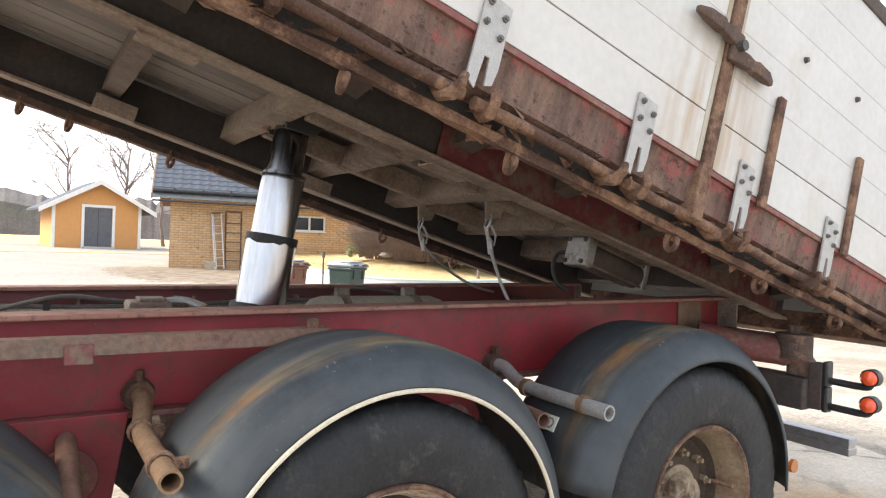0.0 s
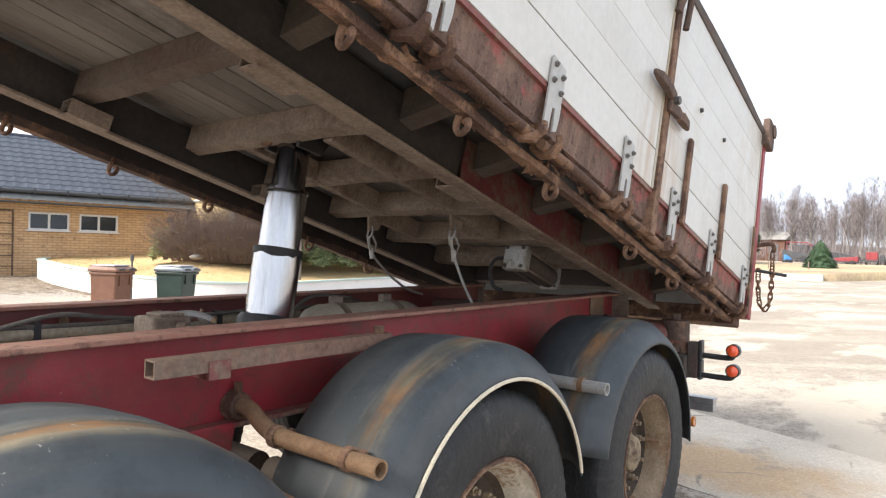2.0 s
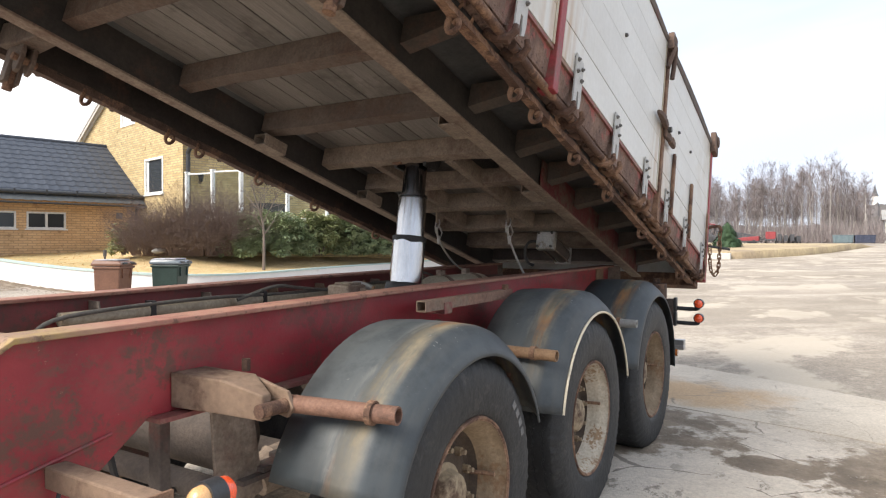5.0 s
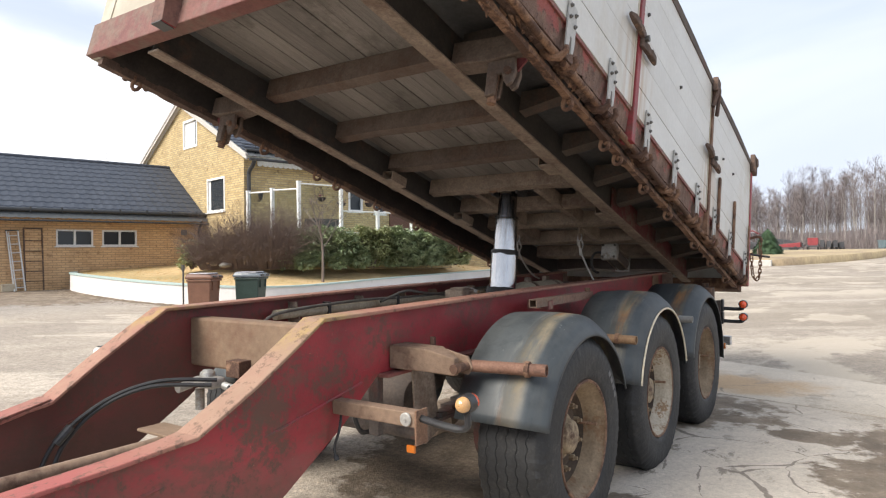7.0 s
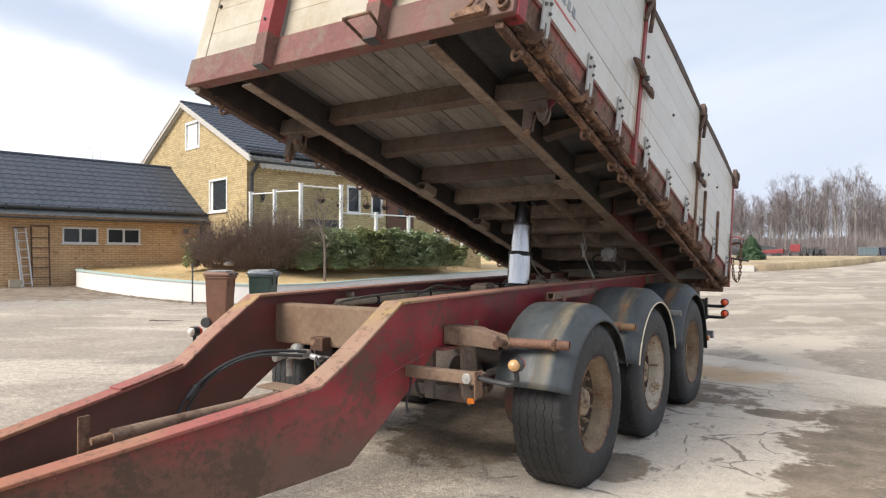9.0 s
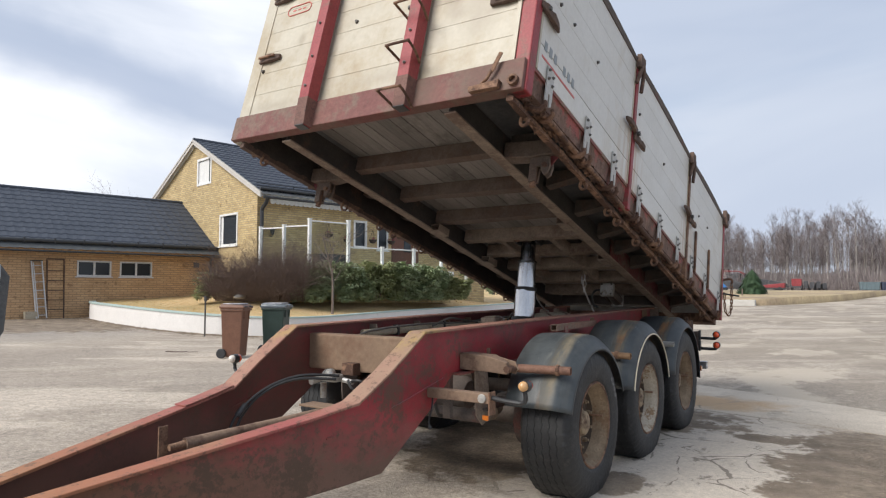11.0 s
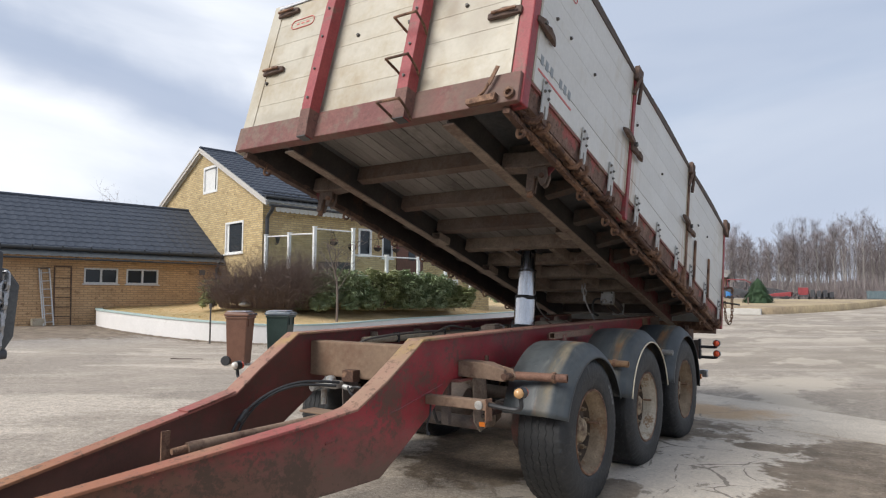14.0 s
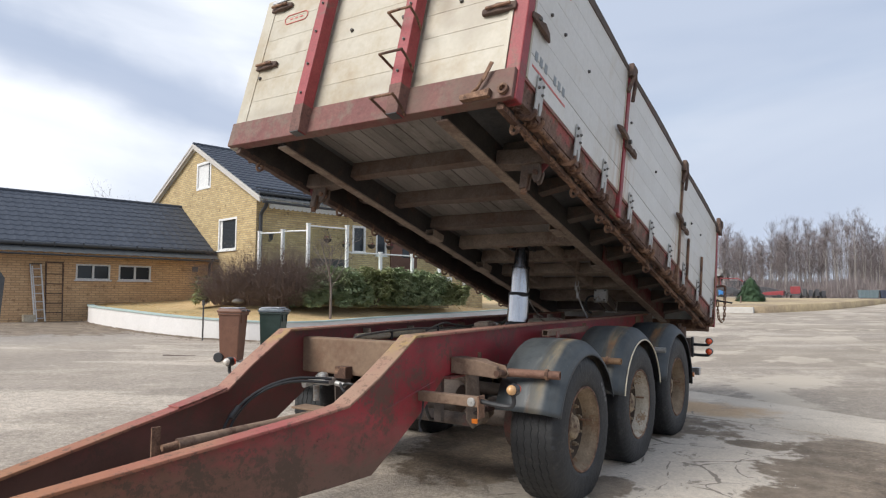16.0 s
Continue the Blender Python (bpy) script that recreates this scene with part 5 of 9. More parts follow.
G_ME = [mesh_of("mudguard", guard_bm(18, 160), GUARD, True), mesh_of("mudguard", guard_bm(12, 170), GUARD, True), mesh_of("mudguard", guard_bm(12, 184), GUARD_BLACK, True)]
for s in (1, -1):
    for k, y in enumerate(GUARDS):
        m = Matrix.Translation((s * 1.04, y - 0.04, 0.49 + (-0.03, 0.012, 0.0)[k])) @ (I4 if s > 0 else Matrix.Diagonal((-1, 1, 1, 1)))
        g = part("mudguard", G_ME[k], None, TRAILER, "weathered black plastic mudguard with rusty streaks" if k < 2 else "black plastic mudguard with a strong ochre band", m, solid=0.006)
        if k == 2:
            st = part("guard_sticker", bm_box((-0.16, -0.006, -0.028), (-0.02, 0.0015, 0.028)), STICKER, g, "cream maker's sticker", Matrix.Translation((0, -0.659 * math.cos(radians(29)), 0.659 * math.sin(radians(29)))) @ pose(0, 0, 0, -29))
            part("sticker_bar", bm_box((-0.15, -0.008, -0.008), (-0.08, -0.006, 0.010)), LETTER, st)
            part("sticker_ring", tube(bmesh.new(), [(-0.047 + 0.017 * math.cos(a * 0.524), -0.007, 0.017 * math.sin(a * 0.524)) for a in range(13)], 0.004, 6), LETTER, st)
        if k == 1:
            pts = [(0.204, -0.54 * math.cos(radians(a)), 0.54 * math.sin(radians(a))) for a in range(12, 171, 4)]
            part("edge_trim", tube(bmesh.new(), pts, 0.0065, 8), GUARD_TRIM, g, "cream rubber edge trim", smooth=True)

# stays that carry the mudguards on the near side and their mirror images
for s in (1, -1):
    for y, mat, lab in ((0.68, PIPE, "ochre rusted mudguard stay"), (2.035, PIPE_GREY, "grey mudguard stay with rusty clamp")):
        root = Vector((s * 0.56, y + 0.03, 0.945))
        stay = part("mudguard_stay", tube(bmesh.new(), curve_pts([root, (s * 0.64, y + 0.03, 0.945), (s * 0.72, y + 0.02, 0.915), (s * 0.80, y + 0.005, 0.903), (s * 0.9, y, 0.90)]), 0.026, 14, False), mat, TRAILER, lab, smooth=True)
        part("stay_pipe", pipe_end(bmesh.new(), (s * 0.88, y, 0.90), (s * 1.235, y, 0.897), 0.0265), mat, stay, smooth=True)
        part("stay_socket", rod(bmesh.new(), (s * 0.553, y + 0.03, 0.945), (s * 0.60, y + 0.03, 0.945), 0.05, 0.042, seg=18), RUST, stay, bevel=0.004)
        part("socket_bolt", rod(bmesh.new(), (s * 0.58, y + 0.03, 0.98), (s * 0.58, y + 0.03, 1.02), 0.014, seg=6), RUST, stay)
        for xx in (0.82, 1.12):
            part("stay_clamp", lathe(bmesh.new(), [(-0.012, 0.027), (-0.012, 0.033), (0.012, 0.033), (0.012, 0.027)], (s * xx, y, 0.90), (1, 0, 0), 16), RUST if mat is PIPE else PIPE, stay)
            part("clamp_ear", bm_box((s * xx - 0.01, y + 0.025, 0.888), (s * xx + 0.01, y + 0.06, 0.912)), RUST, stay)
    for y, z in ((0.50, 0.82), (1.87, 0.86)):
        part("short_stay", pipe_end(bmesh.new(), (s * 0.62, y + 0.02, z + 0.02), (s * 1.10, y, z), 0.027), PIPE_BROWN, TRAILER, "short rusted stay pipe", smooth=True)
    # forked arm ahead of the first wheel
    arm = part("forked_arm", loft(bmesh.new(), [[(s * 0.556, -0.83, 0.90), (s * 0.556, -0.70, 0.90), (s * 0.556, -0.70, 1.01), (s * 0.556, -0.83, 1.01)],
                                                [(s * 0.74, -0.78, 0.89), (s * 0.74, -0.65, 0.89), (s * 0.74, -0.65, 0.995), (s * 0.74, -0.78, 0.995)],
                                                [(s * 0.86, -0.735, 0.875), (s * 0.86, -0.70, 0.875), (s * 0.86, -0.70, 0.955), (s * 0.86, -0.735, 0.955)]]), ARM, TRAILER, "tan oxidised forked arm", bevel=0.006)
    part("fork_cheek", plate(bmesh.new(), [(s * 0.72, 0.90), (s * 0.88, 0.872), (s * 0.905, 0.905), (s * 0.88, 0.955), (s * 0.74, 0.985)], "y", -0.655, -0.64), ARM, arm, bevel=0.003)
    part("fork_pin", rod(bmesh.new(), (s * 0.87, -0.76, 0.912), (s * 0.87, -0.60, 0.912), 0.022, seg=14), RUST, arm, smooth=True)
    part("stay_pipe", pipe_end(bmesh.new(), (s * 0.84, -0.63, 0.91), (s * 1.236, -0.563, 0.908), 0.028), PIPE_BROWN, arm, "brown rusted pipe", smooth=True)
    part("stay_clamp", lathe(bmesh.new(), [(-0.01, 0.029), (-0.01, 0.037), (0.01, 0.037), (0.01, 0.029)], (s * 1.15, -0.578, 0.909), (1, 0.17, 0), 16), RUST, arm)
    part("arm_bolt", rod(bmesh.new(), (s * 0.66, -0.62, 0.99), (s * 0.66, -0.62, 1.03), 0.015, seg=6), RUST, arm)
    # lamp arm with reflector and marker lamp
    la = part("lamp_arm", bm_box((min(s * 0.55, s * 0.99), -1.205, 0.765), (max(s * 0.55, s * 0.99), -1.145, 0.825)), ARM, TRAILER, "rusty square lamp arm", bevel=0.006)
    part("end_plate", bm_box((min(s * 0.99, s * 1.0), -1.215, 0.70), (max(s * 0.99, s * 1.0), -1.14, 0.835)), RUST, la, bevel=0.003)
    part("reflector", lathe(bmesh.new(), [(0, 0.027), (0.006, 0.027), (0.009, 0.023), (0.009, 0.008), (0.013, 0.007), (0.013, 0.001)], (s * 0.945, -1.206, 0.795), (0, -1, 0), 24), PIPE_GREY, la, "round greyed white reflector")
    part("side_reflector", bm_box((min(s * 0.957, s * 0.995), -1.222, 0.675), (max(s * 0.957, s * 0.995), -1.212, 0.702)), LENS_AMBER, la, "small amber side reflector")
    part("lamp_bracket", tube(bmesh.new(), curve_pts([(s * 1.0, -1.18, 0.80), (s * 1.10, -1.2, 0.795), (s * 1.2, -1.215, 0.795), (s * 1.235, -1.22, 0.815), (s * 1.235, -1.225, 0.86)]), [0.015] * 12 + [0.013] * 13, 8), BLACK_PLASTIC, la, "black rubber lamp bracket", smooth=True)
    part("lamp_body", lathe(bmesh.new(), [(-0.02, 0.025), (-0.02, 0.035), (0.02, 0.035), (0.02, 0.025)], (s * 1.235, -1.225, 0.895), (0, 1, 0), 24, True), BLACK_PLASTIC, la, smooth=True)
    part("front_lens", lathe(bmesh.new(), [(0.02, 0.029), (0.036, 0.027), (0.047, 0.019), (0.052, 0.008), (0.053, 0.001)], (s * 1.235, -1.225, 0.895), (0, -1, 0), 24), LENS_CLEAR if s > 0 else LENS_WHITE, la, "milky white marker lens", smooth=True)
    part("rear_lens", lathe(bmesh.new(), [(0.02, 0.033), (0.04, 0.030), (0.053, 0.018), (0.057, 0.001)], (s * 1.235, -1.225, 0.895), (0, 1, 0), 24), LENS_ORANGE, la, "red marker lens", smooth=True)
    # twin tail lamps on rubber arms
    tl = part("tail_bracket", bm_box((min(s * 1.06, s * 1.12), 3.61, 0.71), (max(s * 1.06, s * 1.12), 3.69, 0.93)), UNDER_DARK, TRAILER, "grimy steel tail bracket", bevel=0.004)
    for z in (0.90, 0.778):
        part("arm_base", bm_box((min(s * 1.12, s * 1.145), 3.615, z - 0.075), (max(s * 1.12, s * 1.145), 3.675, z + 0.045)), BLACK_PLASTIC, tl, bevel=0.008)
        part("rubber_arm", tube(bmesh.new(), curve_pts([(s * 1.14, 3.645, z - 0.045), (s * 1.24, 3.65, z - 0.048), (s * 1.30, 3.65, z - 0.045), (s * 1.318, 3.65, z - 0.03), (s * 1.32, 3.65, z)]), 0.017, 8), BLACK_PLASTIC, tl, smooth=True)
        part("lamp_body", lathe(bmesh.new(), [(-0.022, 0.03), (-0.022, 0.04), (0.022, 0.04), (0.022, 0.03)], (s * 1.32, 3.65, z), (0, 1, 0), 24, True), BLACK_PLASTIC, tl, smooth=True)
        for d in (-1, 1):
            part("lens", lathe(bmesh.new(), [(0.022, 0.034), (0.038, 0.031), (0.049, 0.019), (0.052, 0.001)], (s * 1.32, 3.65, z), (0, d, 0), 24), LENS_ORANGE, tl, "orange-red lamp lens", smooth=True)
    part("side_marker", rod(bmesh.new(), (s * 1.238, 3.155, 0.555), (s * 1.253, 3.155, 0.555), 0.028, seg=20), LENS_AMBER, TRAILER, "round amber side marker", smooth=True)

# hollow box rail outside the near member
bx = bmesh.new()
o_, i_ = [(0.69, 1.098), (0.742, 1.098), (0.742, 1.148), (0.69, 1.148)], [(0.695, 1.103), (0.737, 1.103), (0.737, 1.143), (0.695, 1.143)]
vo0, vo1 = [bx.verts.new((x, 0.345, z)) for x, z in o_], [bx.verts.new((x, 1.25, z)) for x, z in o_]
vi0, vi1 = [bx.verts.new((x, 0.345, z)) for x, z in i_], [bx.verts.new((x, 0.6, z)) for x, z in i_]
bridge(bx, vo0, vo1), bridge(bx, vo0, vi0), bridge(bx, vi0, vi1)
bx.faces.new(vi1), bx.faces.new(vo1)
brail = part("box_rail", bx, BOX_RED, TRAILER, "rust-red hollow box rail")
part("box_bracket", bm_box((0.60, 0.50, 1.075), (0.748, 0.57, 1.13)), RED_DUSTY, brail, bevel=0.003)
part("rail_bolt", rod(bmesh.new(), (0.72, 1.2, 1.12), (0.72, 1.2, 1.175), 0.02, seg=8), RUST, brail)

# tail end of the frame: hinge lugs, underrun bar, mud flap of the last axle
for s in (1, -1):
    hg = part("tipping_hinge", tube(bmesh.new(), curve_pts([(s * 0.62, 3.35, 1.02), (s * 0.80, 3.5, 0.98), (s * 0.95, 3.62, 0.96), (s * 1.0, 3.68, 0.90), (s * 1.02, 3.7, 0.82)]), [0.07] * 13 + [0.06] * 12, 14), RED_DUSTY, TRAILER, "rusty red tipping hinge arm", smooth=True)
    part("hinge_knuckle", lathe(bmesh.new(), [(-0.06, 0.05), (-0.06, 0.085), (0.06, 0.085), (0.06, 0.05)], (s * 0.98, 3.62, 1.0), (0, 0, 1), 20, True), RUST_DARK, hg, smooth=True)
    part("hinge_pin", rod(bmesh.new(), (s * 0.98, 3.62, 0.86), (s * 0.98, 3.62, 1.10), 0.03, seg=14), RUST_DARK, hg, smooth=True)
    part("rail_end_plate", bm_box((min(s * 0.5, s * 0.66), 3.63, 0.88), (max(s * 0.5, s * 0.66), 3.645, 1.2)), UNDER, TRAILER, bevel=0.003)
part("tail_cross_tube", rod(bmesh.new(), (-0.98, 3.62, 1.0), (0.98, 3.62, 1.0), 0.05, seg=18), RUST, TRAILER, smooth=True)
part("tail_beam", bm_box((-1.06, 3.57, 0.70), (1.06, 3.72, 0.85)), UNDER_DARK, TRAILER, "dusty grey tail lamp beam", bevel=0.01)
ub = bmesh.new()
for z0, z1 in ((0.475, 0.512), (0.523, 0.56)):
    box(ub, (-1.17, 3.80, z0), (1.17, 3.88, z1))
box(ub, (-1.168, 3.802, 0.50), (1.168, 3.87, 0.535))
part("underrun_bar", ub, STEEL, TRAILER, "ribbed aluminium underrun bar", bevel=0.004)
for s in (1, -1):
    part("underrun_post", bm_box((s * 0.6 - 0.04, 3.70, 0.49), (s * 0.6 + 0.04, 3.80, 0.70)), UNDER_DARK, TRAILER, bevel=0.004)

# drawbar insides: push rod, step plate, relay valve with hoses
part("brake_rod", tube(bmesh.new(), [(0.0, -2.52, 0.665), (0.03, -2.3, 0.675), (0.08, -2.0, 0.69), (0.17, -1.62, 0.72)], [0.03, 0.028, 0.026, 0.024], 14), ARM, TRAILER, "dusty tan draw rod", smooth=True)
part("rod_end", rod(bmesh.new(), (-0.01, -2.60, 0.66), (0.0, -2.51, 0.665), 0.016, 0.02, seg=16), RUST, TRAILER, smooth=True)
part("rod_bracket", bm_box((-0.06, -2.63, 0.50), (-0.05, -2.58, 0.76)), RUST, TRAILER, bevel=0.002)
part("step_plate", bm_box((-0.01, -1.74, 0.735), (0.25, -1.62, 0.747)), TAN_BEAM, TRAILER, "rusty steel step plate", bevel=0.003)
part("cross_member", bm_box((-0.34, -2.62, 0.38), (0.34, -2.5, 0.48)), RED_SHADE_GRIME, TRAILER, bevel=0.01)
part("cross_member", bm_box((-0.14, -3.55, 0.44), (0.14, -3.45, 0.6)), RED_DUSTY, TRAILER, bevel=0.01)
rv = part("relay_valve", bm_box((-0.25, -1.33, 0.815), (-0.10, -1.24, 0.865)), ALU, TRAILER, "cast aluminium relay valve", bevel=0.015)
part("valve_dome", lathe(bmesh.new(), [(0, 0.036), (0.018, 0.034), (0.03, 0.02), (0.033, 0.004)], (-0.19, -1.28, 0.865), (0, 0, 1), 20), ALU, rv, smooth=True)
part("valve_port", rod(bmesh.new(), (-0.25, -1.33, 0.83), (-0.25, -1.40, 0.82), 0.022, seg=12), ALU, rv, smooth=True)
part("valve_port", rod(bmesh.new(), (-0.25, -1.28, 0.80), (-0.25, -1.28, 0.70), 0.022, seg=12), ALU, rv, smooth=True)
part("valve_port", rod(bmesh.new(), (-0.08, -1.27, 0.83), (0.0, -1.27, 0.82), 0.018, seg=12), ALU, rv, smooth=True)
part("valve_hanger", bm_box((-0.16, -1.2, 0.85), (-0.06, -1.12, 0.93)), RUST, rv, bevel=0.004)
for pts in ([(-0.09, -1.30, 0.86), (-0.25, -1.5, 0.87), (-0.37, -1.68, 0.80), (-0.42, -1.86, 0.66), (-0.40, -1.95, 0.5), (-0.3, -2.0, 0.42)],
            [(-0.09, -1.33, 0.84), (-0.26, -1.53, 0.85), (-0.38, -1.70, 0.77), (-0.42, -1.84, 0.62), (-0.36, -1.92, 0.46)],
            [(-0.03, -1.28, 0.83), (0.04, -1.33, 0.80), (0.07, -1.27, 0.75), (0.04, -1.2, 0.74), (0.02, -1.12, 0.85)],
            [(-0.02, -1.27, 0.82), (0.08, -1.3, 0.84), (0.14, -1.2, 0.78), (0.12, -1.05, 0.72)]):
    part("hose", tube(bmesh.new(), curve_pts(pts), 0.0095, 8), RUBBER_HOSE, TRAILER, "black air hose", smooth=True)
part("hose_union", rod(bmesh.new(), (-0.415, -1.80, 0.71), (-0.42, -1.86, 0.65), 0.02, seg=12), BLACK_PLASTIC, TRAILER)
# running-gear clutter under the frame ahead of the first axle
part("front_hanger", plate(bmesh.new(), [(-0.72, 0.88), (-0.55, 0.88), (-0.50, 0.55), (-0.62, 0.50), (-0.70, 0.58)], "x", 0.60, 0.612), UNDER, TRAILER, bevel=0.003)
part("front_hanger", plate(bmesh.new(), [(-0.72, 0.88), (-0.55, 0.88), (-0.50, 0.55), (-0.62, 0.50), (-0.70, 0.58)], "x", -0.612, -0.60), UNDER_DARK, TRAILER, bevel=0.003)
part("stay_strap", bm_box((0.40, -0.80, 0.56), (0.46, -0.76, 0.9)), UNDER_DARK, TRAILER, bevel=0.003)
part("hanger_tube", rod(bmesh.new(), (-0.6, -0.62, 0.56), (0.6, -0.62, 0.56), 0.045, seg=14), UNDER_DARK, TRAILER, smooth=True)
part("brake_pipe", tube(bmesh.new(), curve_pts([(0.40, -0.95, 0.86), (0.42, -0.9, 0.62), (0.35, -0.7, 0.55), (0.3, -0.3, 0.5)]), 0.012, 6), RUBBER_HOSE, TRAILER)
part("air_tank", lathe(bmesh.new(), [(-0.4, 0.02), (-0.38, 0.10), (-0.34, 0.13), (0.34, 0.13), (0.38, 0.10), (0.4, 0.02)], (0.0, -0.4, 0.66), (1, 0, 0), 24, True), UNDER_DARK, TRAILER, "grimy air tank under the frame", smooth=True)
part("coupling_stub", tube(bmesh.new(), curve_pts([(0.57, -1.17, 0.77), (0.585, -1.2, 0.70), (0.575, -1.22, 0.63), (0.585, -1.215, 0.58)]), [0.006] * 16 + [0.012] * 3, 8), BLACK_PLASTIC, TRAILER)

# ---- the tipping body, in its own tilted frame ----
L_BODY, H_SILL, H_TOP = 5.72, 0.20, 1.33


def bpart(name, bm, mat, parent=None, label="", bevel=0.0, smooth=False, m=I4):
    """A part of the body: under the trailer in the tilted frame, or under one of its parts."""
    if parent is None:
        return part(name, bm, mat, TRAILER, label, BODY @ m, bevel, smooth)
    return part(name, bm, mat, parent, label, m, bevel, smooth)


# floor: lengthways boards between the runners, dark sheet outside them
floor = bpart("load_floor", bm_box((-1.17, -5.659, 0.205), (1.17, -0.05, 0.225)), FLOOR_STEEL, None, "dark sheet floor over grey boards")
for k in range(12):
    x0 = -0.665 + k * 0.111
    bpart("floor_board", bm_box((x0 + 0.003, -5.655, 0.176 + 0.003 * (k % 3 == 1)), (x0 + 0.108, -0.06, 0.204)), FLOORBOARD, floor)
CROSS = (-4.92, -4.29, -3.69, -3.13, -2.64, -2.14, -1.60, -1.06, -0.50)
for k, y in enumerate(CROSS):
    for x0, x1 in ((-1.13, -0.76), (-0.68, 0.68), (0.76, 1.13)):
        # a channel, open to the rear, its lower flange bent a little by use
        n = 10
        sec = []
        for i in range(n + 1):
            x = x0 + (x1 - x0) * i / n
            dz = 0.007 * noise.noise((x * 3.1, y * 2.7, 0.4))
            lo = 0.058 if x0 == -0.68 else 0.05 + 0.085 * (abs(x) - 0.76) / 0.37
            sec.append([(x, y - 0.004, lo + dz), (x, y + 0.075, lo - 0.006 + 1.6 * dz), (x, y + 0.075, lo + 0.004 + 1.6 * dz), (x, y + 0.005, lo + 0.01 + dz), (x, y + 0.005, 0.164), (x, y + 0.075, 0.165), (x, y + 0.075, 0.174), (x, y - 0.004, 0.174)])
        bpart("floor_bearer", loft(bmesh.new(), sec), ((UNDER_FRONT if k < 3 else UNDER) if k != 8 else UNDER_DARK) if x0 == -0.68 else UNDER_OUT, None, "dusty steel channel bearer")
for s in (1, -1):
    rn = bpart("body_runner", bm_box((s * 0.72 - 0.006, -5.655, -0.02), (s * 0.72 + 0.006, -0.3, 0.172)), SOOT_SHADE, None, "dusty longitudinal runner")
    fl = bmesh.new()
    n = 24
    secs = []
    for i in range(n + 1):
        y = -5.655 + 5.355 * i / n
        w = 0.045 + 0.003 * noise.noise((y * 3, s, 0))
        secs.append([(s * 0.72 - w, y, -0.034), (s * 0.72 + w, y, -0.034), (s * 0.72 + w, y, -0.02), (s * 0.72 - w, y, -0.02)])
    bpart("runner_flange", loft(fl, secs), UNDER, rn, "dusty brown lower flange", bevel=0.003)
    bpart("runner_cheek", bm_box((s * 0.735 if s > 0 else -0.745, -2.7, -0.016), (s * 0.745 if s > 0 else -0.735, -0.4, 0.168)), RED_SHADE_GRIME, rn, "grimy red web, shade in its colour")
    for y in (-3.62, -2.60):
        st = bmesh.new()
        o_ = [(-0.05, -0.035), (0.05, -0.035), (0.05, 0.035), (-0.05, 0.035)]
        i_ = [(p[0] * 0.86, p[1] * 0.8) for p in o_]
        cx, cz = s * 0.66, -0.005
        fa, fb = [st.verts.new((cx + a, y - 0.09, cz + b)) for a, b in o_], [st.verts.new((cx + a, y + 0.09, cz + b)) for a, b in o_]
        ia, ib = [st.verts.new((cx + a, y - 0.09, cz + b)) for a, b in i_], [st.verts.new((cx + a, y + 0.09, cz + b)) for a, b in i_]
        bridge(st, fa, fb), bridge(st, ia, ib), bridge(st, fa, ia), bridge(st, fb, ib)
        bpart("guide_box", st, UNDER, rn, "open rusty guide box")
# short stringers round the ram head and the cable lugs
for x, y0, y1 in ((-0.27, -3.12, -2.16), (0.27, -3.12, -2.16), (-0.40, -2.13, -1.62), (0.22, -2.13, -1.62)):
    bpart("stringer", bm_box((x - 0.03, y0 + 0.08, 0.05), (x + 0.03, y1 - 0.02, 0.165)), UNDER, None, bevel=0.008)
hd = bpart("ram_bracket", bm_box((-0.36, -3.11, 0.15), (0.42, -2.655, 0.178)), BLACK_GREASE, None, "blackened ram seat soaked in grease", bevel=0.006)
bpart("bracket_eye", tube(bmesh.new(), [(-0.09 + 0.05 * math.cos(a), -3.08, 0.10 + 0.05 * math.sin(a)) for a in [k * math.tau / 16 for k in range(15)]], 0.014, 8), RUST, hd, smooth=True)
for x in (-0.11, 0.11):
    bpart("bracket_cheek", plate(bmesh.new(), [(-3.1, 0.15), (-2.88, 0.15), (-2.93, 0.04), (-3.06, 0.03)], "x", x - 0.012, x + 0.012), BLACK_GREASE, hd, bevel=0.004)

# sills with lower edge rail, hinge bars, hinge plates and lashing hooks
PLATES = (-5.43, -4.78, -4.22, -3.57, -2.93, -2.27, -1.67, -1.00, -0.24)
HOOKS = (-5.50, -4.52, -3.99, -3.77, -3.26, -2.68, -1.88, -1.28, -0.62)


def rough_strip(y0, y1, quad, step, amp, seed):
    """A long bar of given cross-section whose edges are eaten by rust."""
    bm = bmesh.new()
    n = max(2, int((y1 - y0) / step))
    secs = []
    for i in range(n + 1):
        y = y0 + (y1 - y0) * i / n
        secs.append([(x + amp * noise.noise((y * 9, x * 30 + j, seed)), y, z + amp * noise.noise((y * 9, z * 30 + j, seed + 4))) for j, (x, z) in enumerate(quad)])
    return loft(bm, secs)


def hook_bm():
    bm = bmesh.new()
    pts = [(0.0, 0.0, 0.03), (0.0, 0.0, -0.005)]
    for k in range(15):
        a = radians(20 - k * 24)
        r = 0.040 - 0.0016 * k
        pts.append((0.012 * k / 14, 0.004 + 0.036 - 0.036 + r * math.cos(a) - 0.036, -0.04 + r * math.sin(a)))
    tube(bm, pts, [0.014] * 3 + [0.0125] * 10 + [0.01] * 4, 8)
    return bm


HOOK_ME = mesh_of("lashing_hook", hook_bm(), RUST, True)


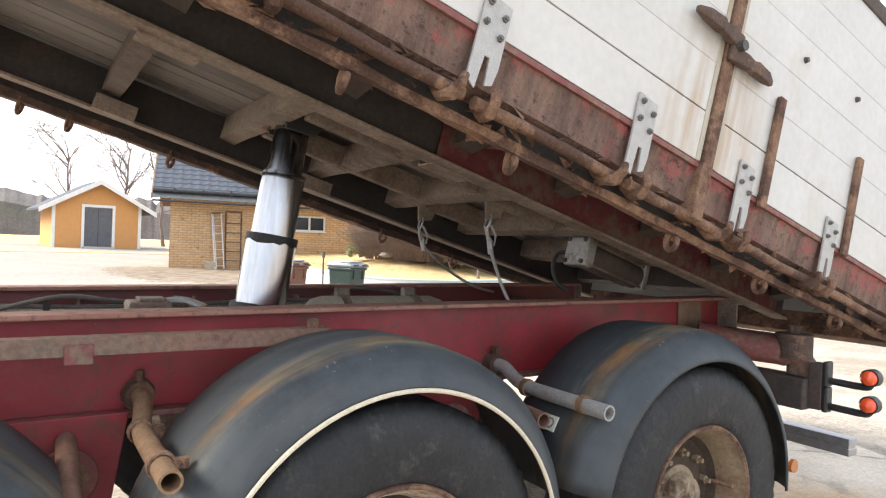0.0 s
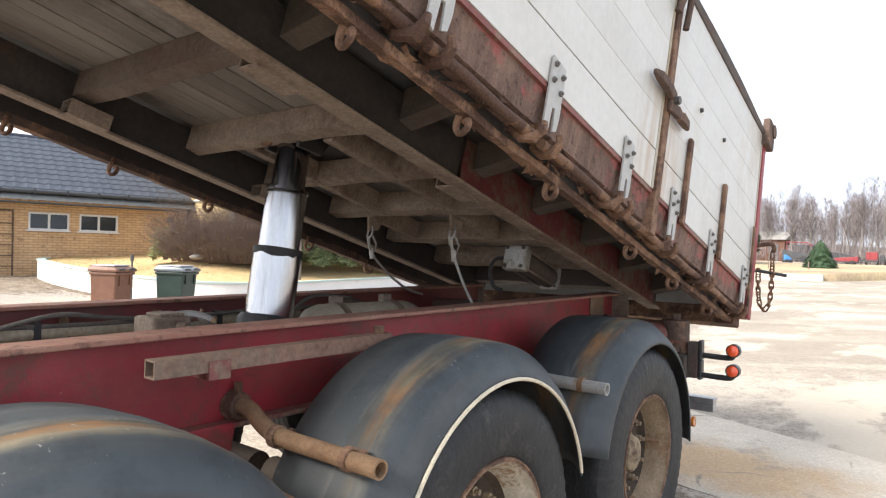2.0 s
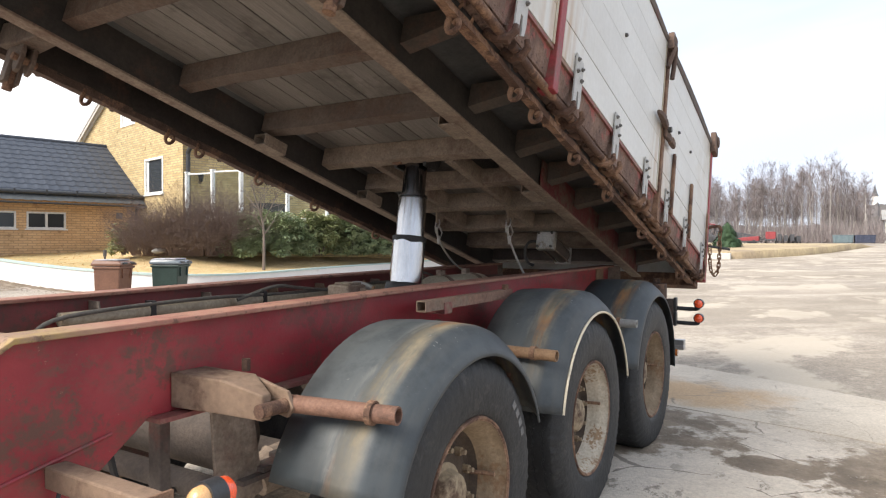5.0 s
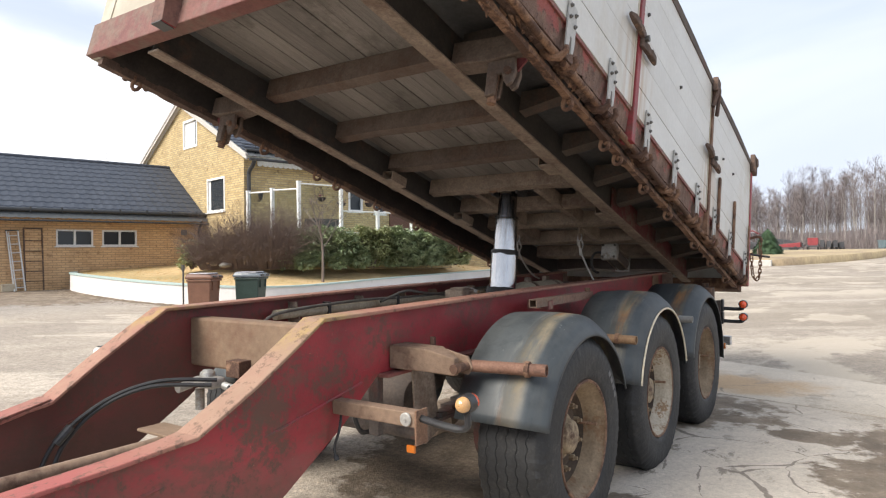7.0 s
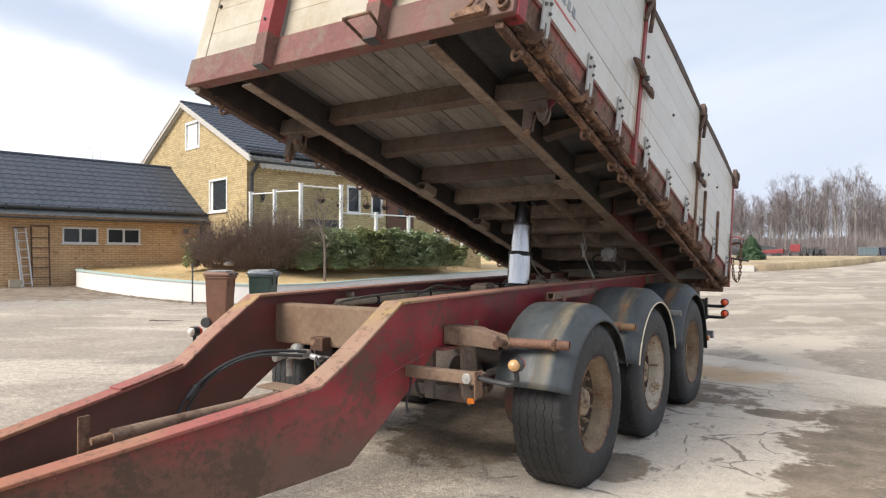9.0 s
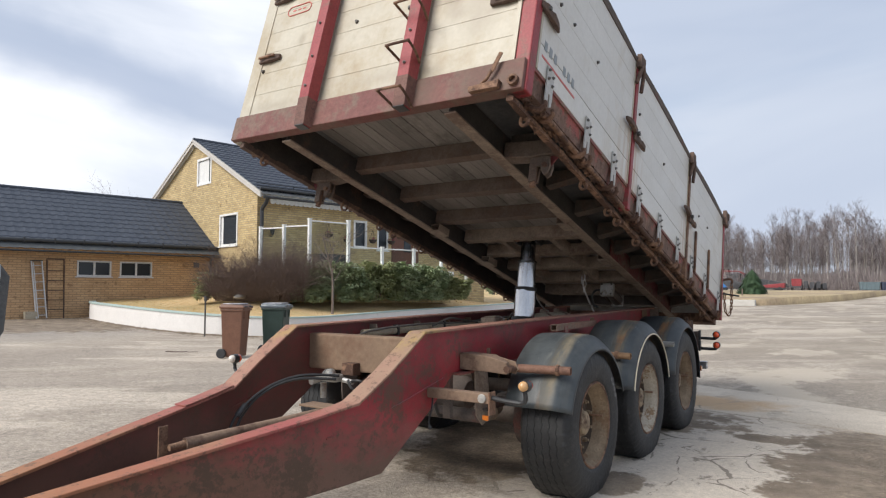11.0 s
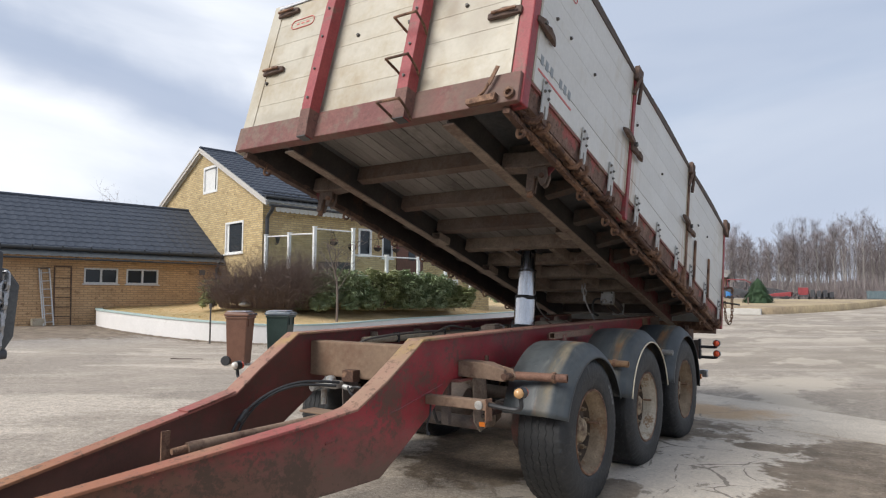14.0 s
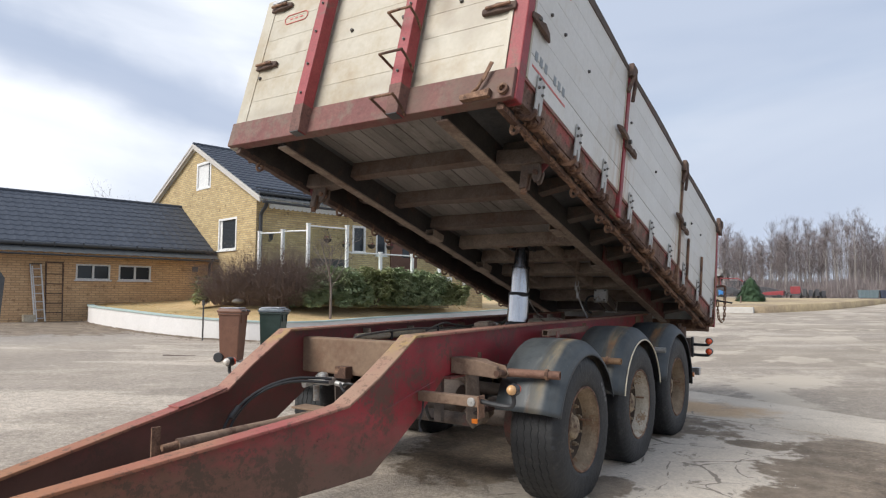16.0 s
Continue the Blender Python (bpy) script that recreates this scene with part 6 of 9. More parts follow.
def hinge_plate_bm():
    """A galvanised strap with a forked foot."""
    bm = bmesh.new()
    outline = [(-0.048, 0.275), (0.046, 0.265), (0.05, 0.08), (0.042, 0.03), (0.018, 0.02), (0.012, 0.10), (-0.006, 0.10), (-0.012, 0.0), (-0.045, 0.02)]
    plate(bm, outline, "x", 0.0, 0.008)
    return bm


def bolt_bm():
    bm = bmesh.new()
    rod(bm, (0, 0, 0), (0.009, 0, 0), 0.0105, seg=6)
    rod(bm, (0.009, 0, 0), (0.015, 0, 0), 0.0055, seg=6)
    return bm


HP_ME, BOLT_ME = mesh_of("hinge_plate", hinge_plate_bm(), GALV), mesh_of("bolt", bolt_bm(), HINGE_BOLT)


def build_sill(s):
    q = lambda pts: [(s * x, z) for x, z in pts]
    # far side sill, claws and bars take the darker rust tone
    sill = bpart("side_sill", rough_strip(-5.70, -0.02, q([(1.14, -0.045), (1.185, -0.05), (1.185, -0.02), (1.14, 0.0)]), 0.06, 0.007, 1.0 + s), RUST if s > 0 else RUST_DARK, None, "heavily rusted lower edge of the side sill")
    bpart("sill_web", rough_strip(-5.70, -0.02, q([(1.14, -0.01), (1.155, -0.01), (1.155, 0.19), (1.14, 0.19)]), 0.2, 0.002, 5.0), SOOT_SHADE, sill)
    bpart("sill_face", rough_strip(-5.70, -0.02, q([(1.16, 0.03), (1.235, 0.055), (1.245, 0.185), (1.16, 0.2)]), 0.12, 0.003, 9.0), RUST_PINK, sill, "flaking red sill face")
    bpart("sill_edge", rough_strip(-5.70, -0.02, q([(1.2, 0.186), (1.258, 0.186), (1.258, 0.204), (1.2, 0.204)]), 0.3, 0.001, 12.0), RED_DUSTY, sill, "dusty red sill edge")
    lab = "galvanised drop-side hinge strap"
    for i, y in enumerate(PLATES):
        hp = bpart("hinge_plate", HP_ME, None, sill, lab, m=Matrix.Translation((1.264, y, 0.03)) if s > 0 else Matrix.Translation((-1.264, y, 0.03)) @ Matrix.Diagonal((-1, 1, 1, 1)))
        for dy, dz in ((-0.03, 0.25), (0.027, 0.225), (-0.03, 0.19), (0.027, 0.165)):
            bpart("bolt", BOLT_ME, None, hp, "", m=Matrix.Translation((0.008, dy, dz)))
        cl = bmesh.new()
        for dy in (-0.075, 0.075):
            tube(cl, [(s * 1.17, y + dy, 0.03), (s * 1.215, y + dy, -0.005), (s * 1.26, y + dy * 0.9, -0.01), (s * 1.285, y + dy * 0.8, 0.02), (s * 1.28, y + dy * 0.7, 0.05)], [0.02, 0.022, 0.02, 0.016, 0.012], 8)
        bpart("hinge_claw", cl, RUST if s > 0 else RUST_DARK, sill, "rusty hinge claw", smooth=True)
        y1 = PLATES[i + 1] if i + 1 < len(PLATES) else -0.02
        bar = bmesh.new()
        tube(bar, [(s * 1.235, y + 0.02 + (y1 - y - 0.04) * t, 0.012 + 0.004 * math.sin(7 * (y + t))) for t in (0, 0.3, 0.6, 1)], 0.019, 10)
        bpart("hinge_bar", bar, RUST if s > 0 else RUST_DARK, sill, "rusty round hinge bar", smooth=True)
    for y in HOOKS:
        bpart("lashing_hook", HOOK_ME, None, sill, "rusty curled lashing hook", m=pose(s * 1.145, y, -0.045, 0, 0, 75 if s > 0 else 105) @ Matrix.Scale(0.85, 4))
    return sill


SILL_L, SILL_R = build_sill(1), build_sill(-1)
# flakes of scale standing off the rotten lower edge
rng_f = np.random.default_rng(2)
fv, ff = [], []
for _ in range(420):
    c = Vector((rng_f.uniform(1.14, 1.24), rng_f.uniform(-5.68, -0.05), 0))
    c.z = -0.05 + (c.x - 1.14) * 0.9 + rng_f.uniform(-0.012, 0.02)
    r = rng_f.uniform(0.008, 0.03)
    o = len(fv)
    fv += [c + Vector((rng_f.normal() * r * 0.5, rng_f.normal() * r, rng_f.normal() * r * 0.5)) for _k in range(4)]
    ff += [(o, o + 1, o + 2), (o, o + 2, o + 3), (o, o + 3, o + 1), (o + 1, o + 3, o + 2)]
flk = quads("rust_scale", fv, ff, RUST, SILL_L)
flk["kind"] = "stuff"

# drop sides: three bays a side, planks with fine seams, red posts, dark capping
BAYS = ((-5.62, -3.865), (-3.795, -1.945), (-1.875, -0.06))
STOPS = {BAYS[0]: ((-5.39, 0.804), (-5.16, 0.811), (-4.705, 0.805)), BAYS[1]: ((-3.70, 0.92), (-2.90, 0.823)), BAYS[2]: ((-1.42, 0.86), (-0.97, 0.886))}
N_PLANK = 6
PH = (H_TOP - 0.207) / N_PLANK
for s in (1, -1):
    for y0, y1 in BAYS:
        wall = bpart("drop_side", bm_box((min(s * 1.225, s * 1.235), y0, 0.21), (max(s * 1.225, s * 1.235), y1, H_TOP)), PANEL_SIDE, None, "white weathered aluminium drop side with rust stains")
        for k in range(N_PLANK):
            z0 = 0.207 + k * PH
            bpart("side_plank", bm_box((min(s * 1.236, s * 1.26), y0, z0 + 0.0006), (max(s * 1.236, s * 1.26), y1, z0 + PH - (0.005 if k == 0 else 0.0008))), PANEL_SIDE, wall, bevel=0.0012)
        cap = []
        for q in range(13):
            u = q / 12
            y, up = y0 - 0.02 + (y1 - y0 + 0.04) * u, 0.03 * math.sin(math.pi * u) + 0.006 * noise.noise((y * 3, s, 0))
            cap.append([(s * 1.205, y, H_TOP - 0.004), (s * 1.268, y, H_TOP - 0.004), (s * 1.276, y, H_TOP + 0.03 + up), (s * 1.245, y, H_TOP + 0.052 + up), (s * 1.205, y, H_TOP + 0.04 + up)])
        bpart("side_capping", loft(bmesh.new(), cap), UNDER_DARK, wall, "dark capping rail", bevel=0.006)
        for y, z in STOPS[(y0, y1)]:
            bpart("rubber_stop", rod(bmesh.new(), (s * 1.26, y, z), (s * 1.275, y, z), 0.014, 0.010, seg=10), BOLT, wall)
        for y in (y0 + 0.012, y1 - 0.012):
            bpart("panel_edge", bm_box((min(s * 1.236, s * 1.264), y - 0.012, 0.207), (max(s * 1.236, s * 1.264), y + 0.012, H_TOP)), PANEL_FRONT, wall, bevel=0.002)
    for y in (-3.83, -1.91):
        post = bpart("side_post", bm_box((min(s * 1.2, s * 1.275), y - 0.03, 0.0), (max(s * 1.2, s * 1.275), y + 0.03, H_TOP + 0.03)), RED_POST if y < -3 else RUST, None, "red painted post with rust" if y < -3 else "rust-stained red post", bevel=0.004)
        # locking handle: two tapered halves and a centre pin
        for d in (-1, 1):
            zc = 0.665 - d * 0.028
            hb = loft(bmesh.new(), [[(s * 1.278, y + d * u, zc - w), (s * (1.278 + t), y + d * u, zc - w), (s * (1.278 + t), y + d * u, zc + w * 0.8), (s * 1.278, y + d * u, zc + w * 0.8)]
                                    for u, w, t in ((-0.03, 0.034, 0.02), (0.06, 0.03, 0.032), (0.10, 0.024, 0.03), (0.12, 0.028, 0.038), (0.2, 0.024, 0.034), (0.25, 0.013, 0.018))])
            bpart("locking_handle", hb, RUST_DARK, post, "dark rusty locking handle", bevel=0.006)
        bpart("handle_pin", rod(bmesh.new(), (s * 1.27, y, 0.665), (s * 1.325, y, 0.665), 0.02, seg=10), BOLT, post)
        cb = bmesh.new()
        tube(cb, curve_pts([(s * 1.28, y - 0.05, 1.12), (s * 1.30, y - 0.03, 1.22), (s * 1.31, y, 1.3), (s * 1.30, y + 0.05, 1.24), (s * 1.29, y + 0.05, 1.08)], 4), 0.017, 8)
        box(cb, (min(s * 1.27, s * 1.31), y - 0.06, 1.27), (max(s * 1.27, s * 1.31), y + 0.06, 1.39))
        bpart("top_clamp", cb, RUST_DARK, post, "rusty top clamp")
    for y, z0, z1 in ((-1.545, 0.17, 0.63), (-0.87, 0.18, 0.64)):
        bpart("stake_strap", bm_box((min(s * 1.263, s * 1.283), y - 0.022, z0), (max(s * 1.263, s * 1.283), y + 0.022, z1)), RUST, SILL_L if s > 0 else SILL_R, "brown rusted stake strap", bevel=0.004)
    bpart("corner_post", bm_box((min(s * 1.17, s * 1.268), -5.715, 0.0), (max(s * 1.17, s * 1.268), -5.63, H_TOP + 0.05)), RED_POST if s > 0 else PANEL_FRONT, None, "red front corner post" if s > 0 else "cream front corner post", bevel=0.008)
    rp = bpart("corner_post", bm_box((min(s * 1.17, s * 1.272), -0.055, 0.0), (max(s * 1.17, s * 1.272), 0.02, H_TOP + 0.08)), RED_POST, None, "red tail corner post", bevel=0.008)
    bpart("tail_hinge", rod(bmesh.new(), (s * 1.12, 0.03, H_TOP + 0.06), (s * 1.32, 0.03, H_TOP + 0.06), 0.05, seg=12), RUST_DARK, rp)
    bpart("tail_hinge_lug", bm_box((min(s * 1.26, s * 1.31), -0.09, H_TOP - 0.08), (max(s * 1.26, s * 1.31), 0.07, H_TOP + 0.12)), RUST_DARK, rp, bevel=0.01)
    bpart("tail_strap", bm_box((min(s * 1.27, s * 1.285), -0.14, 0.02), (max(s * 1.27, s * 1.285), -0.11, 0.62)), RUST, rp, bevel=0.003)
tg = bpart("tailgate", bm_box((-1.17, -0.03, 0.02), (1.17, 0.01, H_TOP)), PANEL_SIDE, None, "white tailgate with red frame", bevel=0.004)
bpart("tail_sill", bm_box((-1.2, -0.12, -0.06), (1.2, 0.03, 0.06)), RUST, tg, bevel=0.008)

# front wall: sill beam, planks in three fields, two box ribs, foot rungs, handles
front = bpart("front_wall", bm_box((-1.17, -5.69, 0.2), (1.17, -5.66, H_TOP)), PANEL_FRONT, None, "cream weathered front wall with brown stains")
bpart("front_sill", rough_strip(-5.745, -5.66, [(-1.255, 0.0), (1.255, 0.0), (1.255, 0.2), (-1.255, 0.2)], 0.2, 0.0, 3), RED_SILL, front, "dusty red front sill", bevel=0.006)
for x0, x1 in ((-1.165, -0.49), (-0.385, 0.385), (0.49, 1.165)):
    for k in range(N_PLANK):
        z0 = 0.204 + k * PH
        bpart("front_plank", bm_box((x0, -5.715, z0 + 0.0008), (x1, -5.69, z0 + PH - 0.001)), PANEL_FRONT, front, bevel=0.0015)
for s in (1, -1):
    bpart("front_edge", bm_box((min(s * 1.14, s * 1.17), -5.722, 0.204), (max(s * 1.14, s * 1.17), -5.712, H_TOP)), PANEL_FRONT, front, bevel=0.002)
bpart("front_capping", bm_box((-1.2, -5.725, H_TOP), (1.2, -5.65, H_TOP + 0.03)), STEEL, front, bevel=0.004)
for x in (-0.437, 0.437):
    rb = bmesh.new()
    loft(rb, [[(x - 0.052, -5.74, z), (x + 0.052, -5.74, z), (x + 0.045, -5.835 + d, z), (x - 0.045, -5.835 + d, z)] for z, d in ((-0.02, 0.02), (0.25, 0.0), (1.1, 0.0), (H_TOP + 0.03, 0.03))])
    rib = bpart("front_rib", rb, RED_POST, front, "red box rib", bevel=0.004)
    bpart("rib_foot", loft(bmesh.new(), [[(x - 0.0535, -5.741, z), (x + 0.0535, -5.741, z), (x + 0.0472, -5.8375 + d, z), (x - 0.0472, -5.8375 + d, z)] for z, d in ((-0.018, 0.0195), (0.10, 0.009), (0.19, 0.0035))]), RIB_DIRT, rib, "dirt-browned foot of the rib", bevel=0.003)
    # black plate painted in for the shade inside the open rib end
    bpart("rib_mouth", bm_box((x - 0.04, -5.82, -0.024), (x + 0.04, -5.745, -0.018)), BLACK_PLASTIC, rib)
    for z in (0.28, 0.52, 0.80, 1.05):
        bpart("bolt", BOLT_ME, None, rib, "", m=Matrix.Translation((x, -5.835, z)) @ pose(0, 0, 0, 0, 0, -90))
for z in (0.03, 0.35, 0.67, 0.98):
    bpart("foot_rung", tube(bmesh.new(), curve_pts([(0.37, -5.76, z - 0.03), (0.36, -5.85, z - 0.012), (0.355, -5.935, z), (0.365, -5.945, z), (0.52, -5.945, z), (0.53, -5.935, z), (0.525, -5.85, z - 0.02), (0.50, -5.76, z - 0.04)], 4), 0.009, 8), RUST, front, "bent steel foot rung", smooth=True)


def handle(x, z, d, tilt):
    d, k = d * 1.25, 1.25
    bm = loft(bmesh.new(), [[(0, -0.014, -0.022), (0, 0.004, -0.022), (0, 0.004, 0.022), (0, -0.014, 0.022)], [(0.10, -0.03, -0.028), (0.10, 0.004, -0.028), (0.10, 0.004, 0.026), (0.10, -0.03, 0.026)],
                             [(0.19, -0.02, -0.02), (0.19, 0.004, -0.02), (0.19, 0.004, 0.012), (0.19, -0.02, 0.012)]])
    h = bpart("locking_handle", bm, RUST_DARK, front, "dark rusty locking handle", m=Matrix.Translation((x, -5.722, z)) @ pose(0, 0, 0, 0, tilt, 0) @ Matrix.Diagonal((d, 1.1, k, 1)), bevel=0.006)
    bpart("handle_bar", bm_box((0.02, -0.045, -0.008), (0.16, -0.03, 0.006)), RUST, h, bevel=0.003)
    return h


handle(-1.17, 1.26, 1, 0), handle(-1.17, 0.70, 1, 0), handle(1.19, 0.66, -1, 0), handle(1.19, 1.2, -1, 0)
# the corner latches lap round to the long side
for z in (0.60, 1.17):
    hb = loft(bmesh.new(), [[(1.268, y, z0 - w), (1.268 + t, y, z0 - w), (1.268 + t, y, z0 + w), (1.268, y, z0 + w)]
                            for y, z0, w, t in ((-5.66, z + 0.02, 0.02, 0.012), (-5.60, z + 0.016, 0.032, 0.03), (-5.55, z + 0.01, 0.026, 0.026), (-5.52, z + 0.006, 0.03, 0.036), (-5.45, z - 0.004, 0.024, 0.03), (-5.40, z - 0.012, 0.01, 0.014))])
    hd_ = bpart("locking_handle", hb, RUST_DARK, front, "dark rusty locking handle", bevel=0.005)
    bpart("handle_pin", rod(bmesh.new(), (1.268, -5.60, z + 0.016), (1.31, -5.60, z + 0.016), 0.014, seg=8), BOLT, hd_)
for x, z in ((-0.19, 0.827), (0.29, 0.813), (0.763, 0.813), (1.10, 0.97), (-1.11, 0.60)):
    bpart("rubber_stop", rod(bmesh.new(), (x, -5.715, z), (x, -5.732, z), 0.016, 0.011, seg=10), BOLT, front)
# release lever at the near corner, and loose locking gear below it
lv = bpart("release_lever", tube(bmesh.new(), [(0.99, -5.76, 0.06), (1.03, -5.77, 0.08), (1.06, -5.775, 0.13)], 0.010, 8), RUST, front, "rusty release lever with a flat grip")
bpart("lever_grip", bm_box((-0.014, -0.005, 0), (0.014, 0.005, 0.13)), RUST, lv, m=Matrix.Translation((1.06, -5.775, 0.12)) @ pose(0, 0, 0, 0, 22, 0), bevel=0.004)
cg = rough_strip(-5.785, -5.74, [(0.92, 0.012), (1.12, 0.006), (1.12, 0.055), (0.92, 0.04)], 0.015, 0.012, 21)
bpart("lever_seat", cg, RUST, front, "rust-caked lever seat")
bpart("corner_socket", lathe(bmesh.new(), [(0, 0.034), (0.03, 0.034), (0.03, 0.02), (0.005, 0.018)], (1.2, -5.74, 0.05), (0, -1, 0), 20), RUST, front, smooth=True)
# badges whose lettering is a maker's mark: red outline with plain bars
for x, z in ((-0.86, 1.12), (0.80, 1.16)):
    ol = [(x + (0.085 if math.cos(a) > 0 else -0.085) + 0.042 * math.cos(a), -5.7175, z + 0.042 * math.sin(a)) for a in [k * math.tau / 24 for k in range(25)]]
    bd = bpart("maker_badge", tube(bmesh.new(), ol, 0.004, 6), LETTER_RED, front, "faded red oval maker's badge")
    for q in (-0.055, 0.0, 0.055):
        bpart("badge_bar", bm_box((x + q - 0.016, -5.718, z - 0.006), (x + q + 0.016, -5.7155, z + 0.006)), LETTER_RED, bd)
ol = [(1.2615, -5.22 + (0.06 if math.cos(a) > 0 else -0.06) + 0.035 * math.cos(a), 1.14 + 0.035 * math.sin(a)) for a in [k * math.tau / 24 for k in range(25)]]
bpart("maker_badge", tube(bmesh.new(), ol, 0.004, 6), LETTER_RED, SILL_L, "faded red oval maker's badge")
# maker's name on the near side: dark plain bars over a red line
for k in range(7):
    if k == 3:
        continue
    y = -5.545 + k * 0.072
    bpart("name_bar", bm_box((1.2605, y + 0.006, 0.375), (1.2622, y + 0.046, 0.44)), LETTER, SILL_L)
bpart("name_underline", bm_box((1.2605, -5.56, 0.315), (1.2625, -5.04, 0.33)), LETTER_RED, SILL_L)

# hanging locks that drop over the frame
for s in (1, -1):
    x = s * 1.0
    a, b = (0.74, 1.13) if s > 0 else (-1.13, -0.74)
    lk = bpart("body_lock", loft(bmesh.new(), [[(a, y0, z0) for y0, z0 in sec] for a, sec in ((a, ((-4.975, -0.02), (-4.855, -0.02), (-4.855, 0.1), (-4.975, 0.1))), ((a + b) / 2, ((-4.97, -0.035), (-4.86, -0.035), (-4.86, 0.09), (-4.97, 0.09))), (b, ((-4.96, -0.02), (-4.87, -0.02), (-4.87, 0.09), (-4.96, 0.09))))]), UNDER_FRONT, None, "rusty drop lock under the body", bevel=0.008)
    for y0, y1 in ((-4.95, -4.928), (-4.90, -4.878)):
        bpart("lock_cheek", plate(bmesh.new(), [(x - 0.06, -0.03), (x + 0.085, -0.03), (x + 0.095, -0.10), (x + 0.082, -0.155), (x + 0.055, -0.17), (x + 0.035, -0.14), (x + 0.025, -0.10), (x - 0.002, -0.10), (x - 0.008, -0.20), (x - 0.055, -0.21)], "y", y0, y1), UNDER_FRONT, lk, bevel=0.004)
    bpart("lock_pin", rod(bmesh.new(), (x - 0.03, -4.914, -0.04), (x - 0.035, -4.914, -0.235), 0.022, seg=12), RUST, lk, smooth=True)
    bpart("lock_bolt", rod(bmesh.new(), (x + 0.06, -4.97, -0.10), (x + 0.06, -4.86, -0.10), 0.018, seg=8), RUST, lk)
    bpart("lock_gusset", plate(bmesh.new(), [(x + 0.04, 0.09), (x + 0.15, 0.09), (x + 0.13, -0.04), (x + 0.09, -0.09)] if s > 0 else [(x - 0.04, 0.09), (x - 0.15, 0.09), (x - 0.13, -0.04), (x - 0.09, -0.09)], "y", -4.92, -4.908), RED_SHADE_GRIME, lk, "grimy red gusset")

# pneumatic cylinder of the tailgate lock
ac = bpart("air_cylinder", rod(bmesh.new(), (0.30, -1.44, -0.015), (0.26, -0.98, -0.015), 0.066, seg=24), UNDER_DARK, None, "dusty pneumatic cylinder with alloy head", smooth=True)
bpart("cylinder_head", bm_box((0.222, -1.51, -0.093), (0.378, -1.44, 0.063)), ALU, ac, "cast alloy cylinder head", bevel=0.014)
bpart("head_boss", rod(bmesh.new(), (0.30, -1.515, -0.015), (0.30, -1.49, -0.015), 0.032, seg=20), ALU, ac, smooth=True)
for dx in (-0.056, 0.056):
    for dz in (-0.056, 0.056):
        bpart("head_bolt", rod(bmesh.new(), (0.30 + dx, -1.52, -0.015 + dz), (0.30 + dx, -1.49, -0.015 + dz), 0.012, seg=6), BOLT, ac)
        bpart("tie_rod", rod(bmesh.new(), (0.30 + dx, -1.45, -0.015 + dz), (0.26 + dx, -0.98, -0.015 + dz), 0.007, seg=6), UNDER, ac)
bpart("cylinder_foot", bm_box((0.19, -1.0, -0.085), (0.33, -0.96, 0.06)), ALU, ac, bevel=0.008)
bpart("cylinder_hose", tube(bmesh.new(), curve_pts([(0.24, -1.47, -0.02), (0.16, -1.49, -0.03), (0.12, -1.47, -0.10), (0.13, -1.42, -0.18), (0.17, -1.38, -0.20)]), 0.012, 8), RUBBER_HOSE, ac, smooth=True)

# safety cables from the body to the frame
for x, end in ((-0.40, (-0.46, 2.85, 1.16)), (0.22, (0.42, 2.42, 1.0))):
    lug = bpart("cable_lug", plate(bmesh.new(), [(-2.09, 0.10), (-1.95, 0.10), (-1.97, 0.0), (-2.05, -0.03)], "x", x - 0.008, x + 0.008), UNDER, None, bevel=0.003)
    bpart("shackle", tube(bmesh.new(), [(x + 0.018 * math.cos(a), -2.03, -0.03 + 0.035 * math.sin(a)) for a in [k * math.tau / 14 for k in range(15)]], 0.006, 6), STEEL, lug)
    a = BODY @ Vector((x, -2.03, -0.06))
    e = Vector(end)
    inv = BODY.inverted()
    sag = [a, a + Vector((0, 0.02, -0.09)), a.lerp(e, 0.35) + Vector((0, 0, -0.10)), a.lerp(e, 0.7) + Vector((0, 0, -0.07)), e]
    bpart("wire_rope", tube(bmesh.new(), [inv @ p for p in curve_pts(sag)], 0.0085, 6), PIPE_GREY, lug, "grey wire rope", smooth=True)
    bpart("rope_ferrule", rod(bmesh.new(), inv @ (a + Vector((0, 0.02, -0.07))), inv @ (a + Vector((0, 0.03, -0.13))), 0.014, seg=8), STEEL, lug)
    bpart("rope_loop", tube(bmesh.new(), [(x - 0.02, -2.03, -0.05), (x - 0.025, -2.0, -0.09), (x, -1.96, -0.13), (x + 0.02, -1.98, -0.09), (x + 0.015, -2.02, -0.05)], 0.007, 6), PIPE_GREY, lug)

# tail chain hanging in a loop
ch0 = BODY @ Vector((1.275, 0.05, 0.52))
hk = part("chain_hook", tube(bmesh.new(), curve_pts([ch0 + Vector((-0.05, -0.05, 0.0)), ch0 + Vector((0.02, 0.0, 0.025)), ch0 + Vector((0.075, 0.02, 0.03)), ch0 + Vector((0.095, 0.02, 0.0)), ch0 + Vector((0.085, 0.02, -0.03))], 4), 0.015, 8), RUST, TRAILER, "rusty chain hook", smooth=True)
lk_bm = bmesh.new()
tube(lk_bm, [(0.014 * math.cos(a), 0, 0.014 * math.sin(a) + (0.016 if math.sin(a) > 0 else -0.016)) for a in [k * math.tau / 12 for k in range(13)]], 0.0055, 6)
LINK = mesh_of("chain_link", lk_bm, RUST, True)
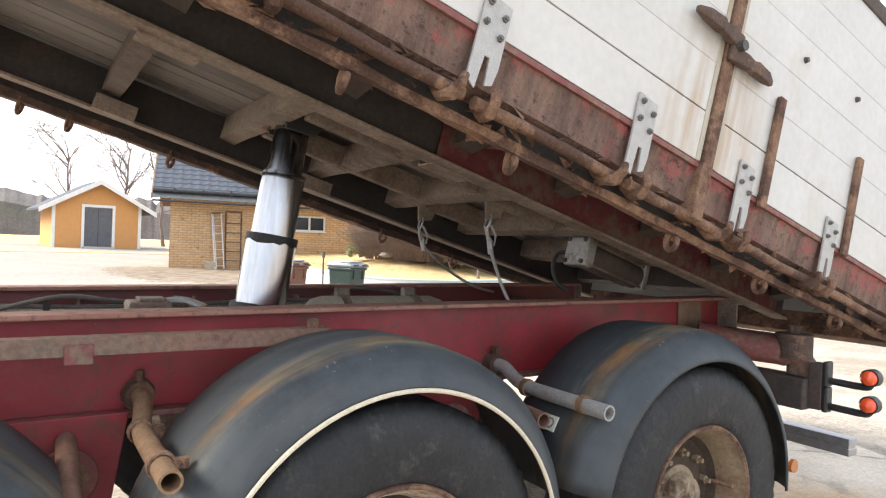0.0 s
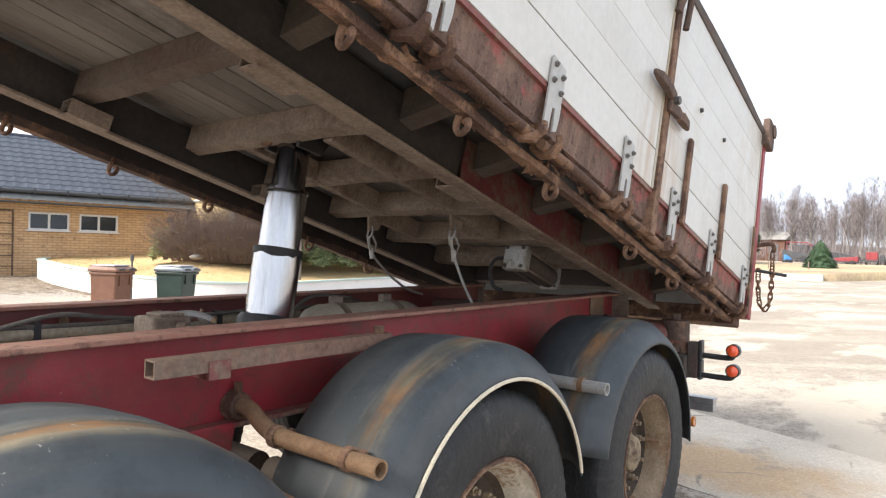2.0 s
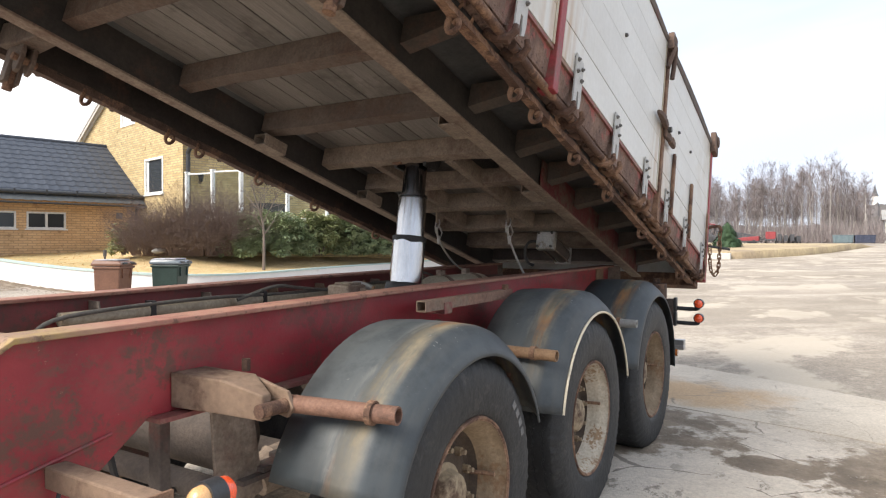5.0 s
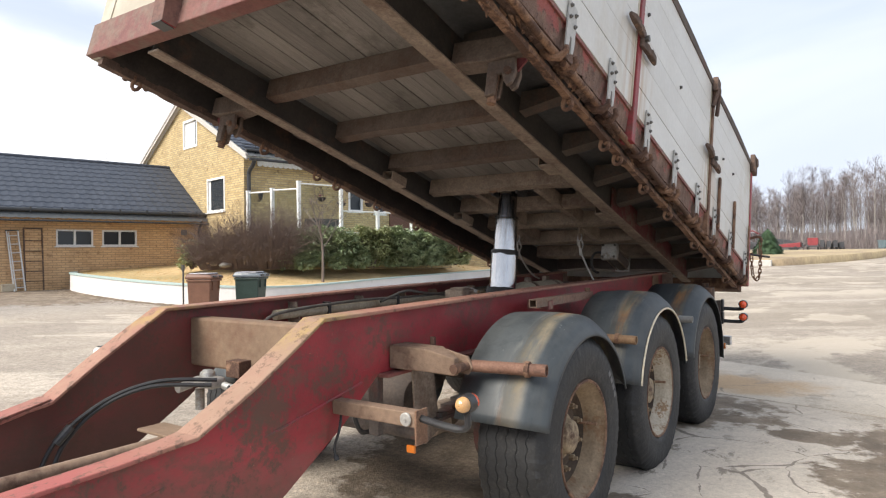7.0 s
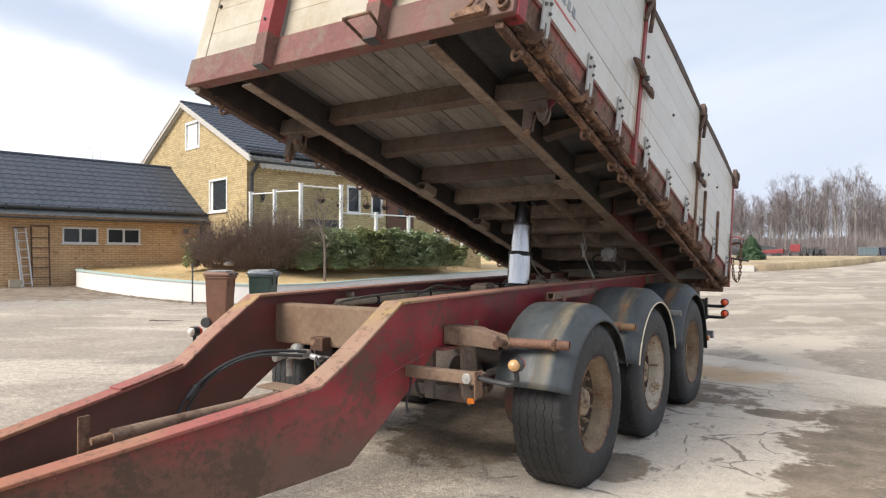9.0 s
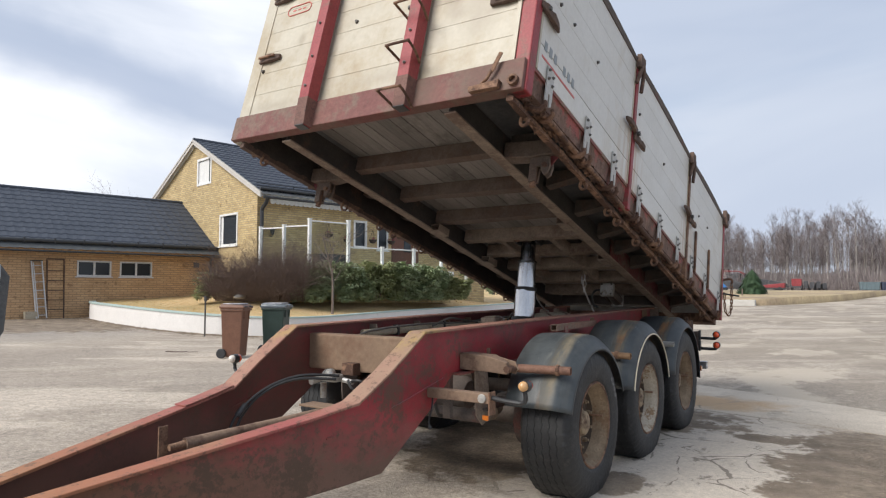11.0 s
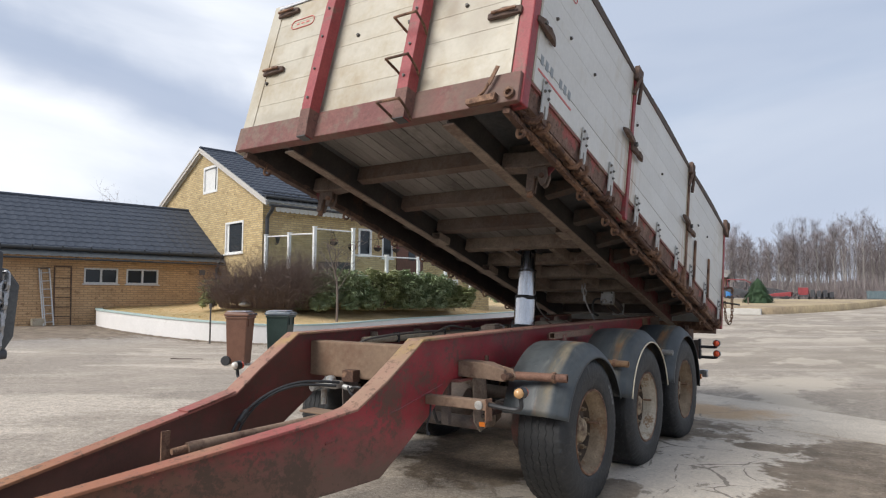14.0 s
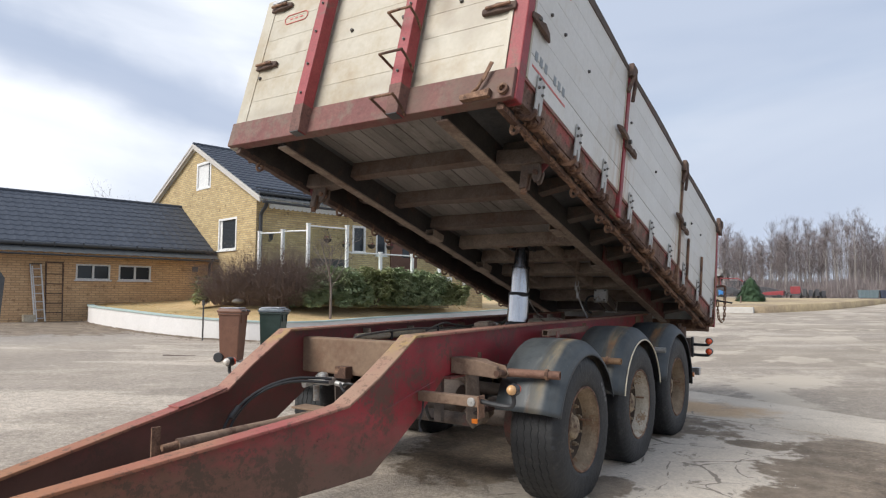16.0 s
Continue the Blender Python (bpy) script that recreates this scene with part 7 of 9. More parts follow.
hang = curve_pts([ch0 + Vector(q) for q in ((0.085, 0.02, -0.035), (0.083, 0.02, -0.2), (0.077, 0.018, -0.33), (0.062, 0.015, -0.40), (0.036, 0.01, -0.425), (0.014, 0.005, -0.39), (0.003, 0.0, -0.30), (0.0, 0.0, -0.17))], 24)
gone, turn90 = 0.03, 0
for a, b in zip(hang, hang[1:]):
    gone += (b - a).length
    if gone >= 0.041:
        gone -= 0.041
        part("chain_link", LINK, None, hk, "", Matrix.Translation(b) @ (b - a).to_track_quat("Z", "Y").to_matrix().to_4x4() @ pose(0, 0, 0, 0, 0, 25 + 90 * turn90))
        turn90 = 1 - turn90
part("tail_pin", tube(bmesh.new(), [ch0 + Vector((-0.02, 0.0, -0.155)), ch0 + Vector((0.17, 0.05, -0.185))], 0.012, 10), BLACK_PLASTIC, TRAILER, smooth=True)

# ---- house and garage: a frame turned against the trailer; X out towards the yard, Y along the ridge ----
HOUSE_F = pose(-16.0, 11.6, 0, 0, 0, -12)


def hpart(name, bm, mat, parent, label="", bevel=0.0, smooth=False):
    return part(name, bm, mat, parent, label, I4, bevel, smooth)


def wall_with_holes(axis, at, thick, u0, u1, z0, z1, holes, top=None):
    """A wall slab as a grid of solid cells round its openings; top: a gable outline (u, z) above z1."""
    bm = bmesh.new()
    us = sorted({u0, u1, *[v for h in holes for v in h[:2]]})
    zs = sorted({z0, z1, *[v for h in holes for v in h[2:]]})
    for a, b in zip(us, us[1:]):
        for c, d in zip(zs, zs[1:]):
            if any(h[0] <= (a + b) / 2 <= h[1] and h[2] <= (c + d) / 2 <= h[3] for h in holes):
                continue
            if axis == "x":
                box(bm, (at - thick, a, c), (at, b, d))
            else:
                box(bm, (a, at, c), (b, at + thick, d))
    if top:
        plate(bm, top, axis, at - thick if axis == "x" else at, at if axis == "x" else at + thick)
    bmesh.ops.remove_doubles(bm, verts=bm.verts, dist=0.0005)
    return bm


def window(parent, axis, at, u0, u1, z0, z1, panes=1, frame=0.06, mat=None, sill=True, curtain=False):
    """A casement set into its opening: frame bars, panes, sill."""
    mat = mat or WHITE

    def bx(a, b, lo, hi):
        # a, b: (u, z) corners; lo, hi: depth outwards from the wall face
        if axis == "x":
            return bm_box((at + lo, a[0], a[1]), (at + hi, b[0], b[1]))
        return bm_box((a[0], at - hi, a[1]), (b[0], at - lo, b[1]))
    w = hpart("window", bx((u0, z0), (u1, z0 + frame), -0.08, 0.02), mat, parent, "casement window in a painted frame", 0.004)
    hpart("frame_bar", bx((u0, z1 - frame), (u1, z1), -0.08, 0.02), mat, w)
    hpart("frame_bar", bx((u0, z0 + frame), (u0 + frame, z1 - frame), -0.08, 0.02), mat, w)
    hpart("frame_bar", bx((u1 - frame, z0 + frame), (u1, z1 - frame), -0.08, 0.02), mat, w)
    step = (u1 - u0) / panes
    for k in range(panes):
        if k:
            hpart("frame_bar", bx((u0 + k * step - frame * 0.6, z0 + frame), (u0 + k * step + frame * 0.6, z1 - frame), -0.08, 0.015), mat, w)
        hpart("pane", bx((u0 + k * step + frame * 0.5, z0 + frame * 0.5), (u0 + (k + 1) * step - frame * 0.5, z1 - frame * 0.5), -0.06, -0.045), GLASS, w)
        if curtain:
            hpart("curtain", bx((u0 + k * step + frame, z0 + frame), (u0 + k * step + frame + (curtain * (step - 2 * frame)), z1 - frame), -0.044, -0.04), AWNING, w, "pale cover on the pane")
    if sill:
        hpart("sill", bx((u0 - 0.05, z0 - 0.04), (u1 + 0.05, z0), -0.05, 0.06), mat, w)
    return w


def tile_roof(name, parent, x_eave, z_eave, x_ridge, z_ridge, y0, y1, mat):
    """A pitch of interlocking tiles: waves across, stepped courses up the slope."""
    run = math.hypot(x_ridge - x_eave, z_ridge - z_eave)
    courses = max(1, round(run / 0.36))
    nv = int((y1 - y0) / 0.062)
    dx, dz = (x_ridge - x_eave) / run, (z_ridge - z_eave) / run
    nx, nz = -dz * (1 if dx < 0 else -1), abs(dx)
    verts, faces = [], []
    rows = []
    for c in range(courses):
        for e, lift in ((0.0, 0.055), (1.0, 0.004)):
            d = run * (c + e) / courses
            row = []
            for j in range(nv + 1):
                y = y0 + (y1 - y0) * j / nv
                ph = (y / 0.30) % 1.0
                wv = 0.02 * max(0.0, math.sin(math.tau * ph)) + 0.006 * math.sin(math.tau * ph)
                row.append(len(verts))
                verts.append((x_eave + dx * d + (-nx if dx > 0 else nx) * 0 + nx * (lift + wv) * (1 if dx < 0 else -1) * (1), y, z_eave + dz * d + nz * (lift + wv)))
            rows.append(row)
    for a, b in zip(rows, rows[1:]):
        for j in range(nv):
            faces.append((a[j], a[j + 1], b[j + 1], b[j]))
    return quads(name, verts, faces, mat, parent)


def build_house():
    house = tagged(empty("house", HOUSE_F), "yellow brick house with dark tiled roof and terrace", "house")
    X0, XR, ZE, ZR = 0.0, -5.3, 5.05, 7.62
    gable = [(X0, ZE), (XR, ZR), (2 * XR, ZE)]
    w1 = (-3.0, -1.48, 3.04, 4.32)
    bm = wall_with_holes("y", 0.0, 0.3, 2 * XR, X0, 0.4, ZE, [w1])
    gb = bmesh.new()
    # gable triangle built in strips round its window
    w0 = (-5.2, -3.84, 5.70, 6.86)

    def roof_z(x):
        return ZE + (ZR - ZE) * (1 - abs(x - XR) / 5.3)
    xs = [2 * XR, -9, -7.5, XR, w0[0], w0[1], -2.5, -1.2, X0]
    xs = sorted(set(xs))
    for a, b in zip(xs, xs[1:]):
        mid = (a + b) / 2
        if w0[0] <= mid <= w0[1]:
            plate(gb, [(a, ZE), (b, ZE), (b, w0[2]), (a, w0[2])], "y", 0.0, 0.3)
            if min(roof_z(a), roof_z(b)) > w0[3] or True:
                plate(gb, [(a, w0[3]), (b, min(w0[3], roof_z(b))), (b, max(roof_z(b), w0[3] + 0.01)), (a, roof_z(a))], "y", 0.0, 0.3) if roof_z(a) > w0[3] + 0.02 else None
        else:
            pts = [(a, ZE), (b, ZE), (b, roof_z(b)), (a, roof_z(a))]
            pts = [p for i, p in enumerate(pts) if p not in pts[:i]]
            plate(gb, pts, "y", 0.0, 0.3)
    bmesh.ops.remove_doubles(gb, verts=gb.verts, dist=0.001)
    hpart("gable_wall", bm, BRICK_Y, house, "yellow brick gable wall")
    hpart("gable_top", gb, BRICK_Y, house, "yellow brick gable top")
    side_holes = [(4.39, 5.09, 3.08, 4.23), (5.65, 6.25, 3.02, 4.2), (6.75, 7.75, 2.2, 4.25)]
    hpart("side_wall", wall_with_holes("x", X0, 0.3, 0.3, 12.5, 0.4, ZE, side_holes), BRICK_Y, house, "yellow brick wall behind the terrace")
    hpart("back_wall", bm_box((2 * XR, 0.3, 0.4), (2 * XR + 0.3, 12.5, ZE)), BRICK_Y, house)
    hpart("end_wall", bm_box((2 * XR + 0.3, 12.2, 0.4), (X0 - 0.3, 12.5, ZE)), BRICK_Y, house)
    window(house, "y", 0.0, *w1, panes=1, frame=0.08, curtain=0.12)
    # wide pale cover here is added: it stands in for white sky reflected in the pane
    window(house, "y", 0.0, *w0, panes=1, frame=0.10, sill=False, curtain=0.8)
    window(house, "x", 0.0, *side_holes[0], frame=0.09)
    window(house, "x", 0.0, *side_holes[1], frame=0.07)
    dr = hpart("door", bm_box((-0.10, 6.75, 2.2), (-0.04, 7.75, 4.25)), DOOR_BROWN, house, "brown stained entrance door", 0.004)
    hpart("door_glass", bm_box((-0.04, 7.2, 3.0), (-0.03, 7.6, 4.1)), GLASS, dr)
    hpart("door_surround", wall_with_holes("x", 0.05, 0.05, 6.45, 8.0, 2.2, 4.5, [(6.75, 7.75, 2.2, 4.25)]), DOOR_BROWN, house, "brown timber door surround")
    sl = (ZR - ZE) / 5.3
    tile_roof("roof_slope", house, 0.5, ZE - 0.5 * sl + 0.10, XR, ZR + 0.10, -0.14, 12.9, ROOF)["label"] = "dark tiled roof slope"
    tile_roof("roof_slope", house, 2 * XR - 0.5, ZE - 0.5 * sl + 0.10, XR, ZR + 0.10, -0.14, 12.9, ROOF)["label"] = "dark tiled roof slope"
    rb = bmesh.new()
    for sgn in (1, -1):
        xe = XR + sgn * (5.3 + 0.48)
        loft(rb, [[(XR, -0.10, ZR + 0.04), (XR, 12.85, ZR + 0.04), (XR, 12.85, ZR - 0.08), (XR, -0.10, ZR - 0.08)], [(xe, -0.10, ZE - 0.5 * sl + 0.04), (xe, 12.85, ZE - 0.5 * sl + 0.04), (xe, 12.85, ZE - 0.5 * sl - 0.06), (xe, -0.10, ZE - 0.5 * sl - 0.06)]])
    hpart("roof_deck", rb, WHITE, house)
    hpart("ridge_cap", tube(bmesh.new(), [(XR, -0.18, ZR + 0.10), (XR, 12.9, ZR + 0.10)], 0.09, 10), ROOF, house, smooth=True)
    for sgn in (1, -1):
        xe = XR + sgn * 5.85
        hpart("barge_board", loft(bmesh.new(), [[(XR, -0.19, ZR + 0.10), (XR, -0.13, ZR + 0.10), (XR, -0.13, ZR - 0.10), (XR, -0.19, ZR - 0.10)],
                                               [(xe, -0.19, ZE - 0.55 * sl + 0.10), (xe, -0.13, ZE - 0.55 * sl + 0.10), (xe, -0.13, ZE - 0.55 * sl - 0.10), (xe, -0.19, ZE - 0.55 * sl - 0.10)]]), BARGE, house, "weathered white barge board")
        hpart("barge_trim", loft(bmesh.new(), [[(XR, -0.215, ZR + 0.11), (XR, -0.19, ZR + 0.11), (XR, -0.19, ZR + 0.03), (XR, -0.215, ZR + 0.03)],
                                              [(xe, -0.215, ZE - 0.55 * sl + 0.11), (xe, -0.19, ZE - 0.55 * sl + 0.11), (xe, -0.19, ZE - 0.55 * sl + 0.03), (xe, -0.215, ZE - 0.55 * sl + 0.03)]]), BARGE, house)
    tile_roof("tile_edge", house, 0.72, ZE - 0.30, 0.42, ZE - 0.10, -0.14, 12.9, SNOWGUARD)["label"] = "grey lowest course of tiles"
    hpart("gutter", tube(bmesh.new(), [(0.70, -0.14, ZE - 0.36), (0.70, 12.9, ZE - 0.36)], 0.05, 10), GUTTER, house, "black gutter", smooth=True)
    hpart("snow_rail", tube(bmesh.new(), [(0.44, -0.14, ZE - 0.02), (0.44, 12.9, ZE - 0.02)], 0.06, 10), GUTTER, house, "black snow rail", smooth=True)
    sg = bmesh.new()
    for z in (0.14, 0.24):
        tube(sg, [(0.28, -0.2, ZE - 0.05 + z), (0.28, 12.6, ZE - 0.05 + z)], 0.018, 6)
    for k in range(12):
        rod(sg, (0.28, 0.3 + k * 1.05, ZE - 0.1), (0.28, 0.3 + k * 1.05, ZE + 0.24), 0.015, seg=6)
    hpart("snow_guard", sg, GUTTER, house, "black snow guard rail")
    hpart("downpipe", tube(bmesh.new(), curve_pts([(0.55, 0.12, ZE - 0.3), (0.45, 0.12, ZE - 0.5), (0.14, 0.12, ZE - 0.75), (0.12, 0.12, ZE - 1.1), (0.12, 0.12, 1.6)]), 0.07, 10), BLACK_PLASTIC, house, "black downpipe", smooth=True)
    # roof window on the yard side
    fall = math.degrees(math.atan(sl))
    M = Matrix.Translation((-2.2, 3.62, ZE + 2.2 * sl + 0.14)) @ pose(0, 0, 0, 0, fall, 0)
    rw = part("roof_window", bm_box((-0.62, -0.5, 0.0), (0.62, -0.42, 0.11)), FRAME_GREY, house, "roof window in a grey metal frame", M, 0.008)
    for lo, hi in (((-0.62, 0.42, 0.0), (0.62, 0.5, 0.11)), ((-0.62, -0.42, 0.0), (-0.53, 0.42, 0.11)), ((0.53, -0.42, 0.0), (0.62, 0.42, 0.11))):
        part("frame_bar", bm_box(lo, hi), FRAME_GREY, rw, "", I4, 0.008)
    part("pane", bm_box((-0.54, -0.43, 0.03), (0.54, 0.43, 0.06)), GLASS, rw)
    part("flashing", bm_box((0.6, -0.62, -0.02), (0.8, 0.62, 0.02)), GUTTER, rw)
    # wall lantern by the corner
    ln = hpart("wall_lantern", lathe(bmesh.new(), [(-0.16, 0.03), (-0.14, 0.06), (0.04, 0.09), (0.06, 0.12), (0.13, 0.03), (0.15, 0.01)], (0.2, 0.52, 3.52), (0, 0, 1), 8), BLACK_PLASTIC, house, "black wall lantern")
    hpart("lantern_arm", tube(bmesh.new(), curve_pts([(0.0, 0.52, 3.37), (0.1, 0.52, 3.31), (0.2, 0.52, 3.36)], 4), 0.015, 6), BLACK_PLASTIC, ln)
    # scalloped awning valance under the eave
    vb = bmesh.new()
    for k in range(40):
        y = 0.3 + k * 0.2
        pts = [(y, ZE - 0.28), (y + 0.2, ZE - 0.28), (y + 0.2, ZE - 0.48)] + [(y + 0.1 + 0.1 * math.cos(a), ZE - 0.48 - 0.07 * math.sin(a)) for a in (0.6, 1.1, 1.57, 2.04, 2.54)] + [(y, ZE - 0.48)]
        plate(vb, pts, "x", 0.40 + 0.012 * (k % 2), 0.408 + 0.012 * (k % 2))
    hpart("awning_valance", vb, AWNING, house, "white scalloped awning edge")
    return house


build_house()


def build_garage():
    g = tagged(empty("garage", HOUSE_F), "low ochre brick garage wing with dark tiled roof", "building")
    XW, XB, XR, ZE, ZR, Y0 = -3.48, -9.9, -6.69, 2.75, 5.08, -7.72
    wins = [(-4.99, -3.86, 1.80, 2.36), (-3.57, -2.42, 1.80, 2.36)]
    hpart("front_wall", wall_with_holes("x", XW, 0.25, Y0, 0.0, 0.1, ZE + 0.12, wins), BRICK_O, g, "ochre brick wall")
    hpart("back_wall", bm_box((XB, Y0, 0.1), (XB + 0.25, 0, ZE)), BRICK_O, g)
    eb = bm_box((XB + 0.25, Y0, 0.1), (XW - 0.25, Y0 + 0.25, ZE))
    plate(eb, [(XB + 0.25, ZE), (XW - 0.25, ZE), (XR, ZR - 0.15)], "y", Y0, Y0 + 0.25)
    hpart("end_wall", eb, BRICK_O, g, "ochre brick end wall")
    for w in wins:
        window(g, "x", XW, *w, panes=2, frame=0.055, mat=FRAME_GREY)
    sl = (ZR - ZE) / (XW + 0.35 - XR)
    tile_roof("roof_slope", g, XW + 0.42, ZE + 0.12, XR, ZR + 0.06, Y0 - 0.55, -0.02, ROOF)["label"] = "dark tiled roof slope"
    tile_roof("roof_slope", g, XB - 0.42, ZE + 0.12, XR, ZR + 0.06, Y0 - 0.55, -0.02, ROOF)["label"] = "dark tiled roof slope"
    hpart("roof_deck", loft(bmesh.new(), [[(XR, Y0 - 0.5, ZR), (XR, -0.02, ZR), (XR, -0.02, ZR - 0.1), (XR, Y0 - 0.5, ZR - 0.1)], [(XW + 0.4, Y0 - 0.5, ZE + 0.07), (XW + 0.4, -0.02, ZE + 0.07), (XW + 0.4, -0.02, ZE), (XW + 0.4, Y0 - 0.5, ZE)]]), DOOR_BROWN, g)
    hpart("roof_deck", loft(bmesh.new(), [[(XR, Y0 - 0.5, ZR), (XR, -0.02, ZR), (XR, -0.02, ZR - 0.1), (XR, Y0 - 0.5, ZR - 0.1)], [(XB - 0.4, Y0 - 0.5, ZE + 0.07), (XB - 0.4, -0.02, ZE + 0.07), (XB - 0.4, -0.02, ZE), (XB - 0.4, Y0 - 0.5, ZE)]]), DOOR_BROWN, g)
    hpart("ridge_cap", tube(bmesh.new(), [(XR, Y0 - 0.58, ZR + 0.05), (XR, -0.02, ZR + 0.05)], 0.085, 10), ROOF, g, smooth=True)
    for sgn, xe in ((1, XW + 0.42), (-1, XB - 0.42)):
        hpart("barge_board", loft(bmesh.new(), [[(XR, Y0 - 0.6, ZR + 0.06), (XR, Y0 - 0.55, ZR + 0.06), (XR, Y0 - 0.55, ZR - 0.12), (XR, Y0 - 0.6, ZR - 0.12)], [(xe, Y0 - 0.6, ZE + 0.12), (xe, Y0 - 0.55, ZE + 0.12), (xe, Y0 - 0.55, ZE - 0.06), (xe, Y0 - 0.6, ZE - 0.06)]]), TAN_BEAM, g)
    tile_roof("tile_edge", g, XW + 0.64, ZE - 0.09, XW + 0.36, ZE + 0.15, Y0 - 0.55, -0.02, SNOWGUARD)["label"] = "grey lowest course of tiles"
    hpart("gutter", tube(bmesh.new(), [(XW + 0.62, Y0 - 0.55, ZE - 0.13), (XW + 0.62, -0.02, ZE - 0.13)], 0.035, 10), GUTTER, g, "black gutter", smooth=True)
    hpart("snow_rail", tube(bmesh.new(), [(XW + 0.38, Y0 - 0.55, ZE + 0.22), (XW + 0.38, -0.02, ZE + 0.22)], 0.075, 10), GUTTER, g, "black snow rail", smooth=True)
    for k in range(9):
        hpart("rail_hook", bm_box((XW + 0.40, Y0 + 0.1 + k * 0.9, ZE + 0.12), (XW + 0.46, Y0 + 0.14 + k * 0.9, ZE + 0.32)), GUTTER, g)
    hpart("downpipe", tube(bmesh.new(), [(XW + 0.40, -0.16, ZE), (XW + 0.10, -0.16, ZE - 0.3), (XW + 0.10, -0.16, 0.9)], 0.05, 8), GUTTER, g)
    hpart("wall_vent", bm_box((XW, -0.82, 2.2), (XW + 0.03, -0.6, 2.4)), DOOR_GREY, g)
    return g


build_garage()

# aluminium ladder leaning by the garage wall
lad = tagged(empty("ladder", HOUSE_F @ Matrix.Translation((-3.2, -6.12, 0.36)) @ pose(0, 0, 0, 3, -7, 0)), "aluminium ladder leaning against the garage wall", "ladder")
for y0, y1 in ((-0.11, -0.17), (0.19, 0.14)):
    hpart("stile", loft(bmesh.new(), [[(-0.03, y - 0.018, z), (0.03, y - 0.018, z), (0.03, y + 0.018, z), (-0.03, y + 0.018, z)] for y, z in ((y0, 0.0), (y1, 1.95))]), FRAME_GREY, lad, bevel=0.004)
hpart("inner_stile", loft(bmesh.new(), [[(0.0, y - 0.012, z), (0.05, y - 0.012, z), (0.05, y + 0.012, z), (0.0, y + 0.012, z)] for y, z in ((-0.06, 0.02), (-0.12, 1.9))]), FRAME_GREY, lad)
for k in range(7):
    z = 0.12 + k * 0.28
    hpart("rung", rod(bmesh.new(), (0, -0.11 - 0.03 * z, z), (0, 0.19 - 0.025 * z, z), 0.014, seg=8), FRAME_GREY, lad)
hpart("end_cap", bm_box((-0.035, -0.2, 1.95), (0.035, 0.17, 1.975)), BLACK_PLASTIC, lad)

lad = tagged(empty("ladder", HOUSE_F @ Matrix.Translation((-3.32, -5.66, 0.36)) @ pose(0, 0, 0, 0, -4, 0)), "rusty dark steel ladder frame leaning against the garage wall", "ladder")
for y0, y1 in ((-0.24, -0.26), (0.27, 0.26)):
    hpart("stile", tube(bmesh.new(), [(0, y0, 0), (0, y1, 2.03)], 0.024, 8), RUST_DARK, lad)
hpart("top_bar", tube(bmesh.new(), [(0, -0.28, 2.02), (0, 0.28, 2.02)], 0.024, 8), RUST_DARK, lad)
for z in (0.3, 0.62, 0.95, 1.28, 1.62):
    hpart("rung", rod(bmesh.new(), (0, -0.25, z), (0, 0.26, z), 0.014, seg=8), RUST_DARK, lad)
cb = part("concrete_block", bm_box((-0.12, -0.22, 0.0), (0.12, 0.18, 0.24)), TANK, None, "", HOUSE_F @ Matrix.Translation((-3.3, -6.35, 0.36)), 0.015)
tagged(cb, "pale rough block at the foot of the garage wall", "block")

# terrace in front of the house: deck, glazed screens, low rail, stair rail
ter = tagged(empty("terrace", HOUSE_F), "raised terrace with white posts and glass screens", "terrace")
hpart("deck", bm_box((0.02, -0.1, 1.9), (2.3, 8.0, 2.12)), WHITE, ter, bevel=0.01)
hpart("plinth", bm_box((0.02, -0.05, 0.8), (2.2, 7.9, 1.9)), BRICK_Y, ter)
POSTS = [(0.2, 0.05, 3.62), (1.2, 0.42, 3.66), (2.2, 0.84, 3.84), (2.2, 2.52, 3.9), (2.2, 4.13, 2.98), (2.2, 5.78, 2.98), (2.2, 7.32, 2.98)]
for x, y, z in POSTS:
    hpart("post", bm_box((x - 0.055, y - 0.055, 2.1), (x + 0.055, y + 0.055, z)), WHITE, ter, bevel=0.006)
    hpart("post_cap", bm_box((x - 0.07, y - 0.07, z), (x + 0.07, y + 0.07, z + 0.03)), WHITE, ter)
for (xa, ya, za), (xb, yb, zb) in zip(POSTS, POSTS[1:]):
    z = min(za, zb) - 0.05
    hpart("hand_rail", tube(bmesh.new(), [(xa, ya, z), (xb, yb, z)], 0.028, 6), WHITE, ter)
    gl = bmesh.new()
    d = Vector((xb - xa, yb - ya, 0)).normalized()
    nrm = Vector((-d.y, d.x, 0)) * 0.004
    a, b = Vector((xa, ya, 0)) + d * 0.06, Vector((xb, yb, 0)) - d * 0.06
    loft(gl, [[(p.x - nrm.x, p.y - nrm.y, 2.2), (p.x + nrm.x, p.y + nrm.y, 2.2), (p.x + nrm.x, p.y + nrm.y, z - 0.03), (p.x - nrm.x, p.y - nrm.y, z - 0.03)] for p in (a, b)])
    hpart("glass_screen", gl, CLEAR, ter, "clear glass screen").visible_shadow = False
    hpart("foot_rail", tube(bmesh.new(), [(xa, ya, 2.16), (xb, yb, 2.16)], 0.03, 6), WHITE, ter)
hpart("stair_rail", tube(bmesh.new(), [(2.2, 7.35, 2.93), (2.3, 8.75, 2.2)], 0.03, 6), WHITE, ter)
hpart("stair_post", bm_box((2.25, 8.70, 1.1), (2.35, 8.80, 2.25)), WHITE, ter)
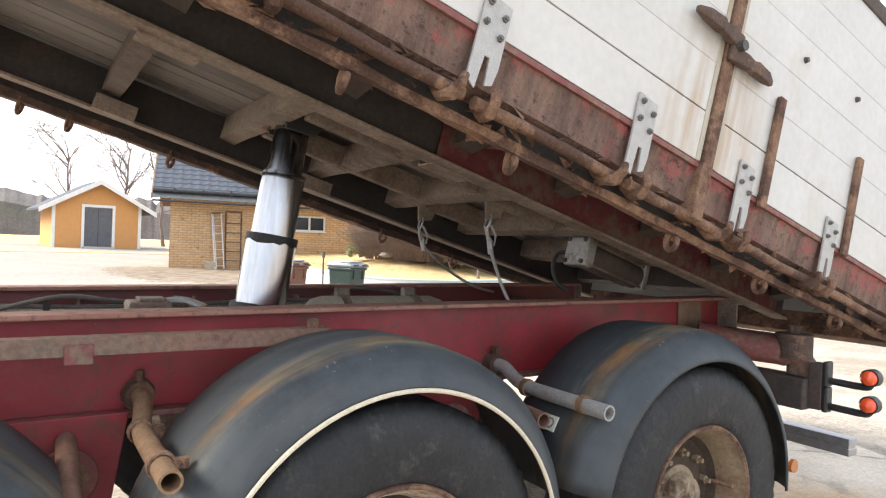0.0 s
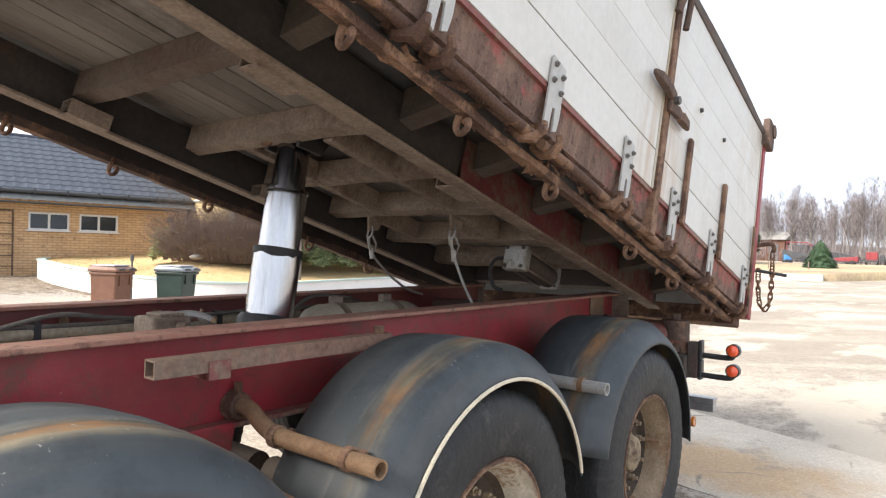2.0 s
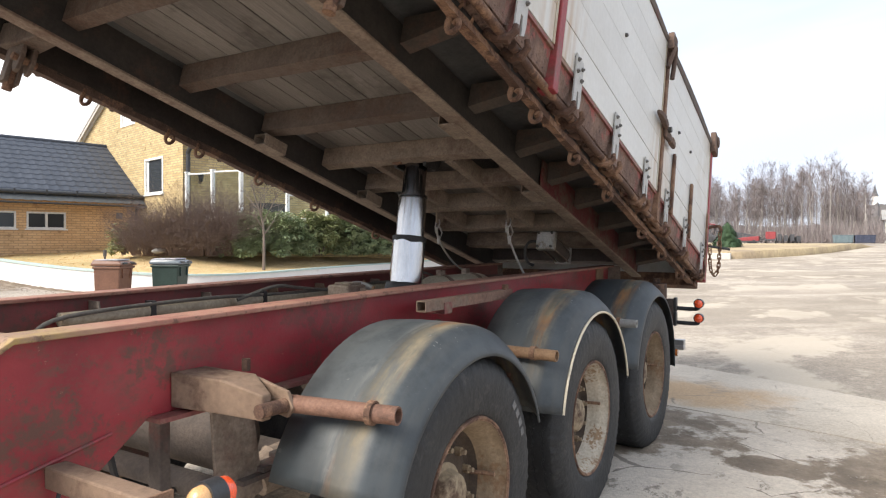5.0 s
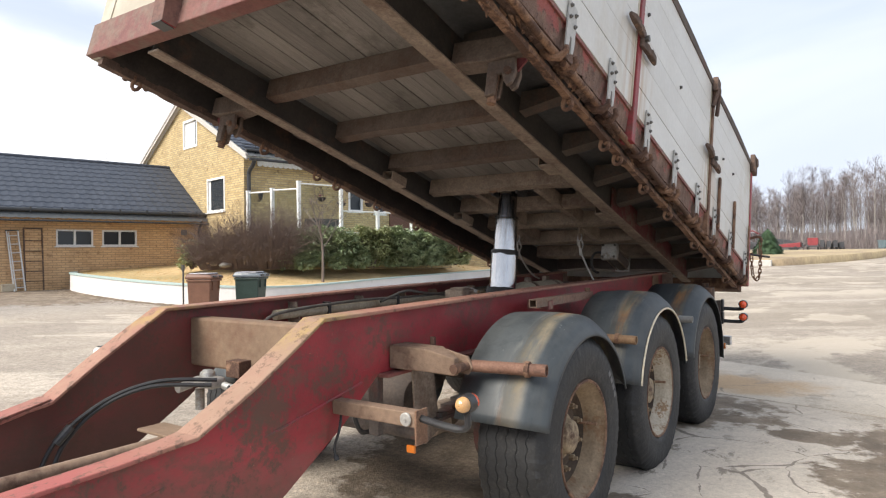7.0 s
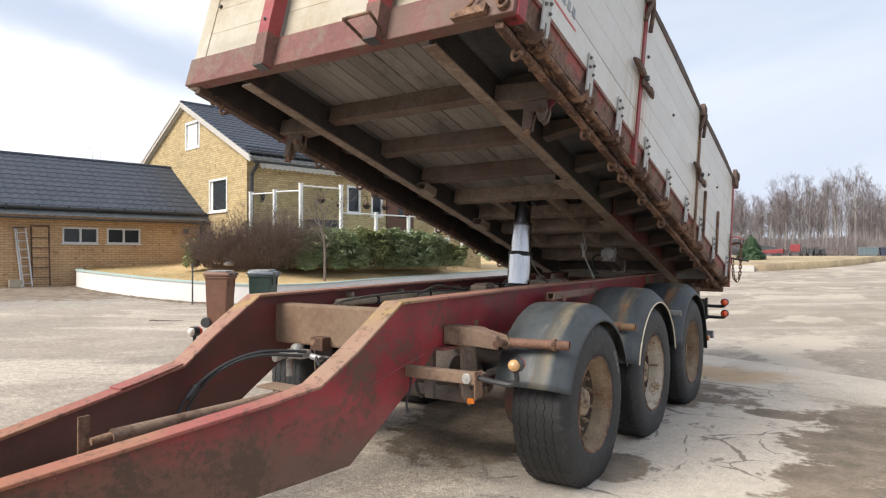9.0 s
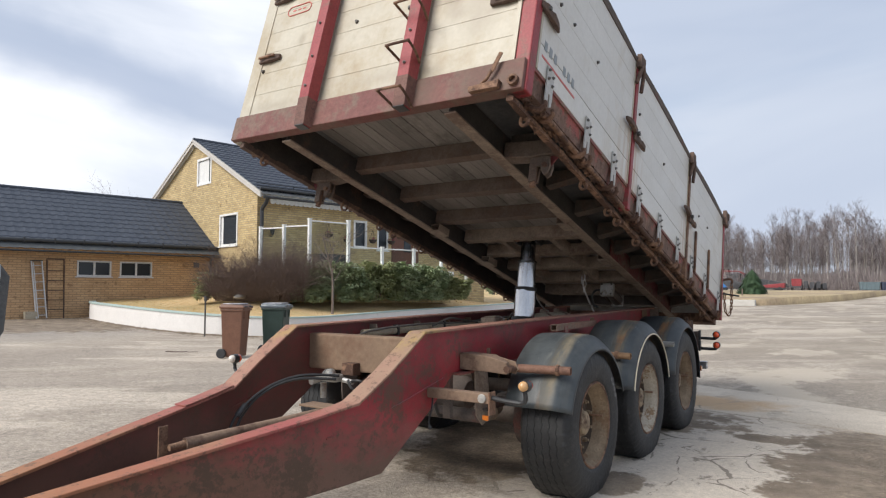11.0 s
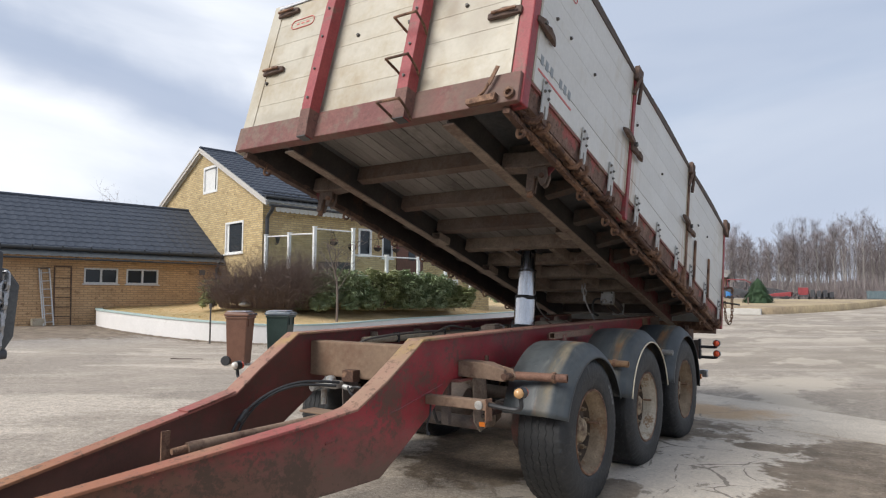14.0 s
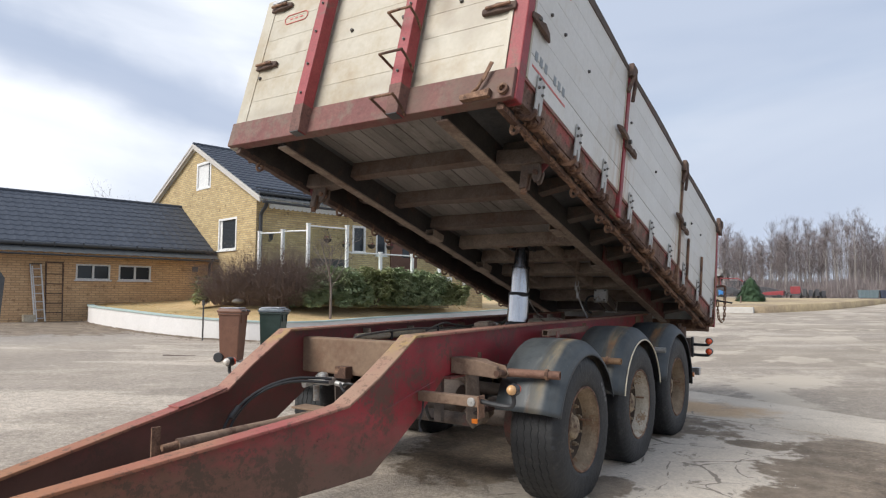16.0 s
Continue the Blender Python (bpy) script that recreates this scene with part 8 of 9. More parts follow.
# hanging baskets and a dark bench box on the terrace
for y, z in ((3.0, 3.56), (3.9, 3.40), (5.22, 3.44), (6.23, 3.44)):
    bk = tagged(empty("hanging_basket", HOUSE_F @ Matrix.Translation((0.25, y, z))), "dark hanging basket with dry flowers on the wall", "flower basket", "baskets on the house wall")
    hpart("bowl", lathe(bmesh.new(), [(-0.16, 0.02), (-0.14, 0.09), (-0.05, 0.16), (0.0, 0.17)], (0, 0, 0), (0, 0, 1), 16), BASKET, bk)
    fb = bmesh.new()
    for k in range(26):
        a, r = random.uniform(0, 6.28), random.uniform(0.02, 0.16)
        c = Vector((r * math.cos(a), r * math.sin(a), random.uniform(-0.02, 0.10)))
        v = [fb.verts.new(c + Vector((random.uniform(-0.05, 0.05), random.uniform(-0.05, 0.05), random.uniform(-0.05, 0.05)))) for _ in range(3)]
        fb.faces.new(v)
    hpart("flowers", fb, FLOWER, bk)
    cb = bmesh.new()
    for a in (0, 2.1, 4.2):
        rod(cb, (0.16 * math.cos(a), 0.16 * math.sin(a), 0), (0, 0, 0.38), 0.006, seg=5)
    rod(cb, (-0.25, 0, 0.38), (0.02, 0, 0.38), 0.012, seg=6)
    hpart("chain", cb, BASKET, bk)
bench = part("bench_box", bm_box((0.5, 2.1, 2.125), (1.0, 3.4, 2.72)), BLACK_PLASTIC, None, "", HOUSE_F, 0.02)
tagged(bench, "dark covered bench on the terrace", "bench")

# ---- raised lawn behind a white rendered wall ----
WALL_LINE = [(-20.25, 7.85, 0.90), (-19.1, 7.25, 0.88), (-17.6, 6.9, 0.85), (-16.0, 6.72, 0.80), (-14.2, 6.75, 0.72), (-12.7, 7.05, 0.65), (-11.5, 7.6, 0.59), (-10.8, 8.5, 0.56),
             (-10.7, 9.8, 0.55), (-10.95, 11.5, 0.56), (-11.3, 14.0, 0.58), (-11.6, 17.5, 0.60), (-11.8, 22.5, 0.64), (-12.2, 32, 0.72), (-13, 60, 0.95)]
INNER = [(-20.2, 8.6, 0.98), (-19.95, 9.6, 1.0), (-19.7, 10.6, 1.05), (-19.4, 11.4, 1.1), (-18.2, 11.6, 1.15), (-17.0, 11.4, 1.2), (-15.9, 11.2, 1.25), (-15.2, 11.7, 1.27),
         (-14.8, 12.8, 1.28), (-14.5, 14.0, 1.28), (-14.0, 16.2, 1.28), (-13.5, 19.0, 1.28), (-16, 24, 1.28), (-26, 34, 1.3), (-40, 60, 1.4)]
wl_s, in_s = curve_pts(WALL_LINE, 4), curve_pts(INNER, 4)


def build_lawn():
    n, k = len(wl_s), 8
    verts, faces = [], []
    for a, b in zip(wl_s, in_s):
        for j in range(k + 1):
            p = a.lerp(b, j / k)
            p.z = a.z + (b.z - a.z) * (j / k) ** 1.9
            verts.append((p.x, p.y, p.z - (0.05 if j == 0 else 0.0) + (0.02 * noise.noise((p.x * 0.8, p.y * 0.8, 0)) if 0 < j < k else 0)))
    for i in range(n - 1):
        for j in range(k):
            q = i * (k + 1) + j
            faces.append((q, q + k + 1, q + k + 2, q + 1))
    tagged(quads("lawn", verts, faces, LAWN, smooth=True), "straw-coloured winter lawn on a raised bed", "lawn", kind="structure")
    # blades of dry grass
    rng = np.random.default_rng(5)
    bv, bf = [], []
    for _ in range(9000):
        i = rng.integers(0, n - 8)
        tt = 0.03 + 0.94 * rng.random()
        p = wl_s[i].lerp(wl_s[i + 1], rng.random()).lerp(in_s[i], tt)
        p.z = wl_s[i].z + (in_s[i].z - wl_s[i].z) * tt ** 1.9
        h, w, a = rng.uniform(0.004, 0.02), rng.uniform(0.01, 0.03), rng.uniform(0, 6.28)
        c, s_ = math.cos(a) * w, math.sin(a) * w
        o = len(bv)
        bv += [(p.x - c, p.y - s_, p.z - 0.02), (p.x + c, p.y + s_, p.z - 0.02), (p.x + rng.normal() * 0.03, p.y + rng.normal() * 0.03, p.z + h)]
        bf.append((o, o + 1, o + 2))
    tagged(quads("dry_grass", bv, bf, STRAW), "dry straw-coloured grass blades on the lawn", "grass", kind="stuff")


build_lawn()
wb, cbm = bmesh.new(), bmesh.new()
secs, csecs = [], []
for i, p in enumerate(wl_s):
    d = (wl_s[min(i + 1, len(wl_s) - 1)] - wl_s[max(i - 1, 0)])
    nn = Vector((-d.y, d.x, 0)).normalized()
    o, q = p - nn * 0.0, p + nn * 0.16
    zb = ground_z(p.x, p.y) - 0.15
    secs.append([(o.x, o.y, zb), (q.x, q.y, zb), (q.x, q.y, p.z), (o.x, o.y, p.z)])
    o2, q2 = p - nn * 0.03, p + nn * 0.19
    csecs.append([(o2.x, o2.y, p.z + 0.002), (q2.x, q2.y, p.z + 0.002), (q2.x, q2.y, p.z + 0.045), (o2.x, o2.y, p.z + 0.045)])
gw = new("garden_wall", mesh_of("garden_wall", loft(wb, secs), PLASTER))
tagged(gw, "low white rendered garden wall", "wall", kind="structure")
part("coping", loft(cbm, csecs), COPING, gw, "grey-green coping slabs")
pole = part("marker_pole", rod(bmesh.new(), (-12.35, 6.75, 0.05), (-12.35, 6.75, 1.12), 0.022, seg=10), BOLT, None, smooth=True)
tagged(pole, "thin dark marker post before the garden wall", "post")
part("pole_cap", rod(bmesh.new(), (-12.35, 6.75, 1.05), (-12.35, 6.75, 1.2), 0.04, seg=10), BOLT, pole)


# ---- dark soil washed up along the foot of the wall, and a dry stick ----
def build_soil():
    rng = np.random.default_rng(31)
    v, f = [], []
    run = curve_pts(WALL_LINE[:9], 12)
    for i, p in enumerate(run):
        d = run[min(i + 1, len(run) - 1)] - run[max(i - 1, 0)]
        nn = Vector((d.y, -d.x, 0)).normalized()
        w = 0.20 + 0.14 * noise.noise((i * 0.31, 0.2, 0)) + 0.12 * noise.noise((i * 1.3, 3.2, 0))
        for j in range(5):
            q = p + nn * (w * j / 4 - 0.02)
            h = (0.04 + 0.03 * noise.noise((i * 0.7, j * 0.8, 1))) * (1 - j / 4) ** 1.3 - (0.02 if j == 4 else 0)
            v.append((q.x, q.y, ground_z(q.x, q.y) + h))
    for i in range(len(run) - 1):
        for j in range(4):
            o = i * 5 + j
            f.append((o, o + 1, o + 6, o + 5))
    # clods and small stones strewn before the ridge
    for _ in range(420):
        i = int(rng.integers(0, len(run) - 1))
        p = run[i].lerp(run[i + 1], rng.random())
        d = run[i + 1] - run[i]
        nn = Vector((d.y, -d.x, 0)).normalized()
        q = p + nn * (0.1 + abs(rng.normal()) * 0.26)
        r = rng.uniform(0.01, 0.03)
        z = ground_z(q.x, q.y) + (0.04 if (q - p).length < 0.3 else 0.0)
        o = len(v)
        v += [(q.x + a * r * rng.uniform(0.7, 1.3), q.y + b * r * rng.uniform(0.7, 1.3), z + c * r * 0.7) for a, b, c in ((1, 0, 0), (0, 1, 0), (-1, 0, 0), (0, -1, 0), (0.2, 0.1, 1))]
        f += [(o, o + 1, o + 4), (o + 1, o + 2, o + 4), (o + 2, o + 3, o + 4), (o + 3, o, o + 4)]
    tagged(quads("soil", v, f, SOIL), "dark soil and clods along the garden wall", "soil", kind="stuff")


build_soil()
STICK = (-10.05, 4.05)
sp = [(STICK[0] + 0.09 * k * math.cos(0.5), STICK[1] + 0.09 * k * math.sin(0.5) + 0.03 * math.sin(k * 1.7), ground_z(*STICK) + 0.012 + 0.006 * (k % 2)) for k in range(9)]
stick = part("stick", tube(bmesh.new(), sp, [0.016 - 0.0013 * k for k in range(9)], 6), TWIG, None, smooth=True)
tagged(stick, "dry brown stick lying on the yard", "stick")


# ---- wheelie bins ----
def build_bin(name, at, turn, body, lid, label, w=0.42, d=0.48, h=1.06):
    b = tagged(empty(name, pose(*at, 0, 0, turn)), label, "waste bin", "wheelie bins by the garden wall")
    sx, sy = w / 2, d / 2
    bm = loft(bmesh.new(), [[(-sx * 0.78, -sy * 0.74, 0.03), (sx * 0.78, -sy * 0.74, 0.03), (sx * 0.78, sy * 0.80, 0.03), (-sx * 0.78, sy * 0.80, 0.03)],
                             [(-sx * 0.9, -sy * 0.88, h * 0.6), (sx * 0.9, -sy * 0.88, h * 0.6), (sx * 0.9, sy * 0.9, h * 0.6), (-sx * 0.9, sy * 0.9, h * 0.6)],
                             [(-sx * 0.97, -sy * 0.97, h * 0.93), (sx * 0.97, -sy * 0.97, h * 0.93), (sx * 0.97, sy * 0.93, h * 0.93), (-sx * 0.97, sy * 0.93, h * 0.93)]])
    part("bin_body", bm, body, b, bevel=0.02)
    part("bin_rim", bm_box((-sx * 1.06, -sy * 1.05, h * 0.885), (sx * 1.06, sy * 0.97, h * 0.925)), body, b, bevel=0.012)
    for q in (-0.55, 0.55):
        part("rim_rib", bm_box((q * sx - 0.012, -sy * 1.02, h * 0.74), (q * sx + 0.012, -sy * 0.9, h * 0.885)), body, b)
    lb = loft(bmesh.new(), [[(-sx * 1.12, -sy * 1.14, h * 0.93), (sx * 1.12, -sy * 1.14, h * 0.93), (sx * 1.12, sy * 1.0, h * 0.93), (-sx * 1.12, sy * 1.0, h * 0.93)],
                             [(-sx * 1.13, -sy * 1.15, h * 0.96), (sx * 1.13, -sy * 1.15, h * 0.96), (sx * 1.12, sy * 1.0, h * 0.965), (-sx * 1.12, sy * 1.0, h * 0.965)],
                             [(-sx * 0.96, -sy * 0.92, h), (sx * 0.96, -sy * 0.92, h), (sx * 0.96, sy * 0.95, h * 1.02), (-sx * 0.96, sy * 0.95, h * 1.02)]])
    ld = part("bin_lid", lb, lid, b, bevel=0.012)
    # added plate that carries the lid's pale reflection as colour
    part("lid_top", bm_box((-sx * 0.86, -sy * 0.78, h * 1.008), (sx * 0.86, sy * 0.86, h * 1.03)), LID_TOP, ld, "lid top with pale sky reflection in its colour", bevel=0.01)
    for q in (-0.55, 0.55):
        part("lid_grip", bm_box((q * sx - 0.06, -sy * 1.2, h * 0.955), (q * sx + 0.06, -sy * 0.98, h * 0.985)), BLACK_PLASTIC, ld, bevel=0.006)
    part("handle_bar", rod(bmesh.new(), (-sx * 0.8, sy * 1.1, h * 0.96), (sx * 0.8, sy * 1.1, h * 0.96), 0.018, seg=8), body, b)
    for s in (-1, 1):
        part("bin_wheel", rod(bmesh.new(), (s * sx * 0.74, sy * 0.86, 0.10), (s * (sx * 0.74 + 0.06), sy * 0.86, 0.10), 0.10, seg=20), BLACK_PLASTIC, b, bevel=0.012)
    part("bin_axle", rod(bmesh.new(), (-sx * 0.75, sy * 0.86, 0.10), (sx * 0.75, sy * 0.86, 0.10), 0.015, seg=8), STEEL, b)


build_bin("wheelie_bin", (-8.10, 4.33, ground_z(-8.10, 4.33)), 118, BIN_BROWN, BIN_BROWN, "brown plastic wheelie bin with closed lid", w=0.44, h=1.08)
build_bin("wheelie_bin", (-8.10, 5.42, ground_z(-8.10, 5.42)), 118, BIN_GREEN, BIN_LID, "dark green plastic wheelie bin with grey lid", w=0.47, d=0.52, h=1.07)


# ---- planting ----
def leaf_bush(name, c, size, n, mat, seed, label, leaf=0.17):
    """An evergreen bush: thousands of small leaves in uneven whorls over a few stems."""
    rng = np.random.default_rng(seed)
    root = tagged(empty(name, Matrix.Translation(c)), label, "bush", "evergreen bushes under the terrace")
    lumps = [(Vector((rng.uniform(-0.75, 0.75) * size[0], rng.uniform(-0.75, 0.75) * size[1], rng.uniform(0.1, 0.86) * size[2])), rng.uniform(0.2, 0.4) * size[2]) for _ in range(20)]
    v, f = [], []
    whorls = n // 6
    for _ in range(whorls):
        lc, lr = lumps[rng.integers(0, len(lumps))]
        d = Vector(rng.normal(size=3)).normalized()
        p = lc + Vector((d.x * lr * size[0] / size[2] * 0.9, d.y * lr, d.z * lr)) * rng.uniform(0.75, 1.08)
        if p.z < 0.03:
            continue
        base = rng.uniform(0, 6.28)
        for q in range(6):
            a = base + q * 1.05
            out = (Vector((math.cos(a), math.sin(a), rng.uniform(-0.75, 0.3))) + d * 0.6).normalized()
            side = out.cross(Vector((0, 0, 1))).normalized() * leaf * 0.22
            o = len(v)
            tip = p + out * leaf * rng.uniform(0.8, 1.25)
            mid = p + out * leaf * 0.5 + Vector((0, 0, 0.012))
            v += [p, mid + side, tip, mid - side]
            f += [(o, o + 1, o + 2, o + 3)]
    quads("foliage", v, f, mat, root)
    sb = bmesh.new()
    for _ in range(7):
        lc, lr = lumps[rng.integers(0, len(lumps))]
        tube(sb, [(lc.x * 0.2, lc.y * 0.2, -0.05), (lc.x * 0.6, lc.y * 0.6, lc.z * 0.5), (lc.x, lc.y, lc.z)], [0.03, 0.02, 0.01], 5)
    part("stem", sb, TWIG, root)


HB = [(3.0, 0.6, 0.95, 0.8), (3.05, 1.9, 1.1, 1.0), (3.0, 3.2, 1.05, 1.02), (3.05, 4.6, 1.1, 1.0), (3.0, 5.9, 1.0, 0.9), (3.1, 7.1, 0.9, 0.8)]
for k, (x, y, hh, ww) in enumerate(HB):
    p = HOUSE_F @ Vector((x, y, 0))
    leaf_bush("evergreen_bush", (p.x, p.y, 1.0), (0.85, ww, hh + 0.1), 10800, LEAF if k % 3 != 2 else LEAF2, 20 + k, "dense dark green evergreen bush below the terrace")
p = HOUSE_F @ Vector((0.25, -1.95, 0))
leaf_bush("evergreen_bush", (p.x, p.y, 1.05), (0.4, 0.35, 0.95), 1100, LEAF2, 40, "small evergreen bush at the garage corner")
p = HOUSE_F @ Vector((3.2, 9.6, 0))
leaf_bush("evergreen_bush", (p.x, p.y, 1.2), (0.5, 0.6, 0.7), 1200, LEAF, 41, "small dark green bush beside the steps")


def branch_set(rng, v, f, p, d, length, r, depth, spread, seg=3, droop=0.0, kids=(3, 5)):
    """Grows one tapered limb and its children into vertex and face lists."""
    pts = [Vector(p)]
    dd = Vector(d).normalized()
    for _ in range(3):
        dd = (dd + Vector(rng.normal(size=3)) * 0.12 + Vector((0, 0, -droop))).normalized()
        pts.append(pts[-1] + dd * length / 3)
    ref = Vector((0.3, 0.9, 0.1))
    prev = None
    for i, q in enumerate(pts):
        rr = r * (1 - 0.75 * i / 3)
        u = dd.cross(ref).normalized()
        w = dd.cross(u)
        cur = []
        for k in range(seg):
            a = k * math.tau / seg
            cur.append(len(v))
            v.append(q + (u * math.cos(a) + w * math.sin(a)) * rr)
        if prev:
            for k in range(seg):
                f.append((prev[k], prev[(k + 1) % seg], cur[(k + 1) % seg], cur[k]))
        prev = cur
    if depth > 0:
        for _ in range(rng.integers(kids[0], kids[1] + 1)):
            t = rng.uniform(0.25, 1.0)
            i = min(2, int(t * 3))
            q = pts[i].lerp(pts[i + 1], t * 3 - i)
            nd = (dd + Vector(rng.normal(size=3)) * spread).normalized()
            branch_set(rng, v, f, q, nd, length * rng.uniform(0.45, 0.7), r * 0.5, depth - 1, spread, seg, droop, kids)


def twig_bush(c, size, stems, seed, label, mat):
    rng = np.random.default_rng(seed)
    root = tagged(empty("bare_shrub", Matrix.Translation(c)), label, "shrub", "bare shrubs under the gable")
    v, f = [], []
    for _ in range(stems):
        a = rng.uniform(0, 6.28)
        r = rng.uniform(0, 1) ** 0.6
        d = Vector((math.cos(a) * r * 0.8, math.sin(a) * r * 0.8, 1.0))
        branch_set(rng, v, f, Vector((math.cos(a) * r * size[0] * 0.7, math.sin(a) * r * size[1] * 0.7, -0.05)), d, size[2] * (rng.uniform(0.4, 0.75) if rng.random() < 0.75 else rng.uniform(0.8, 1.05)), 0.008, 2, 0.5, 3, 0.0, (4, 6))
    quads("crown", v, f, mat, root)


for k, (x, y, hh, ww) in enumerate(((1.1, -1.5, 1.1, 0.75), (1.9, -1.0, 1.45, 0.8), (2.55, -0.5, 1.62, 0.75), (2.85, -0.15, 1.35, 0.5))):
    p = HOUSE_F @ Vector((x, y, 0))
    twig_bush((p.x, p.y, 1.02), (ww, ww, hh + 0.1), 230, 60 + k, "dense bare reddish-brown shrub beside the hedge", TWIG_RED)


def bare_tree(name, c, height, r, seed, label, group="", trunk_mat=None, depth=3, spread=0.55):
    rng = np.random.default_rng(seed)
    root = tagged(empty(name, Matrix.Translation(c)), label, "tree", group)
    tb = bmesh.new()
    pts = [Vector((0, 0, -0.1))]
    for k in range(6):
        pts.append(pts[-1] + Vector((rng.normal() * 0.04 * height / 4, rng.normal() * 0.04 * height / 4, height * 0.72 / 6)))
    tube(tb, pts, [r * (1 - 0.13 * k) for k in range(7)], 8)
    part("trunk", tb, trunk_mat or TWIG, root, smooth=True)
    v, f = [], []
    for k in range(11):
        t = rng.uniform(0.35, 1.0)
        i = min(5, int(t * 6))
        q = pts[i].lerp(pts[i + 1], t * 6 - i)
        a = rng.uniform(0, 6.28)
        branch_set(rng, v, f, q, (math.cos(a), math.sin(a), rng.uniform(0.6, 1.6)), height * rng.uniform(0.25, 0.42), r * 0.42, depth - 1, spread, 3, 0.0, (3, 5))
    quads("crown", v, f, TWIG, root)


def young_tree(c, seed):
    """A slim garden tree: one clear stem that forks into a few rising, crooked boughs with short twigs."""
    rng = np.random.default_rng(seed)
    root = tagged(empty("young_tree", Matrix.Translation(c)), "slender bare young tree on the lawn", "tree")
    stem = [Vector(q) for q in ((0, 0, -0.1), (0.01, 0.0, 0.5), (-0.02, 0.02, 1.05), (-0.06, -0.02, 1.5), (-0.16, -0.14, 2.0), (-0.24, -0.22, 2.45))]
    part("trunk", tube(bmesh.new(), curve_pts(stem, 4), [0.046 - 0.0016 * k for k in range(len(curve_pts(stem, 4)))], 8), BARK, root, smooth=True)
    v, f = [], []
    for z, a, rise, ln in ((1.0, 0.9, 1.5, 0.9), (1.12, 2.4, 1.2, 0.7), (1.2, 4.3, 1.3, 0.95), (1.32, 0.4, 1.8, 1.15), (1.45, 5.5, 1.6, 1.0), (1.55, 2.0, 2.2, 1.0), (1.7, 3.6, 1.5, 0.7), (1.85, 0.8, 1.9, 0.75), (2.05, 4.9, 1.4, 0.5)):
        i = max(k for k in range(5) if stem[k].z <= z)
        q = stem[i].lerp(stem[i + 1], (z - stem[i].z) / (stem[i + 1].z - stem[i].z))
        branch_set(rng, v, f, q, (math.cos(a), math.sin(a), rise), ln, 0.019, 2, 0.45, 4, -0.05, (3, 5))
    quads("crown", v, f, BARK, root)


young_tree((-11.6, 10.95, 0.58), 7)
for k, (x, y, h) in enumerate(((-44, 6.2, 9.0), (-47, 3.2, 8.2), (-46, 9.0, 7.6))):
    bare_tree("bare_tree", (x, y, 0.7), h, 0.14, 90 + k, "bare tree behind the shed", "trees behind the shed", depth=4, spread=0.6)
for k, (x, y, h) in enumerate(((-50, 26, 8.6), (-49, 29.5, 8.0), (-51, 33, 8.2))):
    bare_tree("bare_tree", (x, y, 0.8), h * 1.1, 0.05, 95 + k, "bare tree showing above the garage roof", "trees behind the garage", depth=3, spread=0.25)


# pale boulder at the foot of the bare shrubs
p = HOUSE_F @ Vector((1.9, -1.62, 0))
bl = bmesh.new()
bmesh.ops.create_icosphere(bl, subdivisions=3, radius=0.14)
for v in bl.verts:
    v.co = Vector((v.co.x * 1.0, v.co.y * 1.5, v.co.z * 0.62)) * (1 + 0.5 * noise.noise(v.co * 5.0))
stone = part("garden_stone", bl, STONE, None, "", Matrix.Translation((p.x, p.y, 1.13)), smooth=True)
tagged(stone, "pale rounded boulder on the lawn by the shrubs", "stone")


